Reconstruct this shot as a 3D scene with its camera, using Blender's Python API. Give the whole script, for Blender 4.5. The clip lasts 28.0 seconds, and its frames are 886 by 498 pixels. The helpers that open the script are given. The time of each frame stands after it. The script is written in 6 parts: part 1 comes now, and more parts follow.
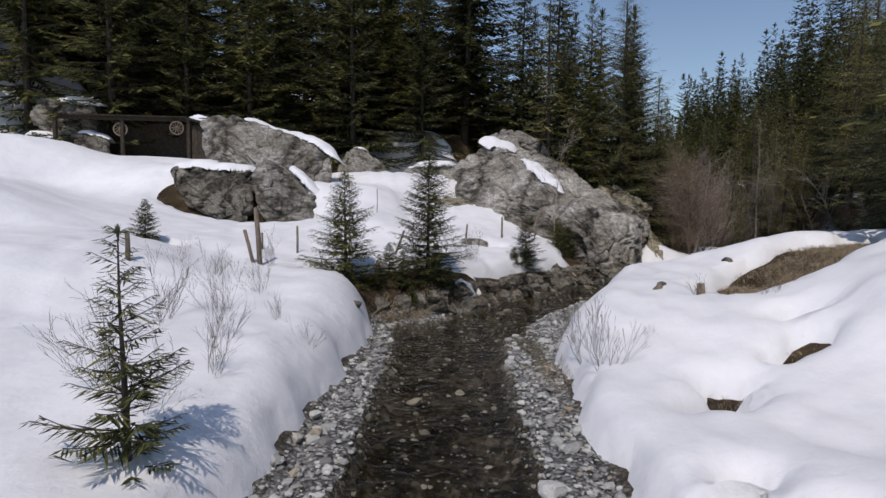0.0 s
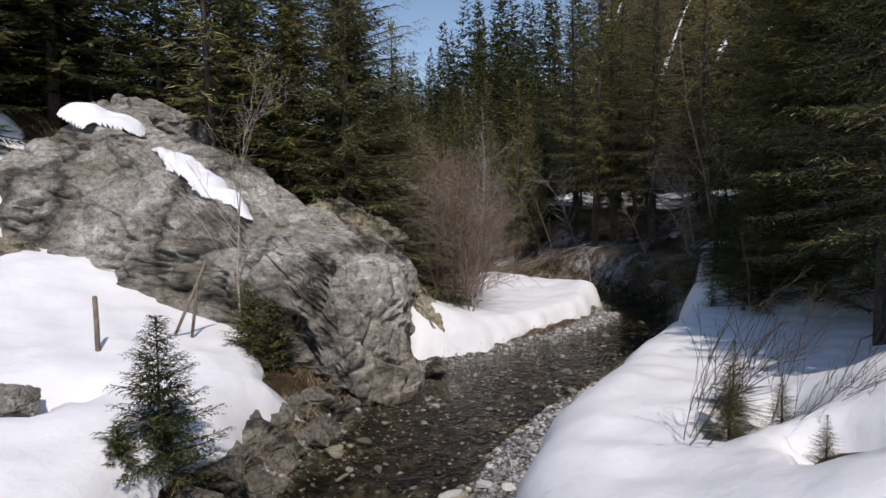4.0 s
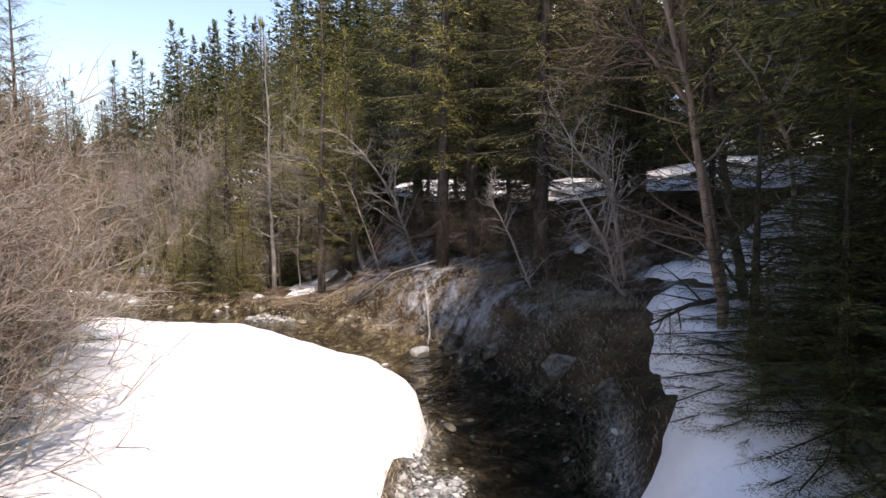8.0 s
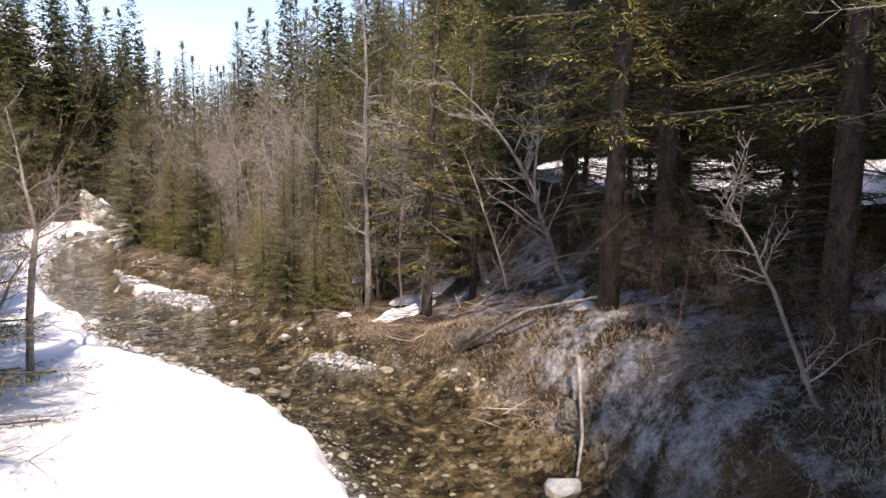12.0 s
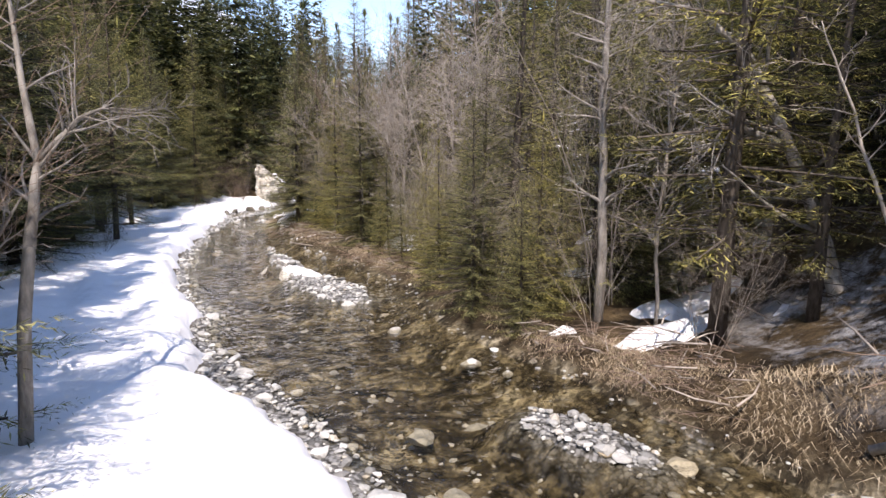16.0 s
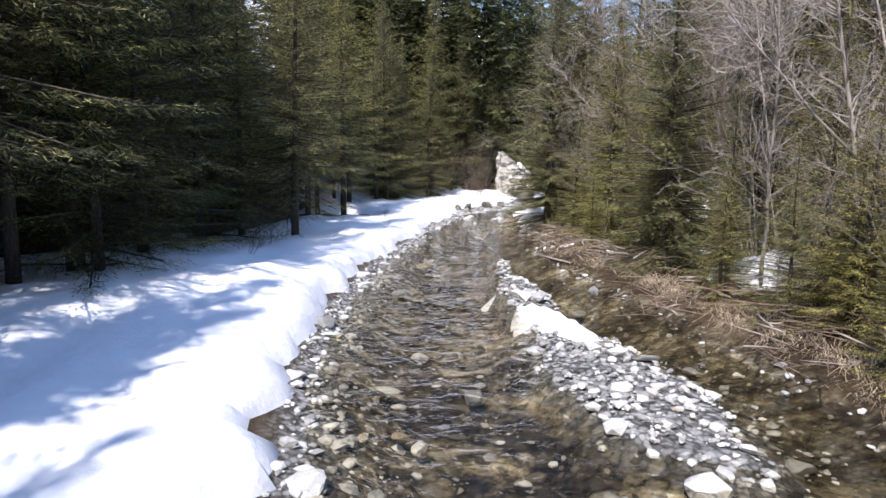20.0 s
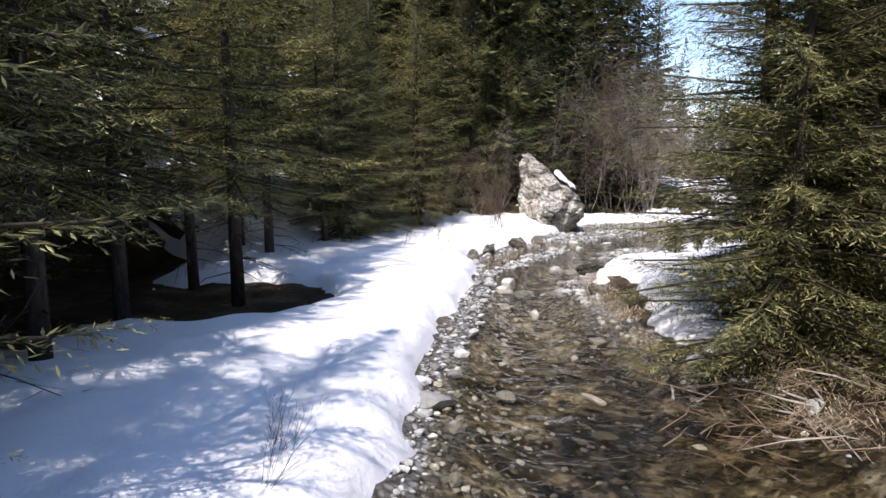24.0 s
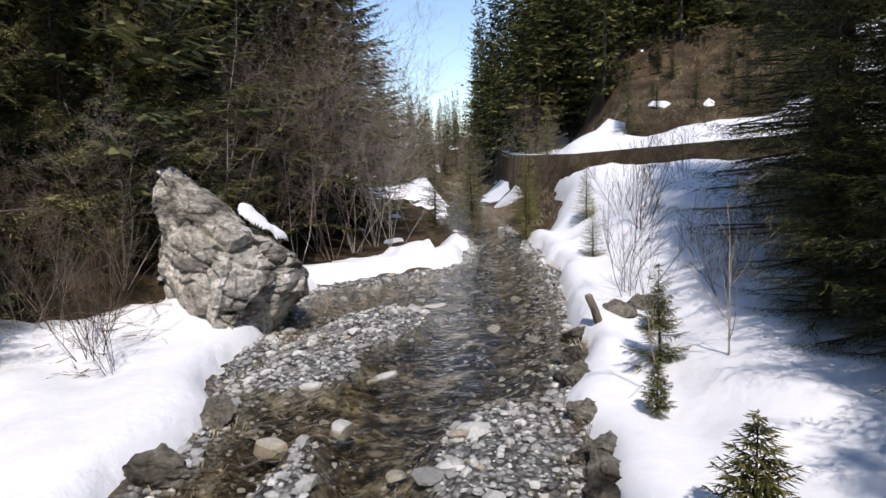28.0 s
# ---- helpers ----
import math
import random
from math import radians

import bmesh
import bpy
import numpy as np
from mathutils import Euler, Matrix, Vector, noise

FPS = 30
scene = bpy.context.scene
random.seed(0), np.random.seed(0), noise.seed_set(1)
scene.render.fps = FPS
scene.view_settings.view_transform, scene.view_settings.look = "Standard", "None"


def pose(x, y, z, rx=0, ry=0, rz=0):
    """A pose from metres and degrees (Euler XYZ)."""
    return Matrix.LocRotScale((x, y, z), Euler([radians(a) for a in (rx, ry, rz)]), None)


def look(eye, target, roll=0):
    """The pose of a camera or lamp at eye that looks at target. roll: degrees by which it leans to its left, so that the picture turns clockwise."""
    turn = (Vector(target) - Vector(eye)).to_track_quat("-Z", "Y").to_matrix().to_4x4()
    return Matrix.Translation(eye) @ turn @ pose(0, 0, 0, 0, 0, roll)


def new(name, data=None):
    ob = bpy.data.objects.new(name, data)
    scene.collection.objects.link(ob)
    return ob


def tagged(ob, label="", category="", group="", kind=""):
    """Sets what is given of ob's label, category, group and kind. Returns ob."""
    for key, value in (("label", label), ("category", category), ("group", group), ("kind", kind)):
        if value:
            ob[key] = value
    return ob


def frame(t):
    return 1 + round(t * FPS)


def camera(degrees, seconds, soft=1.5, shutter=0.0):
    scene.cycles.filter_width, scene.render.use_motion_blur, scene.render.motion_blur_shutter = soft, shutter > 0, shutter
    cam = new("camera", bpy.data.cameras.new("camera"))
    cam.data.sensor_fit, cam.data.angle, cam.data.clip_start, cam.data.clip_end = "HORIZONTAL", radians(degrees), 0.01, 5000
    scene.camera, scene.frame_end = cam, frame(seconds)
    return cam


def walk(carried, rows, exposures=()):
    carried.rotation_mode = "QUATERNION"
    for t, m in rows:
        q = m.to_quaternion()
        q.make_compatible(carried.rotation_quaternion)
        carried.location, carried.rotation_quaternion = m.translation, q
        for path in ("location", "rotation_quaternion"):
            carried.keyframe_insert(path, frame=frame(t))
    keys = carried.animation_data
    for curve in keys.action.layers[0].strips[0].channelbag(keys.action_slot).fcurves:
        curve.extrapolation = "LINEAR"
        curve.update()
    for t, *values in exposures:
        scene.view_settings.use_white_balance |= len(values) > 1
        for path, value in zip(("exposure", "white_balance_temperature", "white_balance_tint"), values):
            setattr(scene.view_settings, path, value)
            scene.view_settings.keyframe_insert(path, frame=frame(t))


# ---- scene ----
cam = camera(72.7, 28.0)
PATH = [
    (0, (0.001, -0.000, 2.805), (-0.001, 1.994, 2.651), 0.97),
    (0.5, (0.059, 1.601, 2.893), (0.080, 3.595, 2.740), 0.96),
    (1, (0.088, 3.156, 2.992), (0.151, 5.149, 2.838), 0.90),
    (1.5, (0.166, 4.756, 3.087), (0.270, 6.748, 2.935), 0.76),
    (2, (0.279, 6.400, 3.218), (0.476, 8.384, 3.064), 0.53),
    (2.5, (0.459, 8.090, 3.312), (0.779, 10.058, 3.158), 0.35),
    (3, (0.793, 9.772, 3.422), (1.319, 11.696, 3.266), -0.01),
    (3.5, (1.389, 11.391, 3.453), (2.157, 13.231, 3.304), -0.49),
    (4, (2.174, 12.875, 3.512), (3.180, 14.597, 3.363), -0.97),
    (4.5, (3.331, 13.973, 3.500), (4.525, 15.570, 3.347), -0.90),
    (6.5, (9.681, 19.097, 2.929), (10.979, 20.612, 2.776), -0.34),
    (7, (10.503, 19.985, 2.993), (11.797, 21.501, 2.841), -0.17),
    (7.5, (11.210, 20.785, 3.091), (12.514, 22.293, 2.933), -0.52),
    (8, (11.843, 21.486, 3.124), (13.161, 22.983, 2.968), -0.47),
    (8.5, (12.411, 22.114, 3.182), (13.727, 23.611, 3.021), -0.52),
    (9, (12.917, 22.706, 3.192), (14.228, 24.199, 2.959), -0.55),
    (9.5, (13.445, 23.202, 3.221), (14.750, 24.697, 2.970), -0.71),
    (10, (13.941, 23.722, 3.262), (15.249, 25.214, 3.011), -0.70),
    (10.5, (14.446, 24.283, 3.327), (15.751, 25.778, 3.074), -0.58),
    (11, (14.922, 24.890, 3.364), (16.149, 26.450, 3.115), -0.45),
    (11.5, (15.270, 25.518, 3.376), (16.349, 27.186, 3.139), 0.12),
    (12, (15.570, 26.196, 3.439), (16.488, 27.956, 3.198), 0.54),
    (12.5, (15.829, 26.872, 3.451), (16.582, 28.710, 3.215), 0.90),
    (14.5, (15.875, 29.312, 3.232), (16.597, 31.156, 2.951), 0.25),
    (15, (16.095, 30.012, 2.990), (16.695, 31.899, 2.710), 0.36),
    (15.5, (16.292, 30.782, 2.784), (16.803, 32.695, 2.501), 0.30),
    (16, (16.480, 31.601, 2.580), (16.884, 33.539, 2.295), 0.26),
    (16.5, (16.623, 32.485, 2.363), (16.902, 34.445, 2.076), 0.15),
    (17, (16.686, 33.420, 2.145), (16.822, 35.395, 1.860), 0.37),
    (17.5, (16.709, 34.291, 2.022), (16.700, 36.271, 1.739), 0.72),
    (18, (16.646, 35.188, 1.873), (16.485, 37.162, 1.588), 1.04),
    (18.5, (16.554, 36.135, 1.787), (16.276, 38.095, 1.502), 0.92),
    (19, (16.414, 37.095, 1.805), (16.127, 39.054, 1.519), 0.43),
    (19.5, (16.255, 37.981, 1.842), (15.899, 39.928, 1.555), 0.71),
    (20, (16.070, 38.944, 1.838), (15.695, 40.888, 1.555), 0.82),
    (20.5, (15.878, 40.208, 1.916), (15.498, 42.150, 1.627), 0.39),
    (21, (15.636, 41.576, 2.033), (15.258, 43.518, 1.737), 0.42),
    (21.5, (15.326, 43.111, 2.087), (14.950, 45.053, 1.789), -0.13),
    (22, (15.075, 44.542, 2.166), (14.690, 46.481, 1.865), -0.96),
    (22.5, (14.814, 45.964, 2.233), (14.426, 47.903, 1.932), -1.57),
    (24.5, (13.216, 50.170, 1.855), (12.943, 52.136, 1.604), 0.03),
    (25, (13.118, 51.193, 1.913), (12.865, 53.161, 1.660), -0.29),
    (25.5, (13.007, 52.487, 1.969), (12.759, 54.456, 1.718), -0.83),
    (26, (12.777, 53.406, 2.219), (12.541, 55.372, 1.941), -0.08),
    (26.5, (12.706, 54.890, 2.206), (12.570, 56.868, 1.941), -0.84),
    (27, (12.818, 56.316, 2.211), (12.959, 58.294, 1.952), -1.45),
    (27.5, (13.111, 57.725, 2.295), (13.553, 59.656, 2.022), -1.95),
    (28, (13.578, 59.046, 2.351), (14.309, 60.886, 2.067), -2.26),
]
EXPOSURES = [(0, -0.62, 6750, 16), (3.6, -0.36, 6800, 16), (6.5, 0.75, 7200, 19), (12.5, 1.02, 7300, 24), (17, 1.1, 6600, 19), (22.5, 1.2, 6050, 18), (25, 0.46, 6700, 19), (26.5, 0.33, 6600, 18), (28, 0.25, 6500, 16)]
walk(cam, [(t, look(eye, target, roll)) for t, eye, target, roll in PATH], EXPOSURES)

# ---------------------------------------------------------------- light
world = bpy.data.worlds.new("world")
scene.world = world
world.use_nodes = True
wn = world.node_tree.nodes
sky = wn.new("ShaderNodeTexSky")
sky.sky_type = "NISHITA"
sky.sun_disc = False
SUN_FROM = Vector((-0.25, -0.96, 1.38)).normalized()
sky.sun_elevation = math.asin(SUN_FROM.z)
sky.sun_rotation = math.atan2(SUN_FROM.x, SUN_FROM.y)
sky.altitude, sky.air_density = 1200, 1.35
sky.dust_density, sky.ozone_density = 0.15, 3.0
wn["Background"].inputs["Strength"].default_value = 0.15
world.node_tree.links.new(sky.outputs[0], wn["Background"].inputs["Color"])
sun = new("sun", bpy.data.lights.new("sun", "SUN"))
sun.data.energy, sun.data.angle, sun.data.color = 3.5, radians(0.55), (1.0, 0.95, 0.87)
sun.matrix_world = look((0, 0, 60), Vector((0, 0, 60)) - SUN_FROM)

# ---------------------------------------------------------------- materials


def shader(name, rough=0.8, spec=0.3):
    m = bpy.data.materials.new(name)
    m.use_nodes = True
    nt = m.node_tree
    b = nt.nodes["Principled BSDF"]
    b.inputs["Roughness"].default_value = rough
    b.inputs["Specular IOR Level"].default_value = spec
    return m, nt, b


def noise_tex(nt, scale, detail=6, rough=0.6, vec=None, dist=0.0):
    n = nt.nodes.new("ShaderNodeTexNoise")
    n.inputs["Scale"].default_value, n.inputs["Detail"].default_value = scale, detail
    n.inputs["Roughness"].default_value, n.inputs["Distortion"].default_value = rough, dist
    if vec is None:
        vec = nt.nodes.new("ShaderNodeTexCoord").outputs["Object"]
    nt.links.new(vec, n.inputs["Vector"])
    return n.outputs["Fac"]


def ramp(nt, fac, stops):
    r = nt.nodes.new("ShaderNodeValToRGB")
    e = r.color_ramp.elements
    while len(e) < len(stops):
        e.new(0.5)
    for k, (p, c) in enumerate(stops):
        e[k].position, e[k].color = p, (*c, 1)
    nt.links.new(fac, r.inputs[0])
    return r.outputs[0]


def mixc(nt, fac, a, b, mode="MIX"):
    m = nt.nodes.new("ShaderNodeMix")
    m.data_type, m.blend_type = "RGBA", mode
    for sock, v in ((m.inputs[0], fac), (m.inputs[6], a), (m.inputs[7], b)):
        if isinstance(v, (int, float)):
            sock.default_value = v
        elif isinstance(v, tuple):
            sock.default_value = (*v, 1)
        else:
            nt.links.new(v, sock)
    return m.outputs[2]


def bump(nt, b, height, dist, strength=1.0, under=None):
    n = nt.nodes.new("ShaderNodeBump")
    n.inputs["Distance"].default_value, n.inputs["Strength"].default_value = dist, strength
    nt.links.new(height, n.inputs["Height"])
    if under is not None:
        nt.links.new(under, n.inputs["Normal"])
    nt.links.new(n.outputs[0], b.inputs["Normal"])
    return n.outputs[0]


def world_pos(nt):
    return nt.nodes.new("ShaderNodeNewGeometry").outputs["Position"]


def m_snow():
    m, nt, b = shader("snow", 0.55, 0.25)
    p = world_pos(nt)
    c = ramp(nt, noise_tex(nt, 1.3, 8, 0.62, p), [(0.3, (0.80, 0.81, 0.83)), (0.62, (0.90, 0.90, 0.91))])
    dirt = ramp(nt, noise_tex(nt, 9, 10, 0.75, p), [(0.64, (1, 1, 1)), (0.76, (0.55, 0.50, 0.43))])
    nt.links.new(mixc(nt, 0.55, c, dirt, "MULTIPLY"), b.inputs["Base Color"])
    n1 = bump(nt, b, noise_tex(nt, 1.6, 5, 0.55, p), 0.10, 0.35)
    n1 = bump(nt, b, noise_tex(nt, 4, 5, 0.55, p), 0.05, 0.3, n1)
    bump(nt, b, noise_tex(nt, 34, 6, 0.75, p), 0.008, 0.6, n1)
    b.inputs["Subsurface Weight"].default_value = 0.0
    return m


def m_ground():
    """Forest soil that gives way to a stony bed where the mesh is marked as stream."""
    m, nt, b = shader("earth_and_stream_bed", 0.92, 0.15)
    p = world_pos(nt)
    c = ramp(nt, noise_tex(nt, 1.1, 8, 0.65, p), [(0.3, (0.03, 0.024, 0.016)), (0.5, (0.085, 0.064, 0.04)), (0.7, (0.20, 0.155, 0.095))])
    c2 = ramp(nt, noise_tex(nt, 22, 6, 0.7, p), [(0.3, (0.4, 0.37, 0.33)), (0.7, (1.2, 1.12, 1.0))])
    soil = mixc(nt, 0.9, c, c2, "MULTIPLY")
    wob = nt.nodes.new("ShaderNodeVectorMath")
    wob.operation = "ADD"
    nz = nt.nodes.new("ShaderNodeTexNoise")
    nz.inputs["Scale"].default_value = 5.0
    nt.links.new(p, nz.inputs["Vector"])
    sc = nt.nodes.new("ShaderNodeVectorMath")
    sc.operation = "SCALE"
    sc.inputs["Scale"].default_value = 0.16
    nt.links.new(nz.outputs["Color"], sc.inputs[0])
    nt.links.new(p, wob.inputs[0])
    nt.links.new(sc.outputs[0], wob.inputs[1])
    bed = ramp(nt, noise_tex(nt, 1.5, 10, 0.68, p, 0.8), [(0.36, (0.018, 0.015, 0.009)), (0.47, (0.048, 0.040, 0.026)), (0.55, (0.18, 0.155, 0.105)), (0.66, (0.48, 0.44, 0.34))])
    bed = mixc(nt, 0.85, bed, ramp(nt, noise_tex(nt, 7, 8, 0.7, wob.outputs[0]), [(0.42, (0.16, 0.15, 0.13)), (0.56, (1.7, 1.64, 1.5))]), "MULTIPLY")
    for scale, share, tones in ((14.0, 0.45, ((0.03, 0.026, 0.016), (0.17, 0.145, 0.095), (0.52, 0.48, 0.38))), (6.0, 0.62, ((0.03, 0.027, 0.02), (0.22, 0.19, 0.13), (0.60, 0.56, 0.46)))):
        v = nt.nodes.new("ShaderNodeTexVoronoi")
        v.inputs["Scale"].default_value = scale
        nt.links.new(wob.outputs[0], v.inputs["Vector"])
        there = ramp(nt, v.outputs["Color"], [(share, (0, 0, 0)), (share + 0.06, (1, 1, 1))])
        shape = ramp(nt, v.outputs["Distance"], [(0.30, (1, 1, 1)), (0.44, (0, 0, 0))])
        tone = ramp(nt, v.outputs["Color"], [(share, tones[0]), (share + 0.5 * (1 - share), tones[1]), (1.0, tones[2])])
        tone = mixc(nt, 0.6, tone, ramp(nt, noise_tex(nt, 18, 6, 0.7, p), [(0.35, (0.4, 0.39, 0.36)), (0.65, (1.25, 1.22, 1.15))]), "MULTIPLY")
        bed = mixc(nt, mixc(nt, 1.0, there, shape, "MULTIPLY"), bed, tone)
    v2 = nt.nodes.new("ShaderNodeTexVoronoi")
    v2.inputs["Scale"].default_value = 19.0
    nt.links.new(wob.outputs[0], v2.inputs["Vector"])
    pebble = ramp(nt, v2.outputs["Color"], [(0.15, (0.14, 0.14, 0.135)), (0.5, (0.32, 0.32, 0.31)), (0.85, (0.56, 0.555, 0.54))])
    edge = ramp(nt, v2.outputs["Distance"], [(0.35, (1, 1, 1)), (0.75, (0.3, 0.29, 0.27))])
    pebble = mixc(nt, 1.0, pebble, edge, "MULTIPLY")
    ba = nt.nodes.new("ShaderNodeAttribute")
    ba.attribute_name = "bar"
    bar_fac = ba.outputs["Fac"]
    at = nt.nodes.new("ShaderNodeAttribute")
    at.attribute_name = "bed"
    # the bed takes a darker tone along the marked reach
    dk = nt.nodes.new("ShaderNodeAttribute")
    dk.attribute_name = "dark_reach"
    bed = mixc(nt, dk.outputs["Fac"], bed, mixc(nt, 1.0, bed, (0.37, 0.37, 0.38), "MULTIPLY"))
    bed = mixc(nt, bar_fac, bed, pebble)
    du = nt.nodes.new("ShaderNodeAttribute")
    du.attribute_name = "dust"
    speck = ramp(nt, noise_tex(nt, 0.75, 15, 0.8, p), [(0.49, (0, 0, 0)), (0.60, (0.85, 0.85, 0.85))])
    soil = mixc(nt, mixc(nt, 1.0, du.outputs["Color"], speck, "MULTIPLY"), soil, (0.72, 0.73, 0.76))
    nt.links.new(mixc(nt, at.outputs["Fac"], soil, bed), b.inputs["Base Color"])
    n1 = bump(nt, b, noise_tex(nt, 16, 8, 0.75, p), 0.08, 0.9)
    bump(nt, b, v.outputs["Distance"], -0.06, 0.6, n1)
    return m


def m_rock(name="grey_rock", tone=1.0, warm=0.0, scale=1.0, lichen=0.85):
    m, nt, b = shader(name, 0.88, 0.25)
    p = world_pos(nt)
    mp = nt.nodes.new("ShaderNodeMapping")
    mp.inputs["Rotation"].default_value = (0.5, 0.75, 0.2)
    mp.inputs["Scale"].default_value = (0.8, 1.0, 2.4)
    nt.links.new(p, mp.inputs["Vector"])
    g = (0.40 * tone, (0.386 - 0.03 * warm) * tone, (0.362 - 0.11 * warm) * tone)
    c = ramp(nt, noise_tex(nt, 2.2 * scale, 12, 0.72, mp.outputs[0], 0.7), [(0.34, tuple(v * 0.35 for v in g)), (0.43, tuple(v * 0.8 for v in g)), (0.53, tuple(v * 1.1 for v in g)), (0.66, tuple(v * 1.5 for v in g))])
    cr = nt.nodes.new("ShaderNodeTexVoronoi")
    cr.feature = "DISTANCE_TO_EDGE"
    cr.inputs["Scale"].default_value = 0.55 * scale
    wv = nt.nodes.new("ShaderNodeTexNoise")
    wv.inputs["Scale"].default_value, wv.inputs["Detail"].default_value = 1.6 * scale, 8
    nt.links.new(mp.outputs[0], wv.inputs["Vector"])
    wa = nt.nodes.new("ShaderNodeMix")
    wa.data_type = "RGBA"
    wa.inputs[0].default_value = 0.45
    nt.links.new(p, wa.inputs[6])
    nt.links.new(wv.outputs["Color"], wa.inputs[7])
    nt.links.new(wa.outputs[2], cr.inputs["Vector"])
    crack = ramp(nt, cr.outputs["Distance"], [(0.0, (0.06, 0.055, 0.05)), (0.03, (0.45, 0.44, 0.42)), (0.10, (1, 1, 1))])
    moss = ramp(nt, noise_tex(nt, 0.7 * scale, 10, 0.7, p), [(0.34, (1.45, 1.45, 1.46)), (0.46, (1.0, 0.99, 0.96)), (0.56, (0.74, 0.71, 0.65)), (0.67, (0.42, 0.38, 0.30))])
    c = mixc(nt, lichen, c, moss, "MULTIPLY")
    dark = ramp(nt, noise_tex(nt, 9 * scale, 10, 0.8, p), [(0.38, (0.34, 0.34, 0.33)), (0.48, (0.9, 0.9, 0.89)), (0.60, (1.35, 1.35, 1.33))])
    oi = nt.nodes.new("ShaderNodeObjectInfo").outputs["Random"]
    c = mixc(nt, 0.9, c, dark, "MULTIPLY")
    c = mixc(nt, 0.85, c, crack, "MULTIPLY")
    c = mixc(nt, 1.0, c, ramp(nt, oi, [(0, (0.8, 0.79, 0.77)), (1, (1.15, 1.14, 1.12))]), "MULTIPLY")
    nt.links.new(c, b.inputs["Base Color"])
    n1 = bump(nt, b, noise_tex(nt, 3.0 * scale, 12, 0.72, mp.outputs[0], 0.5), 0.10, 0.8)
    n2 = bump(nt, b, crack, 0.06, 0.9, n1)
    bump(nt, b, noise_tex(nt, 20 * scale, 8, 0.75, p), 0.03, 0.9, n2)
    return m


def m_gravel():
    m, nt, b = shader("gravel_stone", 0.8, 0.3)
    isl = nt.nodes.new("ShaderNodeNewGeometry").outputs["Random Per Island"]
    oi = nt.nodes.new("ShaderNodeObjectInfo").outputs["Random"]
    add = nt.nodes.new("ShaderNodeMath")
    add.operation = "ADD"
    nt.links.new(isl, add.inputs[0])
    nt.links.new(oi, add.inputs[1])
    fr = nt.nodes.new("ShaderNodeMath")
    fr.operation = "FRACT"
    nt.links.new(add.outputs[0], fr.inputs[0])
    c = ramp(nt, fr.outputs[0], [(0.0, (0.20, 0.20, 0.195)), (0.35, (0.36, 0.36, 0.35)), (0.7, (0.52, 0.52, 0.505)), (0.93, (0.66, 0.655, 0.64)), (1.0, (0.34, 0.28, 0.19))])
    p = world_pos(nt)
    c2 = ramp(nt, noise_tex(nt, 24, 8, 0.7, p), [(0.3, (0.6, 0.6, 0.58)), (0.65, (1.15, 1.14, 1.1))])
    nt.links.new(mixc(nt, 0.8, c, c2, "MULTIPLY"), b.inputs["Base Color"])
    bump(nt, b, noise_tex(nt, 40, 6, 0.7, p), 0.012, 0.8)
    return m


def m_bark(name, dark, light, sc=14.0):
    m, nt, b = shader(name, 0.92, 0.15)
    t = nt.nodes.new("ShaderNodeTexCoord").outputs["Object"]
    mp = nt.nodes.new("ShaderNodeMapping")
    mp.inputs["Scale"].default_value = (1, 1, 0.3)
    nt.links.new(t, mp.inputs["Vector"])
    f = noise_tex(nt, sc, 8, 0.7, mp.outputs[0], 0.5)
    c = ramp(nt, f, [(0.32, dark), (0.66, light)])
    oi = nt.nodes.new("ShaderNodeObjectInfo").outputs["Random"]
    c = mixc(nt, 1.0, c, ramp(nt, oi, [(0, (0.75, 0.75, 0.75)), (1, (1.2, 1.18, 1.15))]), "MULTIPLY")
    nt.links.new(c, b.inputs["Base Color"])
    bump(nt, b, f, 0.02, 0.9)
    return m


def m_needles(name, a, c0, tip):
    m, nt, b = shader(name, 0.62, 0.25)
    isl = nt.nodes.new("ShaderNodeNewGeometry").outputs["Random Per Island"]
    # random blade tones, spread wide to imitate sunlit sprays over a shaded interior
    c = ramp(nt, isl, [(0.0, tuple(v * 0.6 for v in a)), (0.5, tuple(v * 0.8 for v in c0)), (0.8, tip), (1.0, tuple(v * 1.55 for v in tip))])
    oi = nt.nodes.new("ShaderNodeObjectInfo").outputs["Random"]
    c = mixc(nt, 1.0, c, ramp(nt, oi, [(0, (0.72, 0.74, 0.80)), (0.5, (1, 1, 1)), (1, (1.3, 1.22, 0.9))]), "MULTIPLY")
    nt.links.new(c, b.inputs["Base Color"])
    tr = nt.nodes.new("ShaderNodeBsdfTranslucent")
    nt.links.new(c, tr.inputs["Color"])
    mx = nt.nodes.new("ShaderNodeMixShader")
    mx.inputs[0].default_value = 0.38
    nt.links.new(b.outputs[0], mx.inputs[1])
    nt.links.new(tr.outputs[0], mx.inputs[2])
    nt.links.new(mx.outputs[0], nt.nodes["Material Output"].inputs["Surface"])
    return m


def m_grass():
    m, nt, b = shader("dry_grass", 0.85, 0.15)
    isl = nt.nodes.new("ShaderNodeNewGeometry").outputs["Random Per Island"]
    nt.links.new(ramp(nt, isl, [(0, (0.16, 0.115, 0.07)), (0.5, (0.38, 0.30, 0.20)), (1, (0.60, 0.51, 0.37))]), b.inputs["Base Color"])
    return m


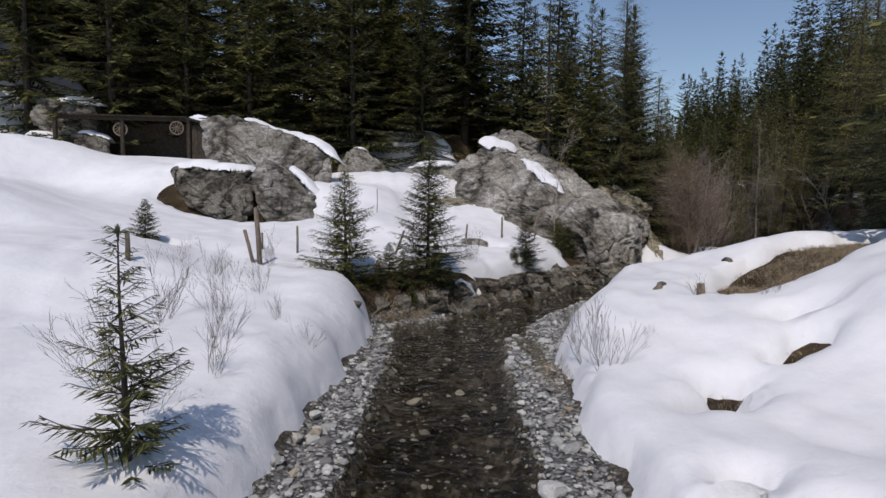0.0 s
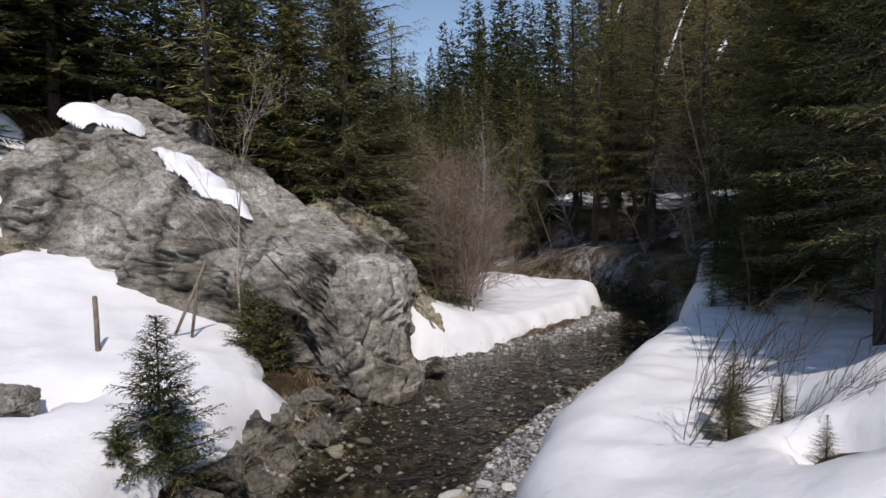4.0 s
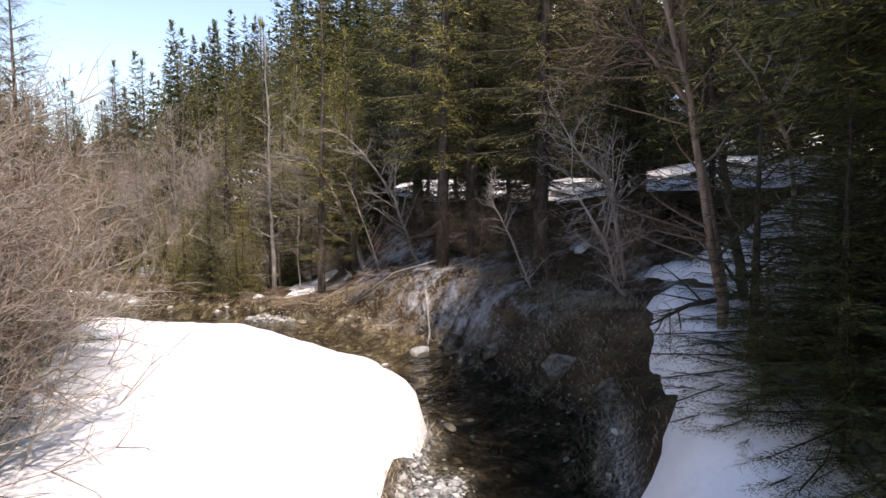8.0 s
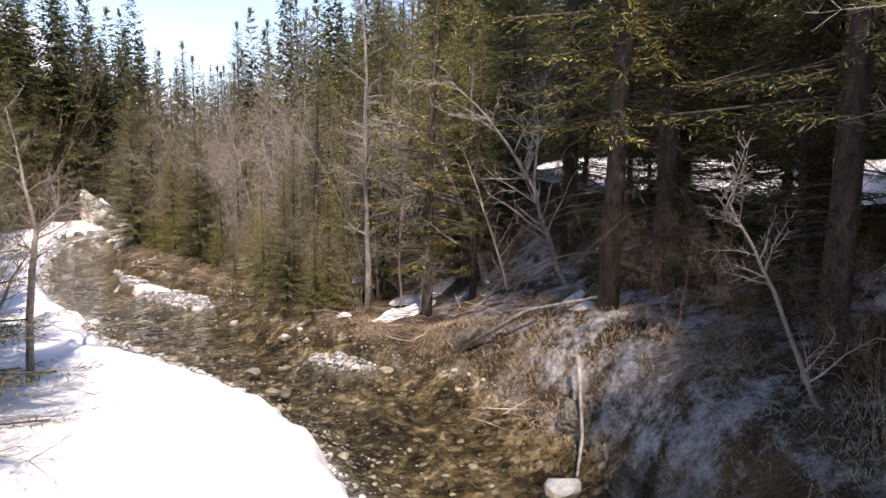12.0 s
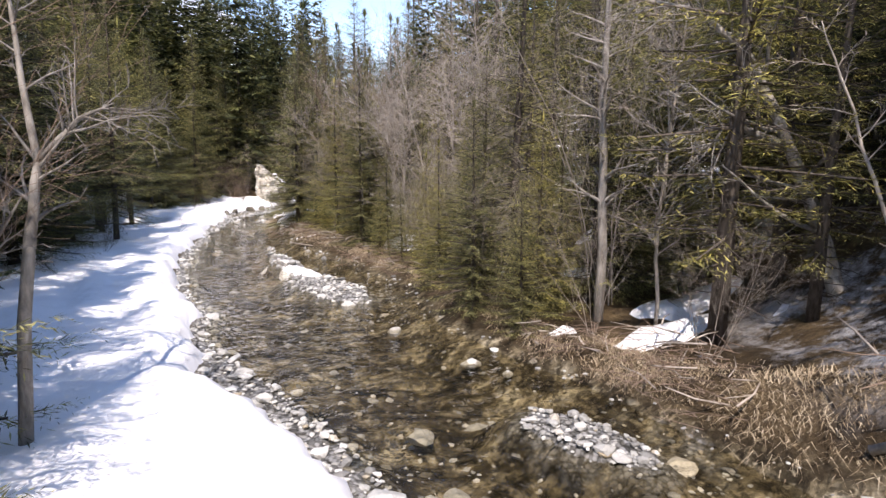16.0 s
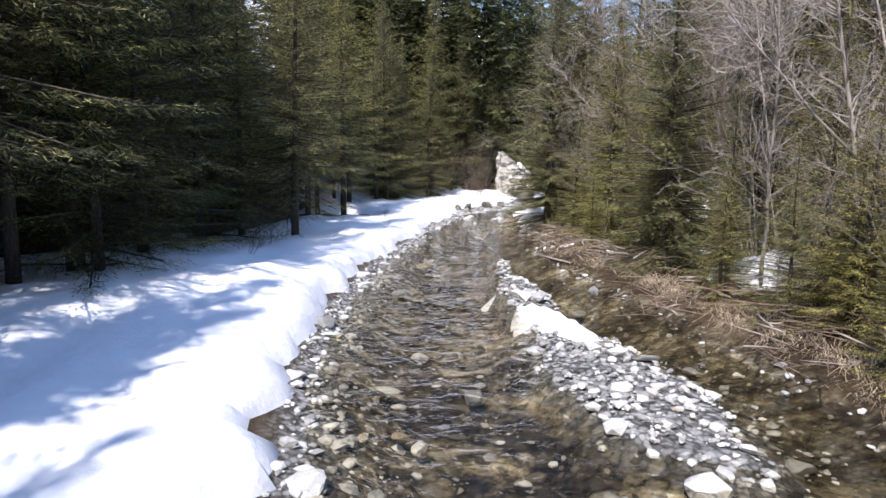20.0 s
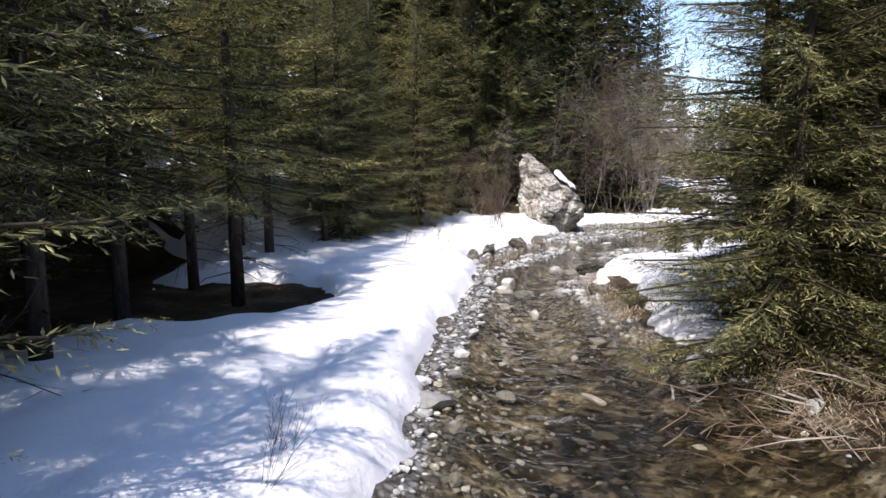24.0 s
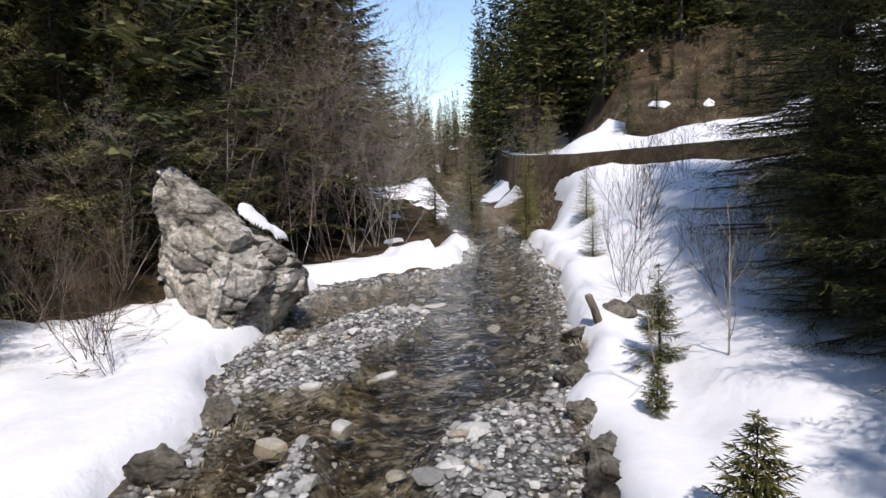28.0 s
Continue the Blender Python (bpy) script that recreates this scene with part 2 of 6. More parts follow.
def m_water():
    m = bpy.data.materials.new("clear_water")
    m.use_nodes = True
    nt = m.node_tree
    nt.nodes.remove(nt.nodes["Principled BSDF"])
    p = world_pos(nt)
    f = nt.nodes.new("ShaderNodeFresnel")
    f.inputs["IOR"].default_value = 1.33
    g = nt.nodes.new("ShaderNodeBsdfGlossy")
    g.inputs["Roughness"].default_value = 0.025
    t = nt.nodes.new("ShaderNodeBsdfTransparent")
    t.inputs["Color"].default_value = (0.85, 0.82, 0.73, 1)
    bn = nt.nodes.new("ShaderNodeBump")
    bn.inputs["Distance"].default_value, bn.inputs["Strength"].default_value = 0.05, 1.0
    nt.links.new(noise_tex(nt, 4.2, 4, 0.55, p, 1.2), bn.inputs["Height"])
    nt.links.new(bn.outputs[0], g.inputs["Normal"])
    nt.links.new(bn.outputs[0], f.inputs["Normal"])
    mx = nt.nodes.new("ShaderNodeMixShader")
    nt.links.new(f.outputs[0], mx.inputs[0])
    nt.links.new(t.outputs[0], mx.inputs[1])
    nt.links.new(g.outputs[0], mx.inputs[2])
    nt.links.new(mx.outputs[0], nt.nodes["Material Output"].inputs["Surface"])
    return m


SNOW, EARTH, WATER, GRAVEL, GRASS = m_snow(), m_ground(), m_water(), m_gravel(), m_grass()
ROCK = m_rock("grey_rock", 0.95)
ROCK_PALE = m_rock("pale_rock", 1.75, 0.0, 1.6, 0.8)
ROCK_WET = m_rock("dark_bank_rock", 0.62, 0.3, 1.6, 0.6)
ROCK_WARM = m_rock("warm_rock", 0.9, 0.8, 1.4, 0.6)
BARK = m_bark("spruce_bark", (0.03, 0.024, 0.020), (0.125, 0.107, 0.092))
PALE_BARK = m_bark("pale_bark", (0.13, 0.115, 0.10), (0.46, 0.43, 0.39), 9.0)
TWIG_BARK = m_bark("twig_bark", (0.12, 0.085, 0.065), (0.33, 0.245, 0.19), 6.0)
DARK_TWIG = m_bark("dark_twig_bark", (0.035, 0.028, 0.022), (0.12, 0.095, 0.075), 6.0)
GREY_TWIG = m_bark("grey_twig_bark", (0.20, 0.175, 0.15), (0.46, 0.41, 0.36), 6.0)
DARK_WOOD = m_bark("old_dark_wood", (0.02, 0.017, 0.014), (0.085, 0.07, 0.055), 18.0)
WOOD = m_bark("weathered_wood", (0.09, 0.07, 0.055), (0.30, 0.25, 0.20), 18.0)
NEEDLES = m_needles("spruce_needles", (0.095, 0.10, 0.045), (0.20, 0.198, 0.088), (0.39, 0.365, 0.145))
# Darker needle copy: own deep green, with slope and far trees' shade put in
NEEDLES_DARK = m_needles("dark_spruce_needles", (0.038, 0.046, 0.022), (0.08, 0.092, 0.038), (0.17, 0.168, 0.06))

# ---------------------------------------------------------------- plan of the stream and the land
LEFT_SHORE = [(-2.2, -20), (-1.75, 0), (-1.65, 5.3), (-1.6, 7.9), (-1.35, 10.8), (-1.5, 13.5), (-0.1, 14.8), (1.0, 16.3), (2.4, 18.3),
              (4.4, 21.0), (6.9, 23.5), (8.0, 24.0), (9.4, 24.2), (11.4, 24.7), (13.4, 25.2), (15.4, 26.2), (16.9, 27.5), (17.5, 29.0),
              (17.6, 31.0), (17.5, 33.2), (17.0, 35.5), (16.2, 37.2), (15.2, 38.8), (14.9, 40.0), (14.6, 41.0), (14.7, 41.8), (14.0, 43.5)]
LEFT_SHORE += [(13.3, 46.5), (13.0, 48.5), (12.85, 50.5), (12.75, 53), (12.55, 55), (12.55, 57.5), (12.6, 59.8), (12.2, 62.0), (12.9, 63.5),
               (13.5, 64.8), (13.7, 66.2), (14.4, 68.0), (15.6, 70.6), (18.0, 71.0), (19.2, 71.8), (20.3, 73.9), (21.5, 77.6), (22.9, 81.9), (26.0, 89.5), (34, 108)]
RIGHT_SHORE = [(2.2, -20), (1.75, 0), (1.69, 5.2), (1.66, 7.0), (1.8, 9.5), (2.2, 11.5), (3.4, 14.0), (4.2, 16.2), (5.8, 18.0), (7.4, 19.3),
               (8.6, 19.9), (10.2, 20.8), (12.9, 22.2), (14.3, 22.7), (15.5, 23.5), (17.0, 24.6), (18.9, 26.0), (19.4, 28.0), (19.8, 30.0),
               (20.6, 31.6), (20.5, 34.5), (20.1, 36.0), (19.5, 38.0), (18.9, 39.3), (18.4, 40.8), (18.2, 43.5), (18.0, 44.6), (17.4, 46.3)]
RIGHT_SHORE += [(16.7, 48.0), (16.3, 49.8), (15.75, 51.0), (15.6, 52.6), (15.6, 54.2), (15.2, 55.3), (14.6, 56.5), (14.35, 57.8), (14.35, 59.5),
                (14.6, 60.7), (15.7, 62.0), (16.2, 62.9), (16.75, 64.0), (17.9, 65.5), (19.0, 67.5), (20.3, 69.8), (22.0, 74.0), (24.4, 80.4), (27.8, 88.5), (36.5, 108)]
BED_OUTLINE = np.array(LEFT_SHORE + RIGHT_SHORE[::-1], float)


def signed(px, py, poly):
    """Distance to a closed outline, negative inside it."""
    d2 = np.full(px.shape, 1e9)
    inside = np.zeros(px.shape, bool)
    for (ax, ay), (bx, by) in zip(poly, np.roll(poly, -1, 0)):
        ex, ey = bx - ax, by - ay
        k = np.clip(((px - ax) * ex + (py - ay) * ey) / (ex * ex + ey * ey), 0, 1)
        d2 = np.minimum(d2, (px - ax - k * ex) ** 2 + (py - ay - k * ey) ** 2)
        cross = (ay > py) != (by > py)
        if ey != 0:
            inside ^= cross & (px < ex * (py - ay) / ey + ax)
    return np.where(inside, -1, 1) * np.sqrt(d2)


def smooth(a, b, v):
    k = np.clip((v - a) / (b - a), 0, 1)
    return k * k * (3 - 2 * k)


def waves(x, y, seed, size):
    """Soft uneven waves of about that size, between -1 and 1."""
    r = np.random.RandomState(seed)
    out = 0
    for n in range(7):
        a, f = r.uniform(0, 6.28), r.uniform(0.6, 1.9) * 6.28 / size
        out = out + np.sin((x * math.cos(a) + y * math.sin(a)) * f + r.uniform(0, 6.28)) * r.uniform(0.3, 0.7)
    return out / 2.2


# Heights of the land on either side: x, y, z of rises and hollows
LAND_LEFT = [(-3, 0, 0.6), (-2.7, 4.8, 0.6), (-8, 4, 1.6), (-15, 8, 3.2), (-4, 8, 0.95), (-8, 12, 1.9), (-15, 19, 3.4), (-3.9, 13.7, 1.2), (-6, 18.5, 1.6), (-8.6, 20.2, 2.0), (-11.5, 20.5, 2.6), (-2.3, 21, 2.5), (-5.2, 21.0, 1.9),
             (-10, 25.4, 4.1), (-12.4, 29, 4.6), (-20, 26, 5.2), (-5, 25.2, 3.5), (0.7, 21.4, 1.4), (2.2, 22.5, 1.6), (1.6, 24.3, 2.15), (3.0, 23.8, 1.65), (4.1, 23.2, 1.1), (5.1, 22.6, 0.65), (3.4, 21.3, 1.0), (-1.3, 16.5, 1.3), (2.4, 19, 0.75),
             (1.5, 27, 2.8), (-2, 32, 4.2), (0, 42, 7.5), (-15, 45, 10), (-30, 40, 12), (5, 38, 5.0)]
LAND_MID = [(8, 29, 1.6), (8, 36, 2.6), (12, 28, 0.5), (14, 31, 0.5), (13, 36, 0.42), (10, 33, 0.9), (12, 40, 0.42), (9, 45, 0.6), (4, 50, 2.0),
            (11, 50, 0.4), (8, 57, 0.35), (9.4, 57, 0.3), (4, 62, 2.0), (11, 64, 0.4), (11, 55, 0.4), (11.2, 59.5, 0.4), (8, 70, 1.6), (14, 76, 0.9), (17, 73, 0.4), (18, 78, 0.5), (22, 84, 0.6), (0, 70, 5), (-8, 60, 7), (10, 90, 5), (22, 90, 1.2), (28, 98, 1.5)]
LAND_RIGHT = [(2.8, 8, 0.45), (4, 11.1, 0.95), (4.7, 10.9, 1.3), (5, 11.8, 1.4), (8, 10, 2.4), (9, 14, 2.3), (12, 8, 3.0), (7.6, 17.5, 0.9), (12, 19.5, 0.75),
              (15, 20, 0.8), (3, 1, 0.8), (8, 2, 2.0), (16, 16, 1.6), (20, 20, 3.2), (20.4, 25.2, 2.1), (19.6, 25.0, 1.3), (23, 25.5, 3.1), (21.3, 28.5, 1.2), (23.2, 29, 2.6), (25.2, 29, 3.6), (22.4, 32, 1.3), (24, 32.5, 2.8)]
LAND_RIGHT += [(25.6, 34, 3.6), (22.6, 35.5, 1.1), (24.6, 36.5, 2.6), (26.2, 37.5, 3.7), (25.3, 25, 3.4), (29, 34, 3.8), (21.3, 38, 0.45), (22, 44, 0.7), (20, 46, 0.5), (26, 46, 2.4), (30, 40, 4.0), (32, 30, 4.3)]
LAND_FAR = [(19, 52, 0.6), (22, 56, 1.3), (17, 57, 0.5), (18, 62, 0.45), (18.1, 65, 0.55), (20, 66, 0.85), (20.6, 67.6, 0.8), (22.5, 68.5, 1.45), (24.5, 70, 1.75), (26.6, 71.2, 2.5), (23.2, 72.6, 1.1), (24.7, 75.0, 2.2), (26.2, 77, 2.5), (28, 82, 2.6), (32.2, 90, 2.6), (33, 112, 2.5), (38.5, 106, 3.4), (24, 96, 1.6), (26.9, 67, 2.7), (29, 73, 3.4), (30.5, 78, 4.6), (33, 80, 6.3), (37, 84, 8.6), (34, 72, 6.2), (36, 89, 5.5), (44, 104, 8),
            (22, 60, 1.4), (28, 60, 3.2), (31, 68, 4.2), (42, 66, 9), (48, 80, 14), (45, 40, 9), (60, 60, 20), (43, 94, 9), (60, 110, 16), (50, 20, 9), (30, 8, 5)]


def land(x, y):
    """The height of the land away from the stream."""
    num = den = 0
    for cx, cy, cz in LAND_LEFT + LAND_MID + LAND_RIGHT + LAND_FAR:
        r2 = (x - cx) ** 2 + (y - cy) ** 2
        w = np.exp(-r2 / 4.5) + 0.4 / (r2 + 3.0) ** 1.9
        num, den = num + w * cz, den + w
    z = num / den
    far_l = np.clip(-x - 32 + 0.1 * y, 0, 400) * 0.5
    far_m = np.clip((y - 62) * 0.45 - x * 0.8 - 4, 0, 400) * 0.55
    far_b = np.clip(y - 46, 0, 400) * np.clip((2 - x) / 14, 0, 1) * 0.4
    far_r = np.clip(x - 42 - np.clip(y - 75, 0, 1e4) * 0.5, 0, 400) * 0.55
    up = np.maximum(np.maximum(far_l, np.maximum(far_m, far_b)), far_r)
    return z + 70 * (1 - np.exp(-up / 70))


BARS = [(-1.25, 8.0, 0.36, 6.0, 0), (1.38, 6.0, 0.42, 7.0, 0), (3.85, 15.4, 1.15, 4.8, -32), (8.2, 19.9, 0.6, 2.6, -62), (-0.6, 14.2, 0.9, 0.4, 20), (14.6, 25.6, 2.6, 0.45, 22),
        (15.75, 38.5, 0.2, 2.6, 27), (16.65, 44.1, 0.8, 2.2, 20), (15.65, 47.3, 0.42, 2.0, 15), (15.12, 49.6, 0.16, 1.0, 5), (18.9, 36.6, 0.5, 1.1, 30), (12.75, 57.8, 0.14, 2.6, 0),
        (14.2, 59.0, 0.25, 0.9, 0), (13.55, 62.4, 0.34, 2.5, -22), (15.55, 63.2, 0.62, 1.3, -35), (15.6, 67.4, 1.9, 0.95, 40), (14.6, 66.0, 0.7, 0.9, -30)]


def ground_height(x, y, d):
    """d: distance from the stream's bed, negative inside."""
    z = land(x, y)
    gentle = 2.2 * smooth(60, 66, y) * ((x - 13.6) - 0.37 * (y - 59) > 0)
    bank = z * smooth(-0.15, 1.0 + gentle, d) + 0.05 * waves(x, y, 3, 1.1) * smooth(0, 1, d)
    bed = -0.03 - 0.27 * smooth(0.08, 0.85, -d) + 0.05 * waves(x, y, 5, 0.9) * smooth(0.2, 1.0, -d)
    for cx, cy, rx, ry, turn in BARS:
        c, sn = math.cos(radians(turn)), math.sin(radians(turn))
        u, v = (x - cx) * c + (y - cy) * sn, -(x - cx) * sn + (y - cy) * c
        k = 1 - smooth(0.5, 1.35, np.sqrt((u / rx) ** 2 + (v / ry) ** 2))
        bed = bed * (1 - k) + k * (0.05 + 0.04 * waves(x, y, 7, 0.7))
    return np.where(d > 0, bank, bed * smooth(0, 0.2, -d))

# ---------------------------------------------------------------- building helpers


def mesh_of(name, verts, faces, materials, flat=False, pick=None):
    me = bpy.data.meshes.new(name)
    me.from_pydata(verts if isinstance(verts, list) else verts.tolist(), [], faces if isinstance(faces, list) else faces.tolist())
    for m in materials:
        me.materials.append(m)
    if pick is not None:
        me.polygons.foreach_set("material_index", np.asarray(pick, dtype=np.int32))
    me.polygons.foreach_set("use_smooth", [not flat] * len(me.polygons))
    me.update()
    return me


def child(name, me, parent, label="", at=None):
    ob = new(name, me)
    ob.parent = parent
    if at is not None:
        ob.matrix_local = at
    return tagged(ob, label)


class Shape:
    """Vertices and faces of one mesh under construction."""

    def __init__(self):
        self.v, self.f, self.n = [], [], 0

    def add(self, verts, faces):
        self.f += [tuple(i + self.n for i in f) for f in faces]
        self.v += [tuple(p) for p in verts]
        self.n += len(verts)

    def tube(self, points, radii, sides=6, cap=True):
        pts = [Vector(p) for p in points]
        ring = []
        side = None
        for k, p in enumerate(pts):
            ahead = (pts[min(k + 1, len(pts) - 1)] - pts[max(k - 1, 0)]).normalized()
            if side is None:
                side = ahead.orthogonal().normalized()
            side = (side - ahead * side.dot(ahead)).normalized()
            up = ahead.cross(side)
            ring += [p + (side * math.cos(a) + up * math.sin(a)) * radii[k] for a in (6.2832 * j / sides for j in range(sides))]
        faces = []
        for k in range(len(pts) - 1):
            for j in range(sides):
                a, b = k * sides + j, k * sides + (j + 1) % sides
                faces.append((a, b, b + sides, a + sides))
        if cap:
            faces.append(tuple(range((len(pts) - 1) * sides, len(pts) * sides)))
            faces.append(tuple(range(sides - 1, -1, -1)))
        self.add(ring, faces)

    def mesh(self, name, material, flat=False):
        return mesh_of(name, self.v, self.f, [material], flat)


# ---------------------------------------------------------------- ground, snow and water


def axis(lo, a, b, hi, fine):
    """Coordinates that lie fine apart between a and b and ever wider outside."""
    mid = list(np.arange(a, b + fine / 2, fine))
    out, step = [], fine
    p = a
    while p > lo:
        step *= 1.13
        p -= step
        out.insert(0, p)
    p, step = b, fine
    top = []
    while p < hi:
        step *= 1.13
        p += step
        top.append(p)
    return np.array(out + mid + top)


GX, GY = np.meshgrid(axis(-420, -7, 25, 420, 0.17), axis(-260, 1, 73, 520, 0.17))
GD = signed(GX, GY, BED_OUTLINE)
GZ = ground_height(GX, GY, GD)


def grid_faces(shape, keep):
    ny, nx = shape
    i = np.arange(ny * nx).reshape(ny, nx)
    q = np.stack([i[:-1, :-1], i[:-1, 1:], i[1:, 1:], i[1:, :-1]], -1).reshape(-1, 4)
    return q[keep(q)]


def sheet(name, z, faces, materials, label, pick=None):
    used = np.unique(faces)
    back = np.zeros(z.size, int)
    back[used] = np.arange(len(used))
    verts = np.stack([GX.ravel(), GY.ravel(), z.ravel()], -1)[used]
    ob = new(name, mesh_of(name, verts, back[faces], materials, pick=pick))
    return tagged(ob, label, kind="structure")


def blob(x, y, cx, cy, rx, ry, turn=0.0):
    """About the distance outside an oval, negative inside."""
    c, s = math.cos(radians(turn)), math.sin(radians(turn))
    u, v = (x - cx) * c + (y - cy) * s, -(x - cx) * s + (y - cy) * c
    return (np.sqrt((u / rx) ** 2 + (v / ry) ** 2) - 1) * min(rx, ry)


def snow_cover(x, y, d):
    """How far inside the snow a place lies; negative where the ground is bare."""
    s = d - 0.12 + 0.16 * waves(x, y, 11, 1.7) + 0.06 * waves(x, y, 12, 0.5)
    patchy = 0.35 + 1.3 * waves(x, y, 21, 2.6) + 0.6 * waves(x, y, 22, 0.9)
    thin = 0 * x
    for cx, cy, rx, ry, turn, how in SPARSE:
        thin = np.maximum(thin, how * (1 - smooth(-0.8, 0.8, blob(x, y, cx, cy, rx, ry, turn))))
    s = np.minimum(s, patchy - 1.6 * thin + 2.5 * (1 - np.clip(thin * 3, 0, 1)))
    for cx, cy, rx, ry, turn in BARE:
        s = np.minimum(s, blob(x, y, cx, cy, rx, ry, turn) + 0.1 * waves(x, y, 31, 0.8))
    for cx, cy, rx, ry, turn in PATCHES:
        s = np.maximum(s, -blob(x, y, cx, cy, rx, ry, turn) + 0.04 * waves(x, y, 33, 0.5))
    return s, thin


SPARSE = [(25.0, 36.8, 2.0, 4.5, 0, 0.8), (-16, 54, 22, 17, 0, 0.8), (2.6, 50, 6.2, 13, 0, 0.85), (8.0, 35, 3, 6, 0, 0.9), (23.3, 32.2, 3.0, 6.2, 0, 1.0), (18.5, 80, 4, 8, -25, 0.85), (21.5, 44.5, 2.8, 8, -8, 0.9),
          (17.8, 53.0, 2.4, 4.2, 10, 0.9), (9, 82, 9, 13, 0, 0.8), (56, 80, 22, 60, 0, 0.9), (28, 10, 14, 12, 0, 0.4), (9.5, 70.5, 4, 3, 0, 0.72), (0, 120, 60, 30, 0, 0.8), (34, 82, 4.5, 10, -20, 0.75)]
PATCHES = [(16.05, 45.8, 0.9, 0.36, -55), (17.35, 69.4, 0.4, 0.14, -20), (15.1, 47.6, 0.25, 0.12, 60), (16.3, 51.3, 0.28, 0.18, 30), (17.15, 50.6, 0.55, 0.22, 60), (21.2, 38.9, 1.0, 0.35, 20), (22.2, 40.0, 0.9, 0.5, 0)]
BARE_MEADOW = [(3.41, 7.06, 0.4, 0.24, 25), (2.34, 4.39, 0.34, 0.2, 25), (5.11, 8.31, 0.42, 0.22, 25), (2.88, 4.17, 0.3, 0.2, 25), (9.2, 12.7, 2.2, 1.1, 15), (8.2, 16.6, 0.55, 0.4, 0), (7.4, 15.3, 0.45, 0.35, 0), (-0.4, 14.6, 1.5, 0.7, 42), (-1.6, 13.7, 0.5, 0.4, 0), (7.2, 12.2, 2.5, 1.1, 30), (2.9, 19.3, 4.2, 0.42, 48), (-0.9, 15.1, 1.7, 0.75, 38), (5.0, 27.4, 4.4, 2.3, 125), (3.75, 7.6, 0.32, 0.2, 10),
               (2.62, 4.95, 0.2, 0.16, 0), (5.6, 9.1, 0.3, 0.15, 0), (-2.3, 14.3, 0.9, 0.6, 20), (-0.2, 16.3, 0.8, 0.5, 40), (-7.9, 22.8, 3.0, 1.2, -8), (1.0, 21.1, 0.85, 0.3, 10), (5.3, 22.9, 1.3, 0.55, 45), (-7.75, 15.7, 0.75, 0.45, 0)]
BARE_BEND = [(18.7, 26.0, 1.0, 0.6, 40), (35.5, 36, 5.0, 24, 0), (23.8, 37.6, 1.3, 2.4, 0), (18.4, 25.55, 1.7, 0.5, 36), (19.8, 26.9, 0.6, 0.9, 0), (13.0, 25.1, 3.0, 0.42, 18), (20.9, 29.0, 0.9, 3.6, 0),
             (20.4, 31.0, 1.1, 1.8, 0), (20.3, 29.8, 0.8, 1.2, 0), (19.9, 27.9, 0.8, 1.7, 0), (20.9, 35.4, 0.9, 4.2, 3), (18.9, 40.3, 0.7, 2.0, 15), (18.75, 44.9, 1.0, 3.4, 15)]
BARE_UPPER = [(16.3, 53.5, 1.3, 1.9, 8), (9.0, 57.1, 1.7, 1.7, 8), (16.75, 49.8, 0.35, 2.2, 17), (17.5, 48.4, 0.7, 1.6, 17), (16.75, 48.6, 0.5, 1.3, 10), (28.1, 87.2, 1.4, 1.4, 0), (29.0, 76.5, 0.8, 1.2, 0), (11.6, 68.5, 1.5, 0.6, 15), (17.4, 46.9, 0.5, 0.7, 0), (22.2, 37.5, 0.5, 1.0, 10), (19.2, 26.8, 0.45, 0.45, 0), (16.6, 69.4, 2.4, 1.0, 45), (14.7, 57.7, 0.28, 2.0, 0), (24.6, 79.6, 1.3, 5.5, -18)]
BARE = BARE_MEADOW + BARE_BEND + BARE_UPPER
COVER, THIN = snow_cover(GX, GY, GD)
inside = np.clip(COVER / 0.4, 0, 1)
SNOW_THICK = np.where(COVER > 0, (0.40 - 0.15 * smooth(33, 37, GY) * (GX < 17.5) - 0.3 * THIN) * np.sqrt(1 - (1 - inside) ** 2), np.maximum((2.5 - 2.0 * THIN) * COVER, -0.35))
SNOW_THICK = np.where((GD < 0.1) & (SNOW_THICK > 0), SNOW_THICK * 0.4, SNOW_THICK)
GROUND_Z = np.where(GD > 0, GZ - 0.32 * smooth(0.1, 1.0, GD), GZ)
SNOW_Z = GROUND_Z + SNOW_THICK + 0.03 * waves(GX, GY, 41, 2.2) * (COVER > 0.3)


def height_at(x, y, snow=True):
    """The height of the surface at a place."""
    xs, ys = GX[0], GY[:, 0]
    i = min(max(int(np.searchsorted(xs, x)) - 1, 0), len(xs) - 2)
    j = min(max(int(np.searchsorted(ys, y)) - 1, 0), len(ys) - 2)
    u, v = (x - xs[i]) / (xs[i + 1] - xs[i]), (y - ys[j]) / (ys[j + 1] - ys[j])
    best = []
    for a in (GROUND_Z, SNOW_Z) if snow else (GROUND_Z,):
        q = a[j : j + 2, i : i + 2]
        best.append(float(q[0, 0] * (1 - u) * (1 - v) + q[0, 1] * u * (1 - v) + q[1, 0] * (1 - u) * v + q[1, 1] * u * v))
    return max(best)


def shore_distance(x, y):
    return float(signed(np.array([x], float), np.array([y], float), BED_OUTLINE)[0])


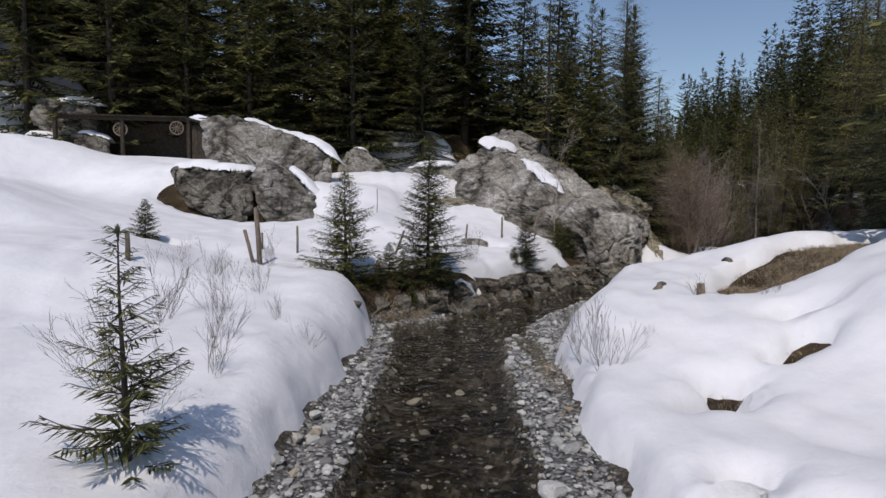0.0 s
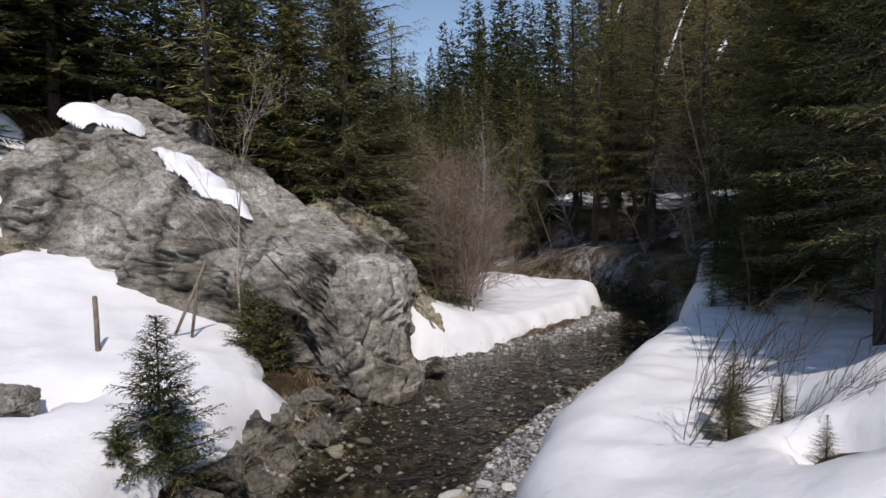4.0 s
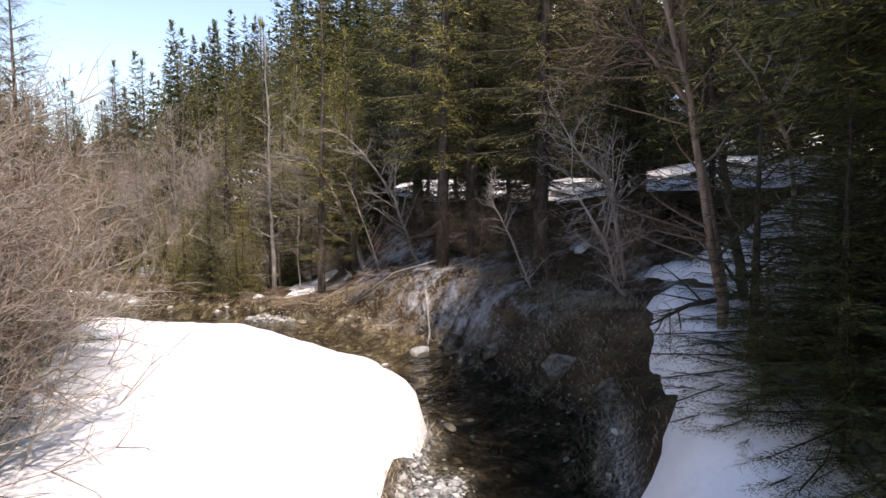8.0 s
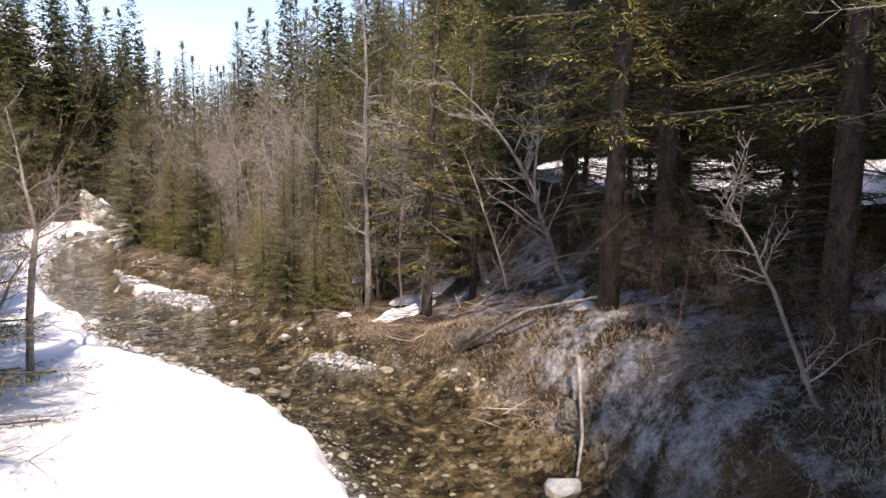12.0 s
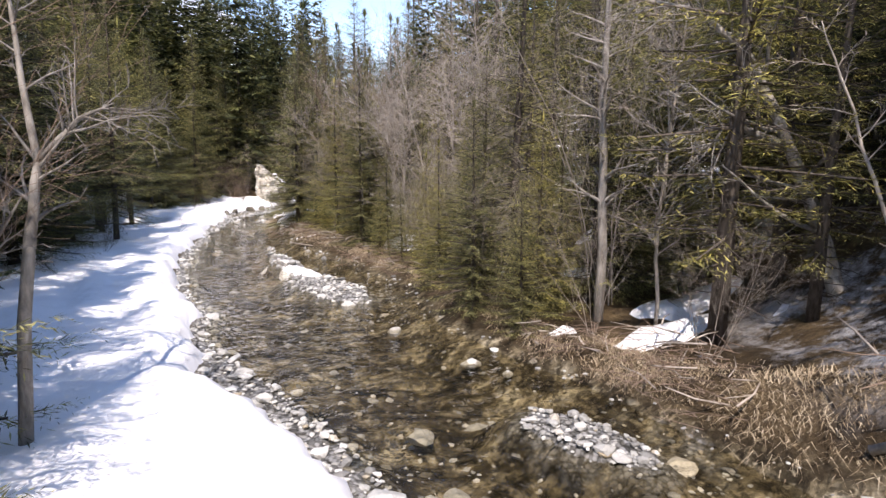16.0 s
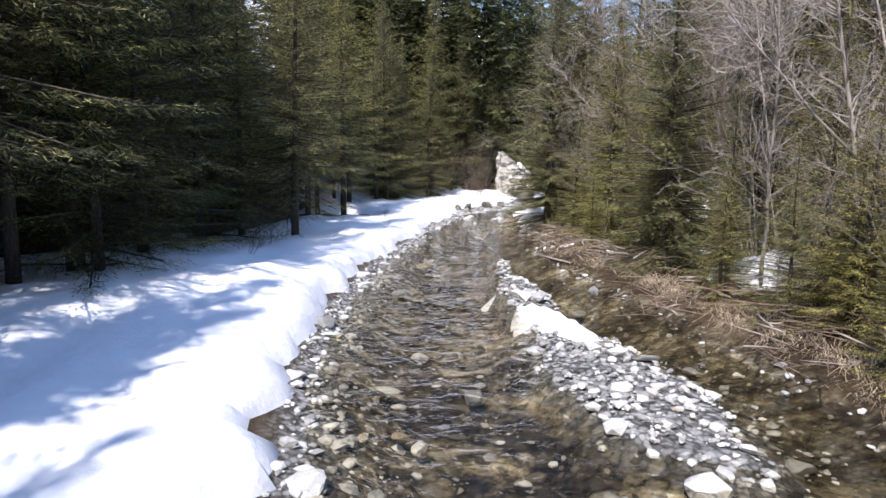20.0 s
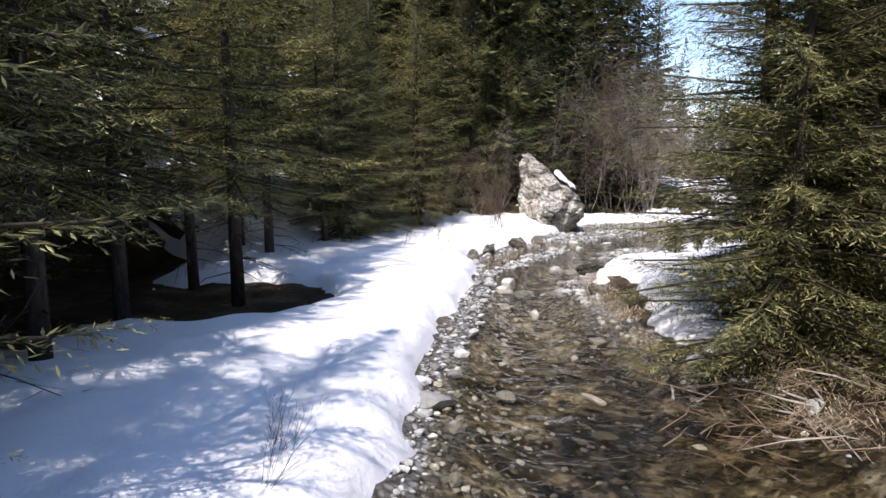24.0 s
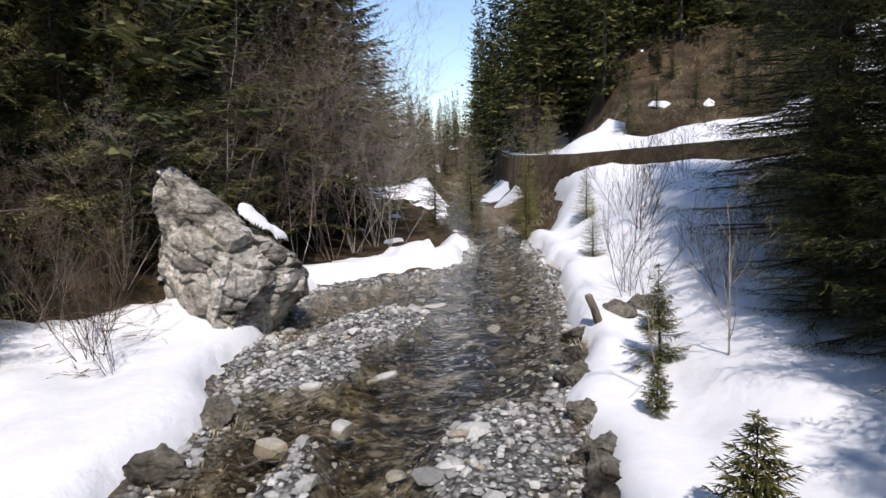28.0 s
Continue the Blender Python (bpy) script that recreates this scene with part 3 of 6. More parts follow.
all_faces = grid_faces(GX.shape, lambda q: np.ones(len(q), bool))
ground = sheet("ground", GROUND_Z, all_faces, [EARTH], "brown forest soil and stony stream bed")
mark = ground.data.attributes.new("bed", "FLOAT", "POINT")
mark.data.foreach_set("value", (1 - smooth(-0.05, 0.3, GD)).ravel())
# Darker bed tone: the whole lower reach, and the bend up to y = 31.5
dark_reach = ground.data.attributes.new("dark_reach", "FLOAT", "POINT")
dark_reach.data.foreach_set("value", np.maximum(1 - smooth(25, 32, GY), (1 - smooth(28.5, 31.5, GY)) * smooth(16.5, 17.5, GX)).ravel())
bar = ground.data.attributes.new("bar", "FLOAT", "POINT")
on_bar = np.full(GX.shape, 9.0)
for cx, cy, rx, ry, turn in BARS:
    on_bar = np.minimum(on_bar, blob(GX, GY, cx, cy, rx, ry, turn))
grassy = (GY > 26) & (GY < 56) & (on_bar > 0.3) & (GX > np.interp(GY, [26, 30, 33, 37, 41, 45, 49, 53, 56], [18, 18.8, 19, 18.1, 16.6, 15.8, 14.8, 14, 13.6]))
bar.data.foreach_set("value", (smooth(-0.10, -0.01, GZ) * (GD < 0.25) * ~grassy).ravel())
dust = ground.data.attributes.new("dust", "FLOAT", "POINT")
dust.data.foreach_set("value", (1 - smooth(-0.6, 0.5, np.minimum(blob(GX, GY, 22.4, 30.2, 2.3, 5.5), blob(GX, GY, 23.0, 34.5, 2.0, 4.5)))).ravel())
snow_faces = grid_faces(GX.shape, lambda q: (SNOW_THICK.ravel()[q] > -0.3).any(1))
snow = sheet("snow_cover", SNOW_Z, snow_faces, [SNOW], "deep old snow with rounded melting edges on the banks")
wet = grid_faces(GX.shape, lambda q: (GD.ravel()[q] < 0.5).all(1))
water = sheet("water", 0 * GX, wet, [WATER], "shallow clear brown stream water over stones")

# ---------------------------------------------------------------- boulders


def rock_mesh(name, corners, material, cuts=5, rough=0.12, seed=1, limit=5000):
    """A weathered rock: the hull of some corners, cut finer, rounded and roughened."""
    bm = bmesh.new()
    for c in corners:
        bm.verts.new(c)
    bmesh.ops.convex_hull(bm, input=bm.verts)
    bmesh.ops.delete(bm, geom=[v for v in bm.verts if not v.link_faces], context="VERTS")
    bmesh.ops.triangulate(bm, faces=bm.faces)
    for _ in range(cuts):
        bmesh.ops.subdivide_edges(bm, edges=bm.edges[:], cuts=1, use_grid_fill=True)
        if len(bm.verts) < 150:
            bmesh.ops.smooth_vert(bm, verts=bm.verts, factor=0.12, use_axis_x=True, use_axis_y=True, use_axis_z=True)
        if len(bm.verts) > limit:
            break
    bm.normal_update()
    size = min(max(v.co.length for v in bm.verts), 4.0)
    off = Vector((seed * 7.3, seed * 3.1, seed * 1.7))
    layer = Vector((0.55, -0.30, 0.78)).normalized()
    deep = size * rough * 3.0
    for v in bm.verts:
        q = v.co + off
        warp = Vector((noise.noise(q * 1.1), noise.noise(q * 1.1 + Vector((9, 0, 0))), noise.noise(q * 1.1 + Vector((0, 9, 0))))) * 0.22 * size
        u = (v.co + warp * 0.5).dot(layer) / (0.17 * size)
        cell = math.floor(u)
        f = u - cell
        k = 0.16 * (noise.noise(Vector((cell * 3.7 + seed, cell * 1.3, 0.5)))) - 0.10 * max(0, 1 - min(f, 1 - f) / 0.10)
        far, mid = noise.voronoi((q + warp * 0.6) / (0.42 * size))
        k += 0.30 * noise.noise(mid[0] * 5.1) - 0.16 * max(0, 1 - (far[1] - far[0]) / 0.12)
        near, mid = noise.voronoi((q + warp * 0.3) / (0.15 * size))
        k += 0.10 * noise.noise(mid[0] * 5.1) - 0.05 * max(0, 1 - (near[1] - near[0]) / 0.14)
        k += 0.22 * noise.noise(q * 1.6 / size) + 0.05 * noise.noise(q * 4.2)
        v.co += v.normal * k * deep
    me = bpy.data.meshes.new(name)
    bm.to_mesh(me)
    bm.free()
    me.materials.append(material)
    me.polygons.foreach_set("use_smooth", [False] * len(me.polygons))
    return me


def block(sx, sy, sz, seed, chop=0.25):
    """Corners of an uneven block about its centre."""
    r = random.Random(seed)
    out = []
    for n in range(16):
        a, b = r.uniform(0, 6.283), r.uniform(-1, 1)
        c = math.sqrt(1 - b * b)
        k = r.uniform(1 - chop, 1 + chop)
        out.append((math.cos(a) * c * sx * k, math.sin(a) * c * sy * k, b * sz * k))
    return out


def boulder(label, place, corners, material=None, rough=0.12, seed=1, cuts=6, turn=0.0, limit=5000):
    ob = new("boulder", rock_mesh("boulder", corners, material or ROCK, cuts, rough, seed, limit))
    ob.matrix_world = pose(*place, 0, 0, turn)
    return tagged(ob, label, "boulder")


def snow_cap(rock, cx, cy, rx, ry, turn, thick, label):
    """An oval of old snow lying on top of a rock, with a rounded rim sunk into the stone."""
    m = rock.matrix_world
    pts = np.array([m @ v.co for v in rock.data.vertices])
    step = min(rx, ry) / 15
    nu, nv = int(rx * 1.1 / step), int(ry * 1.1 / step)
    c, sn = math.cos(radians(turn)), math.sin(radians(turn))
    us, vs = np.meshgrid(np.arange(-nu, nu + 1) * step, np.arange(-nv, nv + 1) * step)
    x, y = cx + us * c - vs * sn, cy + us * sn + vs * c
    z = np.zeros(x.shape)
    for i in np.ndindex(x.shape):
        d2 = (pts[:, 0] - x[i]) ** 2 + (pts[:, 1] - y[i]) ** 2
        near = d2 < max(0.3 ** 2, np.partition(d2, 4)[4])
        z[i] = pts[near, 2].max()
    inner = (us / rx) ** 2 + (vs / ry) ** 2 < 0.8
    flat = np.stack([us, vs, np.ones(x.shape)], -1)
    tilt = flat @ np.linalg.lstsq(flat[inner], z[inner], rcond=None)[0]
    z = tilt + np.clip(z - tilt, -0.12, 0.15)
    for _ in range(12):
        w = np.pad(z, 1, mode="edge")
        z = (w[1:-1, 1:-1] * 2 + w[:-2, 1:-1] + w[2:, 1:-1] + w[1:-1, :-2] + w[1:-1, 2:]) / 6
    r = np.sqrt((us / rx) ** 2 + (vs / ry) ** 2) + 0.16 * waves(x, y, 61, 1.1)
    top = z + np.where(r < 1, thick * np.sqrt(np.clip(1 - r ** 3, 0, 1)), -0.8 * (r - 1)) - 0.06
    keep = r < 1.07
    faces = grid_faces(x.shape, lambda q: keep.ravel()[q].all(1))
    used = np.unique(faces)
    back = np.zeros(x.size, int)
    back[used] = np.arange(len(used))
    ob = new("snow_cap", mesh_of("snow_cap", np.stack([x.ravel(), y.ravel(), top.ravel()], -1)[used], back[faces], [SNOW]))
    return tagged(ob, label, "snow")


big = boulder("huge tilted grey boulder with lichen beside the stream", (5.6, 25.6, 0),
              [(3.3, -0.4, -0.5), (1.5, -3.0, -0.5), (0.2, -3.5, 0.3), (-2.4, -0.4, 1.2), (-5.3, 2.2, 1.8), (-5.2, 3.4, 4.4), (-4.2, 2.6, 2.0), (-4.4, 4.0, 5.0), (-3.6, 4.9, 6.2), (-2.2, 5.2, 6.2), (-1.6, -1.2, 3.0),
               (0.2, -2.9, 2.5), (1.4, -2.4, 2.3), (2.9, -0.6, 2.2), (3.3, 0.6, 0.8), (1.0, 2.0, 3.9), (-0.5, 4.5, 4.8), (2.5, 3.0, 0.0), (-3, 6, 2)], ROCK, 0.085, 3, 7, limit=12000)
back = boulder("rough grey rock rising behind the huge boulder", (3.3, 31.8, 4.9), block(1.9, 1.5, 2.0, 5), ROCK, 0.12, 5)
boulder("pale broken rock above the stream bend", (7.7, 27.2, 2.5), block(1.5, 1.5, 1.7, 8), ROCK_WARM, 0.10, 8)
boulder("cracked grassy rock at the boulder's foot", (8.9, 25.3, 0.9), block(0.75, 0.8, 1.3, 9), ROCK_WARM, 0.11, 9)
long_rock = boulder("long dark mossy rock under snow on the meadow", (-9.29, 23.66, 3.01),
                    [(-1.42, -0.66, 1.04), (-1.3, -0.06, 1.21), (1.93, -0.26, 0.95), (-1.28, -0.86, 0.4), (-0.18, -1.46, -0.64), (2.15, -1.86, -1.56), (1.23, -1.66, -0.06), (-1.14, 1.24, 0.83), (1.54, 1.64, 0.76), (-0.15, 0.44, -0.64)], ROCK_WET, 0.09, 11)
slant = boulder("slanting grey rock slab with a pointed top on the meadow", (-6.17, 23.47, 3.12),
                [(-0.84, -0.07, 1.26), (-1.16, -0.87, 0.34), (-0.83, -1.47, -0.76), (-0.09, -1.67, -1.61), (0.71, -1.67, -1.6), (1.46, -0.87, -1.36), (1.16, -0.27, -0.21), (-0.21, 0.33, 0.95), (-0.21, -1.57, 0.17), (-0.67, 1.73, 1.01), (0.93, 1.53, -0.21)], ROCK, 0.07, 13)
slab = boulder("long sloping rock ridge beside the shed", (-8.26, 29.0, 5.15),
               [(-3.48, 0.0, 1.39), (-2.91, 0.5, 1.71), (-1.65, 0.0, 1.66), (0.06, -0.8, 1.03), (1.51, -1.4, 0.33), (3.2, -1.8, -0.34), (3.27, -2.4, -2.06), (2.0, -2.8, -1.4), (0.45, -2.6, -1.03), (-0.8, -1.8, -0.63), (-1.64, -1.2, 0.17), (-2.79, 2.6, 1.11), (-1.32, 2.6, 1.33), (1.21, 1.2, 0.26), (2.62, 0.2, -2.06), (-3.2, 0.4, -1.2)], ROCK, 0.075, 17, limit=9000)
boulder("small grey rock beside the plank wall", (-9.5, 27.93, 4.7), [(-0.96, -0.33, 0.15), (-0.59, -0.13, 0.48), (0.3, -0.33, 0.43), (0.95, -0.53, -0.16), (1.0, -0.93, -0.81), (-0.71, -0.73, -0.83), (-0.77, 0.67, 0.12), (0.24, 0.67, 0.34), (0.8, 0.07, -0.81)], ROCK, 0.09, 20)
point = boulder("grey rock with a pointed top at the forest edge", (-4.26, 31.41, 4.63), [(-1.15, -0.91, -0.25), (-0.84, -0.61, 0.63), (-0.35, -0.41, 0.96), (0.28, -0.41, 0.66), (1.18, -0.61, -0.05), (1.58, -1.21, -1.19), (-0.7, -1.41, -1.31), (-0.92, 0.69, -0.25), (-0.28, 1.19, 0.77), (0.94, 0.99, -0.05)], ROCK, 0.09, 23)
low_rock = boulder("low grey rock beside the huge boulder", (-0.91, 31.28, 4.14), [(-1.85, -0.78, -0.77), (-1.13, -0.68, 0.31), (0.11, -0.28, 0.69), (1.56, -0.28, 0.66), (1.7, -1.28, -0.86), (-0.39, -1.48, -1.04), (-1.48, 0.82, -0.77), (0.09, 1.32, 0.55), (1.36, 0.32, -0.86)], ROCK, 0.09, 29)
boulder("flat grey stone slab in the snow by a fence post", (1.0, 21.1, 1.32), block(0.8, 0.4, 0.24, 37), ROCK, 0.1, 37)
boulder("brown flat rock at the huge boulder's end", (0.3, 27.3, 2.75), block(1.0, 0.6, 0.3, 36), ROCK_WARM, 0.1, 36)
boulder("grey stone half buried in snow below the ridge", (-4.6, 25.6, 3.0), block(0.5, 0.45, 0.5, 38), ROCK, 0.1, 38)
lean_rock = boulder("big pale boulder leaning over the stream bank", (13.9, 68.0, 0),
                    [(-0.88, 0.2, 2.5), (-0.72, 0.35, 2.45), (-0.35, -0.4, 2.13), (0.09, -0.8, 1.69), (0.9, -0.4, 1.17), (1.13, -0.1, 0.8), (1.09, 0.1, 0.48), (0.4, 0.0, 0.1), (-0.26, -0.1, 0.1), (-0.44, -0.5, 0.76), (-0.95, -0.2, 1.68), (-0.11, -1.1, 1.15), (-0.51, -0.7, 1.83), (-0.35, -1.1, 0.45), (-0.2, -1.0, 0.1), (0.35, -0.85, 0.75),
                     (0.9, 1.0, -0.2), (0.9, 0.8, 0.9), (-0.6, 1.5, 1.0), (-0.9, 0.9, 0.0)], ROCK_PALE, 0.075, 31, 7, limit=12000)
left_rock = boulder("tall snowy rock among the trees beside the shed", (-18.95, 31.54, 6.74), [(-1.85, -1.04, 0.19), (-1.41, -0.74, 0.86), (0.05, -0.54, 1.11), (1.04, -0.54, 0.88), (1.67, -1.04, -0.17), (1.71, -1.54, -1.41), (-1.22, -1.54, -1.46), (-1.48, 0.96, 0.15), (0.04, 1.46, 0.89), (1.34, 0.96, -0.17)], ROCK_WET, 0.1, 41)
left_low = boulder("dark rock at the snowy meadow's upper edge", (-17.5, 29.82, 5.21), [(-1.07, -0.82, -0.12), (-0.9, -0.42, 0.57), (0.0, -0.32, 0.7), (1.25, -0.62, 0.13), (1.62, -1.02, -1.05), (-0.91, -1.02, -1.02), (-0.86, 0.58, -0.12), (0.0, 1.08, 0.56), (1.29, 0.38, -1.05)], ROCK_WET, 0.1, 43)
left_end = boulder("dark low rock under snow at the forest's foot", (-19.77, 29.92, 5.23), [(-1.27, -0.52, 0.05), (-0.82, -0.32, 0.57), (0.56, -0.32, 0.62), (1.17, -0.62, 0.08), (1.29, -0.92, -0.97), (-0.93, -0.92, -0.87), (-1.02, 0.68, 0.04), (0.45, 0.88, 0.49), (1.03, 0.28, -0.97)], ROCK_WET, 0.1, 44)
snow_cap(big, 2.6, 29.7, 0.95, 0.5, -20, 0.2, "old snow patch on the crest of the huge boulder")
snow_cap(big, 4.2, 26.3, 1.4, 0.36, -62, 0.15, "strip of old snow on the boulder's shoulder")
snow_cap(long_rock, -9.0, 23.9, 1.9, 0.75, -4, 0.28, "thick snow on the long dark rock")
snow_cap(slant, -5.5, 24.3, 1.0, 0.5, -35, 0.3, "snow in the lee of the slanting slab")
snow_cap(slab, -8.6, 29.9, 2.4, 0.7, -25, 0.25, "strip of snow along the rock ridge's crest")
snow_cap(slab, -5.9, 28.0, 1.5, 0.65, -25, 0.28, "thick snow on the rock ridge's lower end")
snow_cap(low_rock, -0.6, 31.3, 1.2, 0.7, 0, 0.2, "snow on the low grey rock")
snow_cap(point, -4.4, 31.5, 0.4, 0.4, 0, 0.1, "little snow on the pointed rock")
snow_cap(left_rock, -18.8, 31.6, 1.2, 0.9, 0, 0.25, "thick snow on the tall rock among the trees")
snow_cap(left_low, -17.2, 29.9, 0.9, 0.6, -8, 0.18, "snow on the dark rock at the meadow's edge")
snow_cap(left_end, -19.8, 30.0, 1.0, 0.6, 0, 0.22, "snow on the dark low rock")
snow_cap(lean_rock, 14.36, 67.62, 0.34, 0.13, 24, 0.1, "melting snow on the leaning boulder's side")

# ---------------------------------------------------------------- spruces


def spruce_parts(h, r, low, whorl, seed, fine=1.0, droop=0.5, bare=0.0, broad=1.0, stubs=0, arms=4, reach=0.7, tuft=1, blade=1.0):
    """Trunk and needle crown of a spruce: h high, r wide at the base of the crown, which begins at low."""
    rnd = random.Random(seed)
    trunk, crown = Shape(), Shape()
    rad = 0.0085 * h + 0.014
    bend = (0.02 * h * rnd.uniform(-1, 1), 0.02 * h * rnd.uniform(-1, 1))
    line = [(0, 0, -0.4), (bend[0] * 0.4, bend[1] * 0.4, h * 0.35), (bend[0], bend[1], h * 0.72), (bend[0], bend[1], h)]
    trunk.tube(line, [rad * 1.3, rad * 0.85, rad * 0.4, 0.005], 8)

    def centre(z):
        k = min(max(z / h, 0) / 0.72, 1)
        return Vector((bend[0] * k, bend[1] * k, z))

    for n in range(stubs):
        z, a = rnd.uniform(0.05, 0.5) * h, rnd.uniform(0, 6.28)
        ln = rnd.uniform(0.05, 0.12) * h
        p = centre(z)
        mid = p + Vector((math.cos(a) * ln * 0.5, math.sin(a) * ln * 0.5, -0.08 * ln))
        end = p + Vector((math.cos(a + 0.2) * ln, math.sin(a + 0.2) * ln, -0.32 * ln))
        trunk.tube([p, mid, end], [0.014, 0.009, 0.003], 3, False)
        for s in (0.4, 0.65, 0.85):
            q = p.lerp(end, s)
            trunk.tube([q, q + Vector((rnd.uniform(-0.3, 0.3), rnd.uniform(-0.3, 0.3), rnd.uniform(-0.3, 0.05))) * ln], [0.005, 0.002], 3, False)
    z = low
    verts, faces, n = [], [], 0
    while z < h - 0.02 * h:
        k = (z - low) / (h - low)
        length = r * (1 - k) ** 0.8 * (0.8 if k < 0.06 else 1) + 0.03 * h * (1 - k)
        count = 6 if k < 0.8 else 5
        start = rnd.uniform(0, 6.28)
        for b in range(count):
            a = start + 6.283 * b / count + rnd.uniform(-0.4, 0.4)
            ln = length * rnd.uniform(0.6, 1.15)
            if rnd.random() < bare * (1 - k):
                ln *= 0.35
            out = Vector((math.cos(a), math.sin(a), 0))
            rise = 0.55 * k + 0.05 - droop * (1 - k) * rnd.uniform(0.5, 1.1)
            base = centre(z + rnd.uniform(-0.45, 0.45) * whorl)
            side = Vector((-out.y, out.x, 0))
            pts = [base + out * ln * s + Vector((0, 0, ln * (rise * s + 0.22 * s * s * (1 - k)))) for s in (0, 0.25, 0.5, 0.75, 1.0)]
            some = pts if arms == 4 else [pts[0], pts[3]]
            if arms:
                trunk.tube(some, [0.010 * ln * (1 - i / len(some)) + 0.003 for i in range(len(some))], 3, False)
            steps = max(4, int(ln / 0.16 * fine))
            for i in range(steps):
                s = (i + 0.8) / steps
                j = min(int(s * 4), 3)
                p = pts[j].lerp(pts[j + 1], s * 4 - j)
                tl = min((0.34 * ln * (1.05 - s) + 0.10) * rnd.uniform(0.7, 1.25), reach)
                for sg in (-1, 1, 0):
                    if sg == 0 and i % 2:
                        continue
                    way = (out * (0.75 + 0.5 * s) + side * sg * rnd.uniform(0.75, 1.15) + Vector((0, 0, rnd.uniform(-0.75, 0.1) if sg else rnd.uniform(0.0, 0.5)))).normalized()
                    wide = way.cross(Vector((rnd.uniform(-0.6, 0.6), rnd.uniform(-0.6, 0.6), 1))).normalized() * (0.022 + 0.085 * tl) * broad
                    q = p + way * tl * (1 if sg else 0.6)
                    m = p.lerp(q, 0.42) + Vector((0, 0, -0.03 * tl))
                    if tuft == 1:
                        verts += [p, m + wide, q, m - wide]
                        faces.append((n, n + 1, n + 2, n + 3))
                        n += 4
                        continue
                    across = wide.normalized()
                    for w in range(tuft):
                        f = w / tuft
                        e = p.lerp(q, f) + Vector((0, 0, -0.25 * tl * f * f))
                        turn = (way * 0.8 + across * rnd.uniform(0.25, 0.85) * (1 if w % 2 else -1) + Vector((0, 0, rnd.uniform(-0.35, 0.3)))).normalized()
                        bl = tl * rnd.uniform(0.4, 0.62) * (1.1 - 0.4 * f) * blade
                        bw = turn.cross(Vector((rnd.uniform(-0.8, 0.8), rnd.uniform(-0.8, 0.8), 1))).normalized() * bl * 0.13 * broad
                        e1 = e + turn * bl
                        em = e.lerp(e1, 0.45)
                        verts += [e, em + bw, e1, em - bw]
                        faces.append((n, n + 1, n + 2, n + 3))
                        n += 4
        z += whorl * (1 - 0.45 * k)
    for i in range(6):
        a = i * 1.05
        p = centre(h - 0.06 * h)
        q = p + Vector((math.cos(a) * 0.012 * h, math.sin(a) * 0.012 * h, 0.06 * h))
        w = Vector((-math.sin(a), math.cos(a), 0)) * 0.004 * h
        verts += [p, p.lerp(q, 0.5) + w, q, p.lerp(q, 0.5) - w]
        faces.append((n, n + 1, n + 2, n + 3))
        n += 4
    crown.v, crown.f = [tuple(v) for v in verts], faces
    return trunk, crown


SPRUCES = {}


def spruce_kind(key, h, r, low, whorl, seed, fine, droop=0.5, needles=None, **more):
    t, c = spruce_parts(h, r, low, whorl, seed, fine, droop, **more)
    SPRUCES[key] = (t.mesh("trunk", BARK), c.mesh("crown", needles or NEEDLES, True), h)


def spruce(key, x, y, h, label, group="", turn=None, sink=0.0, wide=1.0):
    trunk, crown, h0 = SPRUCES[key]
    ob = new("spruce_tree")
    k = h / h0
    turn = random.uniform(0, 360) if turn is None else turn
    ob.matrix_world = pose(x, y, height_at(x, y, False) - sink, 0, 0, turn) @ Matrix.Diagonal((k * wide, k * wide, k, 1))
    child("trunk", trunk, ob)
    child("crown", crown, ob)
    return tagged(ob, label, "tree", group)


for n in range(3):
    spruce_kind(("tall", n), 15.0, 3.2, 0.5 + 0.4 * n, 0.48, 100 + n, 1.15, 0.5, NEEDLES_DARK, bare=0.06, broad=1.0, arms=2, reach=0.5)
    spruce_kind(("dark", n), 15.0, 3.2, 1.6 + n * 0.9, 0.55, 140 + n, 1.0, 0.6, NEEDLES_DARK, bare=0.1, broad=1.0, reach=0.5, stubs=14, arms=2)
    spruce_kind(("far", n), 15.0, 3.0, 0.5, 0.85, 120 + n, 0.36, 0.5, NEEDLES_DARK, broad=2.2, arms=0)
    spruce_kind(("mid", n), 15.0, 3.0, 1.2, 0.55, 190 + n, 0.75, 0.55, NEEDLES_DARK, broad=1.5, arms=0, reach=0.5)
    spruce_kind(("thin", n), 9.0, 1.7, 0.5 + 0.4 * n, 0.36, 150 + n, 1.1, 0.45, NEEDLES, bare=0.3, broad=0.6, stubs=44, arms=2, reach=0.34, tuft=6, blade=0.65)
spruce_kind("young", 2.5, 1.0, 0.1, 0.13, 160, 3.0, 0.3, NEEDLES_DARK, broad=0.9, reach=0.24, tuft=3)
spruce_kind("young_b", 4.0, 1.2, 0.12, 0.15, 161, 2.6, 0.3, NEEDLES_DARK, broad=0.9, reach=0.26, tuft=3)
spruce_kind("sparse", 2.7, 0.75, 0.25, 0.24, 162, 3.4, 0.05, NEEDLES_DARK, broad=0.35)
spruce_kind("small", 1.3, 0.5, 0.05, 0.11, 163, 5.5, 0.15, NEEDLES_DARK, broad=0.35)
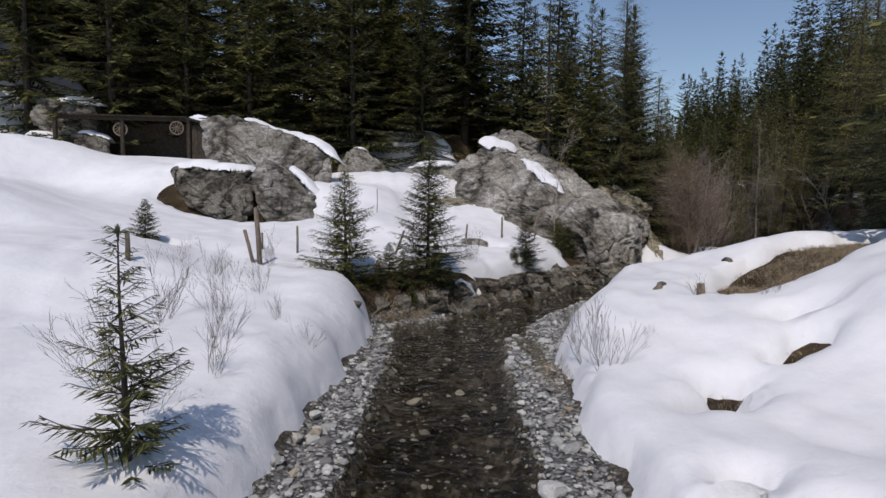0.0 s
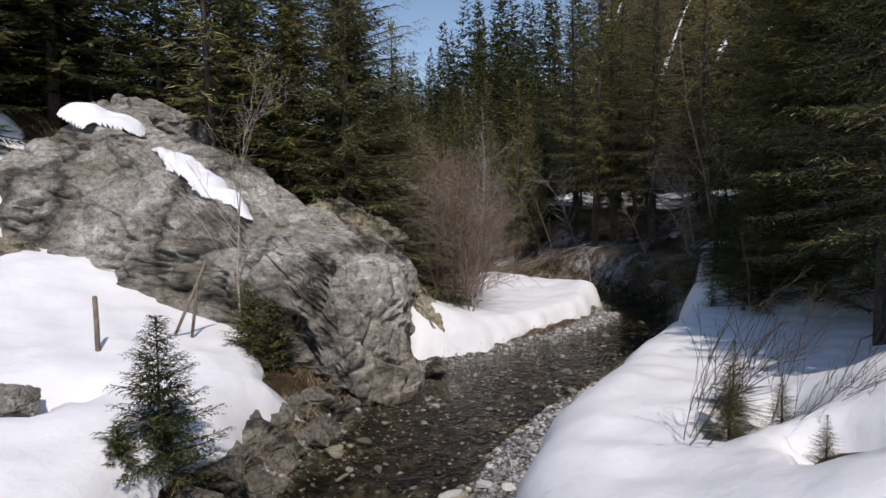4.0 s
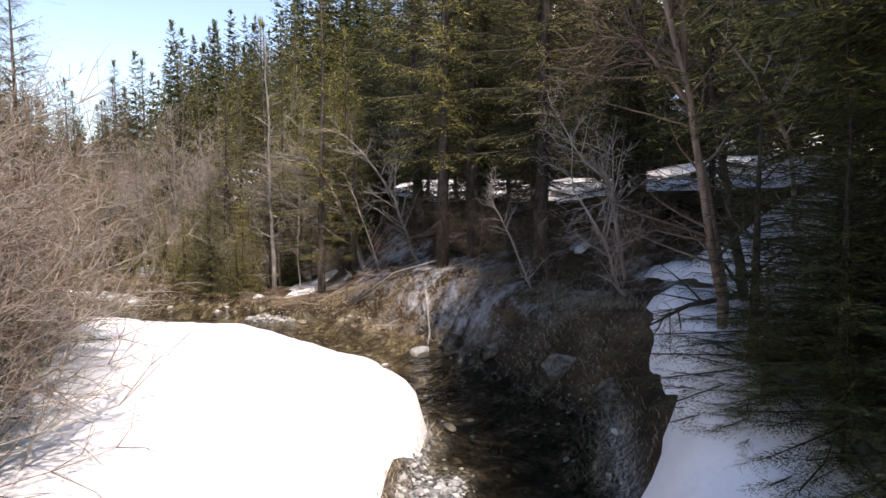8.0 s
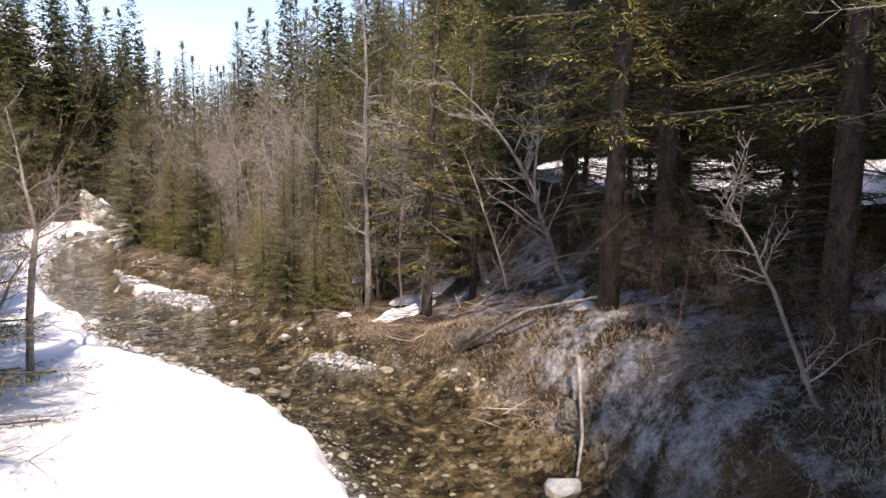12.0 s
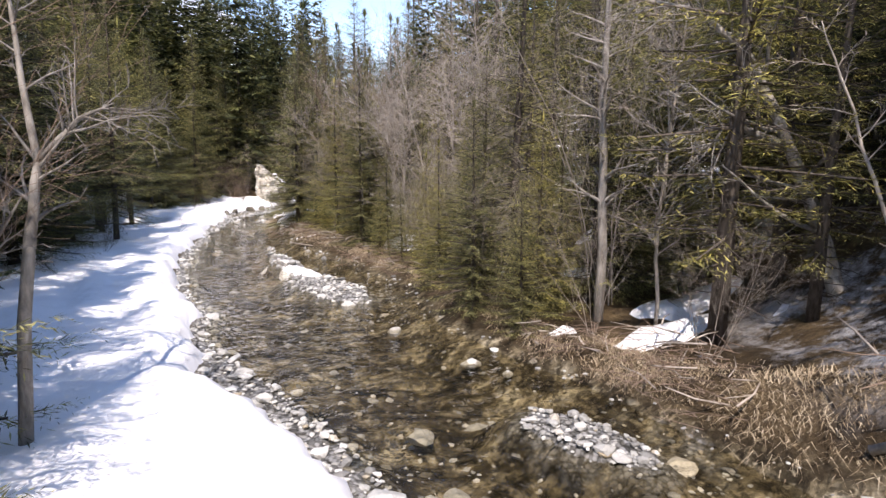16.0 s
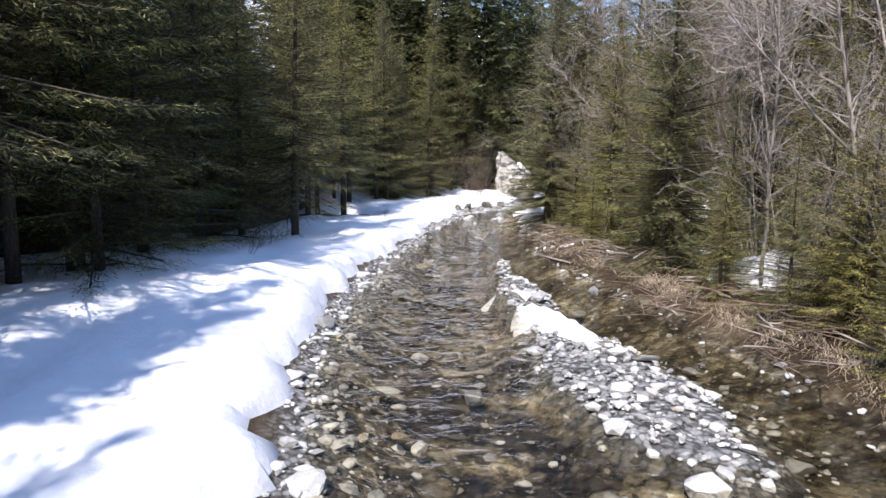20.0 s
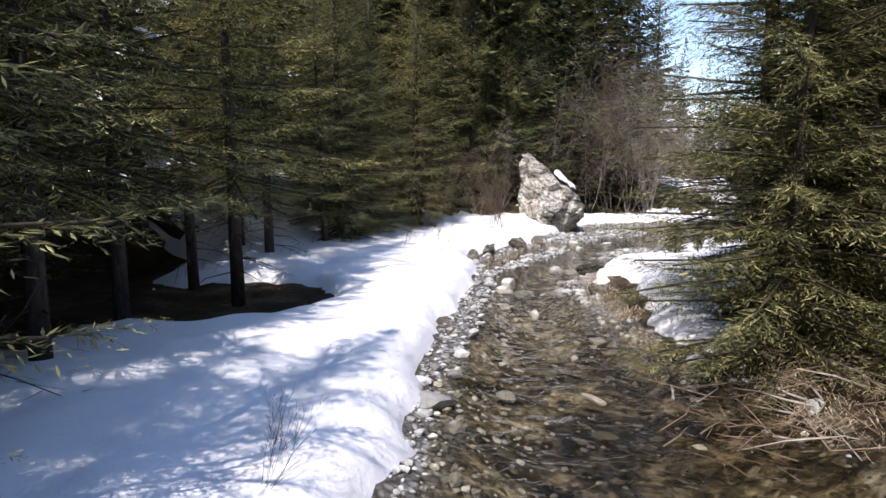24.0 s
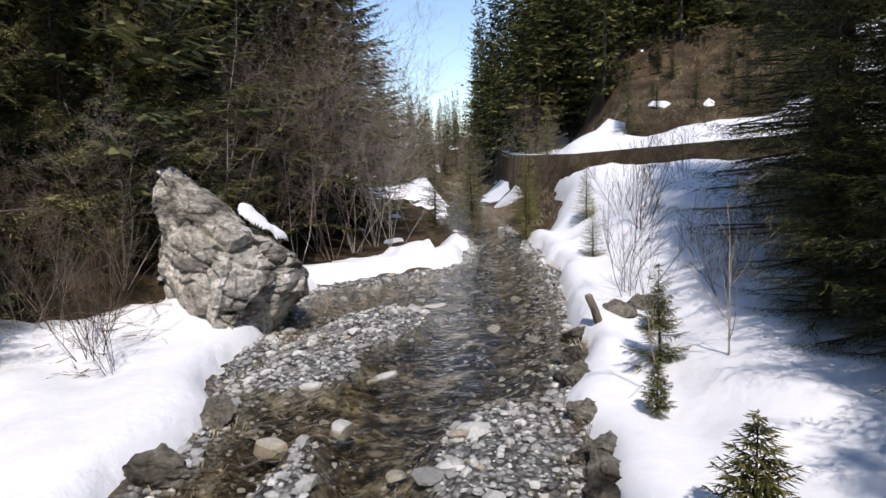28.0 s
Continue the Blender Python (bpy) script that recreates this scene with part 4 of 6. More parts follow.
spruce_kind("near", 7.5, 2.0, 0.25, 0.3, 164, 1.4, 0.4, NEEDLES, broad=0.55, stubs=40, reach=0.34, tuft=7, blade=0.72, arms=2)
spruce_kind("near_dark", 9.0, 2.3, 0.7, 0.32, 165, 1.6, 0.5, NEEDLES_DARK, broad=0.55, stubs=30, reach=0.36, tuft=9, blade=0.68, arms=2)
for n in range(2):
    spruce_kind(("close", n), 11.0, 2.5, 1.7 + 0.8 * n, 0.40, 170 + n, 1.3, 0.55, NEEDLES, broad=0.6, stubs=40, reach=0.38, arms=2, tuft=7, blade=0.72)
spruce_kind("pole", 14.0, 2.3, 3.0, 0.5, 180, 1.0, 0.5, NEEDLES, broad=0.6, stubs=70, arms=2, reach=0.40, tuft=7, blade=0.65)
spruce_kind("full", 8.0, 1.9, 0.1, 0.25, 186, 1.9, 0.5, NEEDLES, broad=0.5, reach=0.36, arms=2, tuft=9, blade=0.62)
spruce_kind("full_dark", 8.0, 2.0, 0.15, 0.27, 187, 1.6, 0.55, NEEDLES_DARK, broad=0.5, reach=0.36, arms=2, tuft=9, blade=0.62)
spruce_kind("larch", 13.0, 1.7, 3.0, 0.7, 166, 0.9, 0.3, NEEDLES, broad=0.7, bare=0.5, stubs=20)


def forest(kinds, count, box, test, heights, label, group, apart, seed, close=0):
    r = random.Random(seed)
    spots = []
    tries = 0
    while len(spots) < count and tries < 9000:
        tries += 1
        x, y = r.uniform(box[0], box[1]), r.uniform(box[2], box[3])
        if any((x - a) ** 2 + (y - b) ** 2 < apart * apart for a, b in spots) or not test(x, y):
            continue
        spots.append((x, y))
        key, tall = r.choice(kinds), r.uniform(*heights)
        if close and shore_distance(x, y) < close:
            key = ("close", r.randrange(2))
        spruce(key, x, y, tall, label, group, r.uniform(0, 360), wide=r.uniform(0.85, 1.15))
    return spots


TALL, DARK, FAR, THINS = [("tall", n) for n in range(3)], [("dark", n) for n in range(3)], [("far", n) for n in range(3)], [("thin", n) for n in range(3)]


def dry(x, y, d=1.3):
    return shore_distance(x, y) > d


def far_forest(name, spots, label, heights, seed, kind="far"):
    """Many distant spruces as one mesh."""
    r = np.random.RandomState(seed)
    vs, fs, n = [], [], 0
    poles = Shape()
    for x, y in spots:
        me = SPRUCES[(kind, r.randint(3))][1]
        zf = height_at(x, y, False)
        poles.tube([(x, y, zf - 0.3), (x, y, zf + min(3.0, heights[0] * 0.4)), (x, y, zf + heights[0] * 0.8)], [0.02 + 0.01 * heights[0], 0.01 + 0.008 * heights[0], 0.01], 6, False)
        v = np.empty(len(me.vertices) * 3)
        me.vertices.foreach_get("co", v)
        v = v.reshape(-1, 3) * (r.uniform(*heights) / 15.0) * np.array([r.uniform(0.85, 1.15)] * 2 + [1.0])
        a = r.uniform(0, 6.28)
        v = np.stack([v[:, 0] * math.cos(a) - v[:, 1] * math.sin(a) + x, v[:, 0] * math.sin(a) + v[:, 1] * math.cos(a) + y, v[:, 2] + height_at(x, y, False)], -1)
        f = np.arange(len(v)).reshape(-1, 4) + n
        vs.append(v)
        fs.append(f)
        n += len(v)
    crowns = np.concatenate(fs)
    every = np.concatenate(vs + [np.array(poles.v)])
    pick = np.concatenate([np.zeros(len(crowns), int), np.ones(len(poles.f), int)])
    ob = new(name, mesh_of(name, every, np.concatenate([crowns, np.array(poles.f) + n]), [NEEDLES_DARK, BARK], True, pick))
    return tagged(ob, label, "forest", kind="stuff")


def scatter(count, box, test, apart, seed):
    r = random.Random(seed)
    spots, tries = [], 0
    while len(spots) < count and tries < 9000:
        tries += 1
        x, y = r.uniform(box[0], box[1]), r.uniform(box[2], box[3])
        if test(x, y) and not any((x - a) ** 2 + (y - b) ** 2 < apart * apart for a, b in spots):
            spots.append((x, y))
    return spots


def gorge(x, y):
    """Across the line up the valley: positive to its right."""
    return (x - 13.6) - 0.37 * (y - 59)


forest(TALL, 50, (-36, 8, 31.5, 47), lambda x, y: y > 33.5 + max(0, x + 2) * 0.25 - (2.0 if x < -13 else 0), (13, 20), "tall dark green spruce at the edge of the meadow", "forest behind the meadow", 2.3, 1)
forest(TALL, 14, (6.5, 13.5, 28.5, 40), lambda x, y: dry(x, y, 3.9) and not (x > 9.8 and 24 < y < 36), (8, 13), "spruce among bare brush behind the boulder", "trees behind the boulder", 1.5, 2)
forest(DARK + TALL, 24, (3, 13, 40, 66), lambda x, y: 3.1 < shore_distance(x, y) < 6, (4.5, 8), "dark spruce with dead lower branches on the snowy bank", "forest on the shaded bank", 1.9, 3, 6)
far_forest("deep_forest", scatter(40, (-4, 9, 38.5, 68), lambda x, y: dry(x, y, 6), 2.1, 33), "tall dark spruces deep in the shaded forest", (8.5, 12.5), 33, "mid")
far_forest("bend_forest", scatter(40, (2, 17, 69.2, 90), lambda x, y: dry(x, y, 2.8) and (x < 12.4 or y > 73.5), 1.6, 4), "green spruces beyond the leaning boulder", (11, 17), 4, "mid")
forest(DARK + ["pole"], 34, (15.5, 26, 10, 36), lambda x, y: dry(x, y, 2.6) and (x > 18.8 or y < 19.5) and not (x > 20.3 and y > 24), (11, 15.5), "tall dark spruce on the shaded slope", "forest on the shaded slope", 1.7, 5, 8)
forest(["pole"], 16, (18.5, 27, 12, 24.5), lambda x, y: dry(x, y, 3.2), (15, 18), "very tall spruce with a bare lower trunk", "tall trunks above the dark slope", 1.7, 55)
forest(THINS, 30, (19.0, 25.5, 37.2, 56), lambda x, y: dry(x, y, 1.2 if y < 43 else 2.6) and x < 25.4 - max(0, y - 46) * 0.2, (5, 11), "sunlit spruce with grey dead twigs by the stream", "trees on the sunny bank", 1.0, 6)
far_forest("slope_forest", scatter(20, (12, 30, -8, 13), lambda x, y: x > 13 + abs(y - 8) * 0.15, 2.3, 9), "tall dark spruces above the bare grass", (13, 18), 9, "mid")
far_forest("road_forest", scatter(44, (27.6, 40, 12, 70), lambda x, y: x > 27.9 + max(0, y - 48) * 0.25, 2.0, 15), "tall spruces above the forest road", (10, 16), 15, "mid")
# Outside every view; added so that the right-hand forest lies in its shade
far_forest("shading_forest", scatter(34, (11.2, 23, -3, 11.5), lambda x, y: x > 11 + max(0, 6 - y) * 0.1, 1.9, 91), "unseen tall spruces added to shade the slope", (14, 19), 91, "mid")
# Added to cast shade on the spruces beside the snow slope
far_forest("bank_forest", scatter(14, (20.6, 25.4, 50, 58.5), lambda x, y: True, 1.7, 92), "dark spruces close together above the snowy bank", (8.5, 12), 92, "mid")
spots = scatter(50, (-60, -2, 48, 80), lambda x, y: True, 3.0, 11)
far_forest("upper_forest", spots, "dark spruces on the slope above the meadow", (14, 20), 11)
spots = scatter(110, (36, 75, 60, 130), lambda x, y: x > 38 and gorge(x, y) > 11 + max(0, 95 - y) * 0.1, 2.2, 7) + scatter(30, (33, 60, 92, 150), lambda x, y: 7 < gorge(x, y) < 16, 2.6, 17)
far_forest("hillside_forest", spots, "dark spruces on the far hillside", (13, 19), 7)
spots = scatter(40, (-30, 44, 96, 170), lambda x, y: gorge(x, y) < -5, 3.2, 8) + scatter(40, (20, 110, 170, 240), lambda x, y: True, 4.0, 18)
far_forest("valley_forest", spots, "dark spruces closing the valley", (10, 15), 8)
spots = scatter(46, (28.6, 39, 70, 94), lambda x, y: x > 29.4 + max(0, y - 78) * 0.45 and gorge(x, y) > 4, 1.1, 71)
far_forest("hillside_saplings", spots, "young green spruces on the grassy hillside", (0.9, 2.2), 71, "mid")
far_forest("ridge_forest", scatter(70, (30, 48, 82, 118), lambda x, y: gorge(x, y) > 5.5 + max(0, 92 - y) * 0.35, 1.7, 72), "dark spruces along the ridge above the road", (8, 13), 72)
spots = scatter(110, (14, 75, 98, 170), lambda x, y: -8 < gorge(x, y) < 12, 2.4, 28)
far_forest("gorge_forest", spots, "small distant spruces in the valley's head", (4, 7), 28)
for x, y, h in ((23.8, 36.2, 15), (22.8, 32.7, 16), (21.95, 33.0, 14), (22.9, 30.6, 15), (21.7, 29.6, 13), (24.0, 33.6, 15), (23.2, 28.2, 15)):
    spruce("pole", x, y, h, "tall dark spruce with bare lower trunk on the slope", "trunks on the dark slope")
for x, y, h in ((15.9, 21.4, 4.5), (16.9, 22.2, 3.6), (17.7, 22.3, 5), (18.6, 23.3, 4), (17.9, 23.1, 3.0), (17.5, 22.0, 4.2)):
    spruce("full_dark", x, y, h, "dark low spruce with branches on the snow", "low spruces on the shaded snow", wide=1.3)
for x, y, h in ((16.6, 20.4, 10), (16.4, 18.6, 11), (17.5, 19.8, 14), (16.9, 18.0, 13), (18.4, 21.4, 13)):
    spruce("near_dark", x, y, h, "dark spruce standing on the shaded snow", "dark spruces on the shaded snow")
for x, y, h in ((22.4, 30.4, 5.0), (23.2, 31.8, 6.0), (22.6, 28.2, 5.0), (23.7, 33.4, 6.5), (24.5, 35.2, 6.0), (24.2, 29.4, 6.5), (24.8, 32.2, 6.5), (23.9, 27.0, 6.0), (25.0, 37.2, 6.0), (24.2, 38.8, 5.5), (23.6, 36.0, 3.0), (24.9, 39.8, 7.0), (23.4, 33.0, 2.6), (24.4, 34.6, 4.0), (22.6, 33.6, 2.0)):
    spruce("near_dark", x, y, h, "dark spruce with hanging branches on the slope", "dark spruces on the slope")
for x, y, h in ((9.0, 62.8, 8.0), (9.2, 64.6, 7.0), (10.2, 66.2, 6.0), (8.2, 65.0, 9.0), (10.0, 67.2, 9.0), (11.3, 69.6, 8.5), (12.8, 70.6, 9.0)):
    spruce("full", x, y, h, "dense dark spruce at the snow's upper edge", "dense spruces at the snow's edge")
for x, y, h in ((18.0, 22.2, 5.0), (17.45, 23.65, 3.0), (16.9, 22.8, 2.8), (16.9, 23.35, 1.5)):
    spruce("full_dark", x, y, h, "dark spruce with dense branches over the snow bank", "dense spruces over the snow bank", wide=1.6)
for x, y, h in ((12.0, 14.6, 11), (12.8, 16.2, 12), (13.6, 17.8, 10), (13.0, 12.8, 12), (14.2, 15.2, 13), (13.6, 10.8, 13)):
    spruce(("close", 1), x, y, h, "dark spruce rising above the grassy bank", "dark spruces above the grassy bank")
for x, y, h in ((18.9, 22.4, 12), (19.8, 22.2, 13), (20.8, 23.0, 13), (19.3, 21.0, 13), (21.7, 23.3, 13), (18.0, 21.0, 10), (20.2, 20.4, 14), (22.6, 22.4, 14)):
    spruce(("close", 1), x, y, h, "dense dark spruce shading the steep bank", "dark spruces above the steep bank")
for x, y, h in ((14.2, 73.8, 12), (15.6, 75.2, 13), (17.0, 77.0, 13), (16.0, 78.2, 14), (18.4, 80.2, 13), (13.0, 72.0, 11), (12.0, 70.4, 10), (19.6, 82.6, 12)):
    spruce(("tall", int(x) % 3), x, y, h, "tall green spruce behind the alders", "spruces behind the alders")
for x, y, h in ((16.6, 22.7, 1.6), (17.3, 22.9, 2.2), (17.0, 21.4, 3.4)):
    spruce("full_dark", x, y, h, "dark bushy spruce leaning over the shaded snow", "bushy spruces on the shaded bank")
for x, y, h in ((20.3, 63.2, 7.0), (19.4, 62.5, 5.0), (19.3, 61.2, 7.0), (18.95, 61.9, 3.6), (19.45, 63.2, 3.6), (18.8, 60.7, 3.8), (21.3, 64.4, 8.0), (22.6, 65.5, 9.0), (21.4, 62.2, 10.0), (23.8, 66.6, 9.5), (20.4, 61.8, 8.5)):
    spruce("full_dark", x, y, h, "dense dark spruce at the edge of the snow slope", "dense spruces by the snow slope")
for x, y, h in ((11.0, 68.3, 4.5), (11.9, 69.0, 4.5), (10.3, 67.3, 5.5)):
    spruce("full_dark", x, y, h, "dark bushy spruce beside the leaning boulder", "bushy spruces by the leaning boulder")
spruce("near", 11.3, 69.3, 6.5, "green spruce behind the leaning boulder")
spruce("near", 12.5, 69.6, 5.5, "green spruce touching the leaning boulder")
# The first two stand out of view, added to shade the snow slope
for x, y, h in ((18.7, 59.6, 9.0), (18.2, 58.2, 9.5), (19.0, 60.2, 7.5), (19.6, 57.0, 8.0), (21.0, 60.4, 10.5), (22.4, 63.6, 9.5), (20.0, 58.4, 8.0), (22.8, 61.6, 11.0)):
    spruce("full_dark", x, y, h, "dark spruce with branches down to the snow", "dark spruces above the snowy bank")
for x, y, h in ((17.9, 54.6, 5.5), (18.4, 52.4, 6.0), (19.7, 50.4, 5.5), (19.9, 48.4, 4.2)):
    spruce("near", x, y, h, "spruce with long branches hanging over the stream", "spruces leaning over the stream")
for x, y, h in ((15.9, 56.2, 8.0), (15.75, 54.9, 6.5), (16.5, 55.4, 7.0), (16.9, 56.4, 8.0), (16.9, 57.6, 7.0), (17.4, 55.8, 7.5), (17.7, 48.8, 5.5), (17.1, 52.0, 5.0), (17.3, 53.4, 5.5), (18.1, 50.6, 5.5)):
    spruce("full", x, y, h, "green spruce hanging over the stream's edge", "spruces at the stream's edge")
for x, y, h in ((9.3, 57.2, 8.0), (10.78, 50.36, 7), (9.2, 53.8, 8), (8.4, 60.2, 8), (8.9, 51.6, 8), (10.9, 43.2, 8), (10.5, 45.0, 9)):
    spruce(("close", int(y) % 2), x, y, h, "dark spruce with bare lower trunk at the snow's edge", "spruces along the snow edge")
for x, y, h in ((10.8, 45.0, 6.0), (10.0, 46.8, 7.0), (9.6, 48.9, 8.0)):
    spruce("full_dark", x, y, h, "dark spruce with low branches above the shaded snow", "dense spruces on the shaded bank")
for x, y, h in ((21.6, 41.2, 5.0), (22.7, 41.4, 6.0), (22.2, 40.2, 3.0), (23.5, 40.6, 7.0), (20.3, 40.7, 3.2), (23.2, 43.0, 8.0), (24.2, 42.0, 7.0)):
    spruce("full", x, y, h, "green spruce standing close beside the snow patch", "green spruces on the sunny bank")
for x, y, h in ((8.3, 28.4, 12), (10.4, 29.8, 8.5)):
    spruce("full", x, y, h, "large spruce growing behind the boulder", wide=1.15)
spruce("larch", 5.4, 31.5, 13.5, "tall thin conifer with sparse ragged branches")
spruce("small", 15.2, 22.15, 0.55, "tiny dark spruce on the shaded snow", turn=40)
spruce("small", 15.45, 21.5, 0.5, "tiny spruce tip on the shaded snow", turn=140)
spruce("full_dark", 16.9, 21.6, 2.6, "dark spruce leaning over the shaded snow bank")
spruce("young", -2.3, 14.15, 2.6, "bushy young green spruce on the stream bank", turn=20)
spruce("young_b", -0.4, 15.45, 3.7, "slender young green spruce on the stream bank", turn=70)
spruce("sparse", -2.5, 4.7, 2.2, "thin young spruce with open branches in the snow", turn=40, sink=-0.1)
spruce("young", 2.7, 19.9, 1.75, "small green spruce on the rocky bank", turn=100)
spruce("young", 4.3, 22.85, 1.5, "small bushy spruce at the boulder's foot", turn=190)
spruce("small", -7.9, 15.9, 1.25, "little spruce in a hollow of the snow", turn=60, sink=-0.15)
for x, y, h in ((8.0, 16.8, 0.95), (8.5, 17.1, 1.1), (8.3, 16.4, 0.7)):
    spruce("full_dark", x, y, h, "low dark spruce bent down in a melted hollow", "bent spruces in the hollow", sink=-0.05, wide=1.7)
spruce("full_dark", 7.3, 15.45, 0.55, "tiny dark spruce in a melted hollow", turn=0, wide=1.6)
spruce("small", 16.15, 61.2, 0.72, "bushy little spruce on the snowy bank", turn=30, sink=-0.2)
spruce("small", 18.6, 64.7, 0.7, "little spruce on the snow slope", turn=80, sink=-0.2)
spruce("small", 17.0, 62.9, 0.42, "spruce tip poking out of the snow", turn=10, sink=-0.3)
spruce("sparse", 17.75, 63.7, 1.2, "thin young spruce with few branches on the slope", turn=10, sink=-0.2)
for x, y, h in ((18.3, 47.4, 2.6), (17.4, 52.8, 4.2), (16.4, 53.6, 2.6), (16.7, 50.9, 1.5), (19.0, 46.4, 3.4), (19.6, 44.2, 3.2), (19.0, 43.4, 2.2), (19.8, 40.4, 3.2), (18.9, 45.4, 2.2), (19.3, 41.8, 4.2), (18.9, 40.75, 3.4), (18.7, 42.6, 2.8), (19.3, 39.6, 2.2), (18.9, 45.2, 2.6), (17.6, 49.2, 2.0), (20.4, 47.5, 3.0), (18.75, 44.0, 1.7), (18.4, 45.5, 1.9), (18.0, 46.6, 1.8), (19.2, 42.4, 1.6)):
    spruce("near", x, y, h, "yellowish young spruce at the water's edge", "young spruces at the water's edge")
for x, y, h in ((-1.55, 14.35, 0.75), (-1.0, 14.75, 0.9), (-1.35, 14.95, 0.85), (-0.75, 14.4, 0.6), (0.15, 15.75, 0.7), (-0.2, 16.1, 0.8), (4.75, 23.0, 1.2), (2.3, 19.7, 0.7)):
    spruce("small", x, y, h, "low dark spruce bush under the young trees", "low spruce bushes on the bank")
for x, y, h in ((22.2, 74.2, 2.6), (24.2, 77.5, 3.2), (26.8, 80.5, 3.0), (20.9, 69.2, 1.6), (23.0, 72.4, 2.0), (28.2, 77.2, 2.4), (21.4, 79.4, 3.5), (25.0, 84.0, 4.0)):
    spruce("near", x, y, h, "young spruce beside the upper stream", "young spruces beside the upper stream")

# ---------------------------------------------------------------- bare trees and shrubs


def bare_parts(h, seed, spread=0.5, stems=1, twigs=5, depth=3, lean=(0, 0), rad=0.008, wavy=0.16):
    """Limbs and fine twigs of a leafless tree or shrub."""
    rnd = random.Random(seed)
    fine = Shape()
    every = []

    def grow(p, way, ln, r, level):
        pts, radii = [p], [r]
        w = way.normalized()
        n = 5 if level < 2 else 3
        for i in range(n):
            w = (w + Vector((rnd.uniform(-1, 1), rnd.uniform(-1, 1), rnd.uniform(-0.4, 0.7))) * wavy).normalized()
            pts.append(pts[-1] + w * ln / n)
            radii.append(max(r * (1 - 0.8 * (i + 1) / n), 0.0016))
        (every[-1] if level < 2 else fine).tube(pts, radii, 6 if level == 0 else 4 if level == 1 else 3, False)
        if level >= depth:
            return
        count = twigs + (3 if level == 0 else 0)
        for b in range(count):
            s = rnd.uniform(0.22 if level == 0 else 0.12, 0.98)
            j = min(int(s * n), n - 1)
            q = pts[j].lerp(pts[j + 1], s * n - j)
            a = rnd.uniform(0, 6.28)
            side = w.orthogonal().normalized()
            side = Matrix.Rotation(a, 3, w) @ side
            nw = (w * (1 - spread) + side * spread * rnd.uniform(0.8, 1.3) + Vector((0, 0, 0.15))).normalized()
            grow(q, nw, ln * rnd.uniform(0.35, 0.6) * (1.1 - 0.5 * s), max(radii[j] * 0.55, 0.0018), level + 1)

    for n in range(stems):
        a = rnd.uniform(0, 6.28)
        every.append(Shape())
        way = Vector((math.cos(a) * 0.5 * (stems > 1) * rnd.uniform(0.2, 1.2) + lean[0], math.sin(a) * 0.5 * (stems > 1) * rnd.uniform(0.2, 1.2) + lean[1], 1))
        start = Vector((rnd.uniform(-0.1, 0.1) * (stems > 1) * h * 0.3, rnd.uniform(-0.1, 0.1) * (stems > 1) * h * 0.3, -0.15))
        grow(start, way, h * rnd.uniform(0.75, 1.05), rad * h * (1 if stems == 1 else 0.55), 0)
    return every, fine


BARES = {}


def bare_kind(key, bark, h, seed, **more):
    a, b = bare_parts(h, seed, **more)
    BARES[key] = ([s.mesh("stem", bark) for s in a], b.mesh("twig_crown", bark), h)


def bare(key, x, y, h, label, name="bare_tree", cat="tree", group="", turn=None, tilt=(0, 0), lift=0.0):
    limbs, twigs, h0 = BARES[key]
    ob = new(name)
    k = h / h0
    turn = random.uniform(0, 360) if turn is None else turn
    ob.matrix_world = pose(x, y, height_at(x, y, False) + lift, tilt[0], tilt[1], 0) @ pose(0, 0, 0, 0, 0, turn) @ Matrix.Diagonal((k, k, k, 1))
    for stem in limbs:
        child("trunk" if len(limbs) == 1 else "stem", stem, ob)
    tagged(child("twig_crown", twigs, ob), kind="stuff")
    return tagged(ob, label, cat, group)


for n in range(3):
    bare_kind(("birch", n), PALE_BARK, 9.0, 200 + n, spread=0.5, twigs=5, depth=3, rad=0.0065, wavy=0.13)
    bare_kind(("alder", n), GREY_TWIG, 6.0, 210 + n, spread=0.52, stems=6, twigs=5, depth=3, rad=0.0042)
    bare_kind(("brown", n), TWIG_BARK, 6.0, 220 + n, spread=0.46, stems=7, twigs=5, depth=3, rad=0.0034)
    bare_kind(("twig", n), DARK_TWIG, 1.2, 230 + n, spread=0.35, stems=6, twigs=3, depth=2, rad=0.006)
    bare_kind(("sapling", n), GREY_TWIG, 4.0, 240 + n, spread=0.5, stems=1, twigs=5, depth=3, rad=0.006, wavy=0.1)

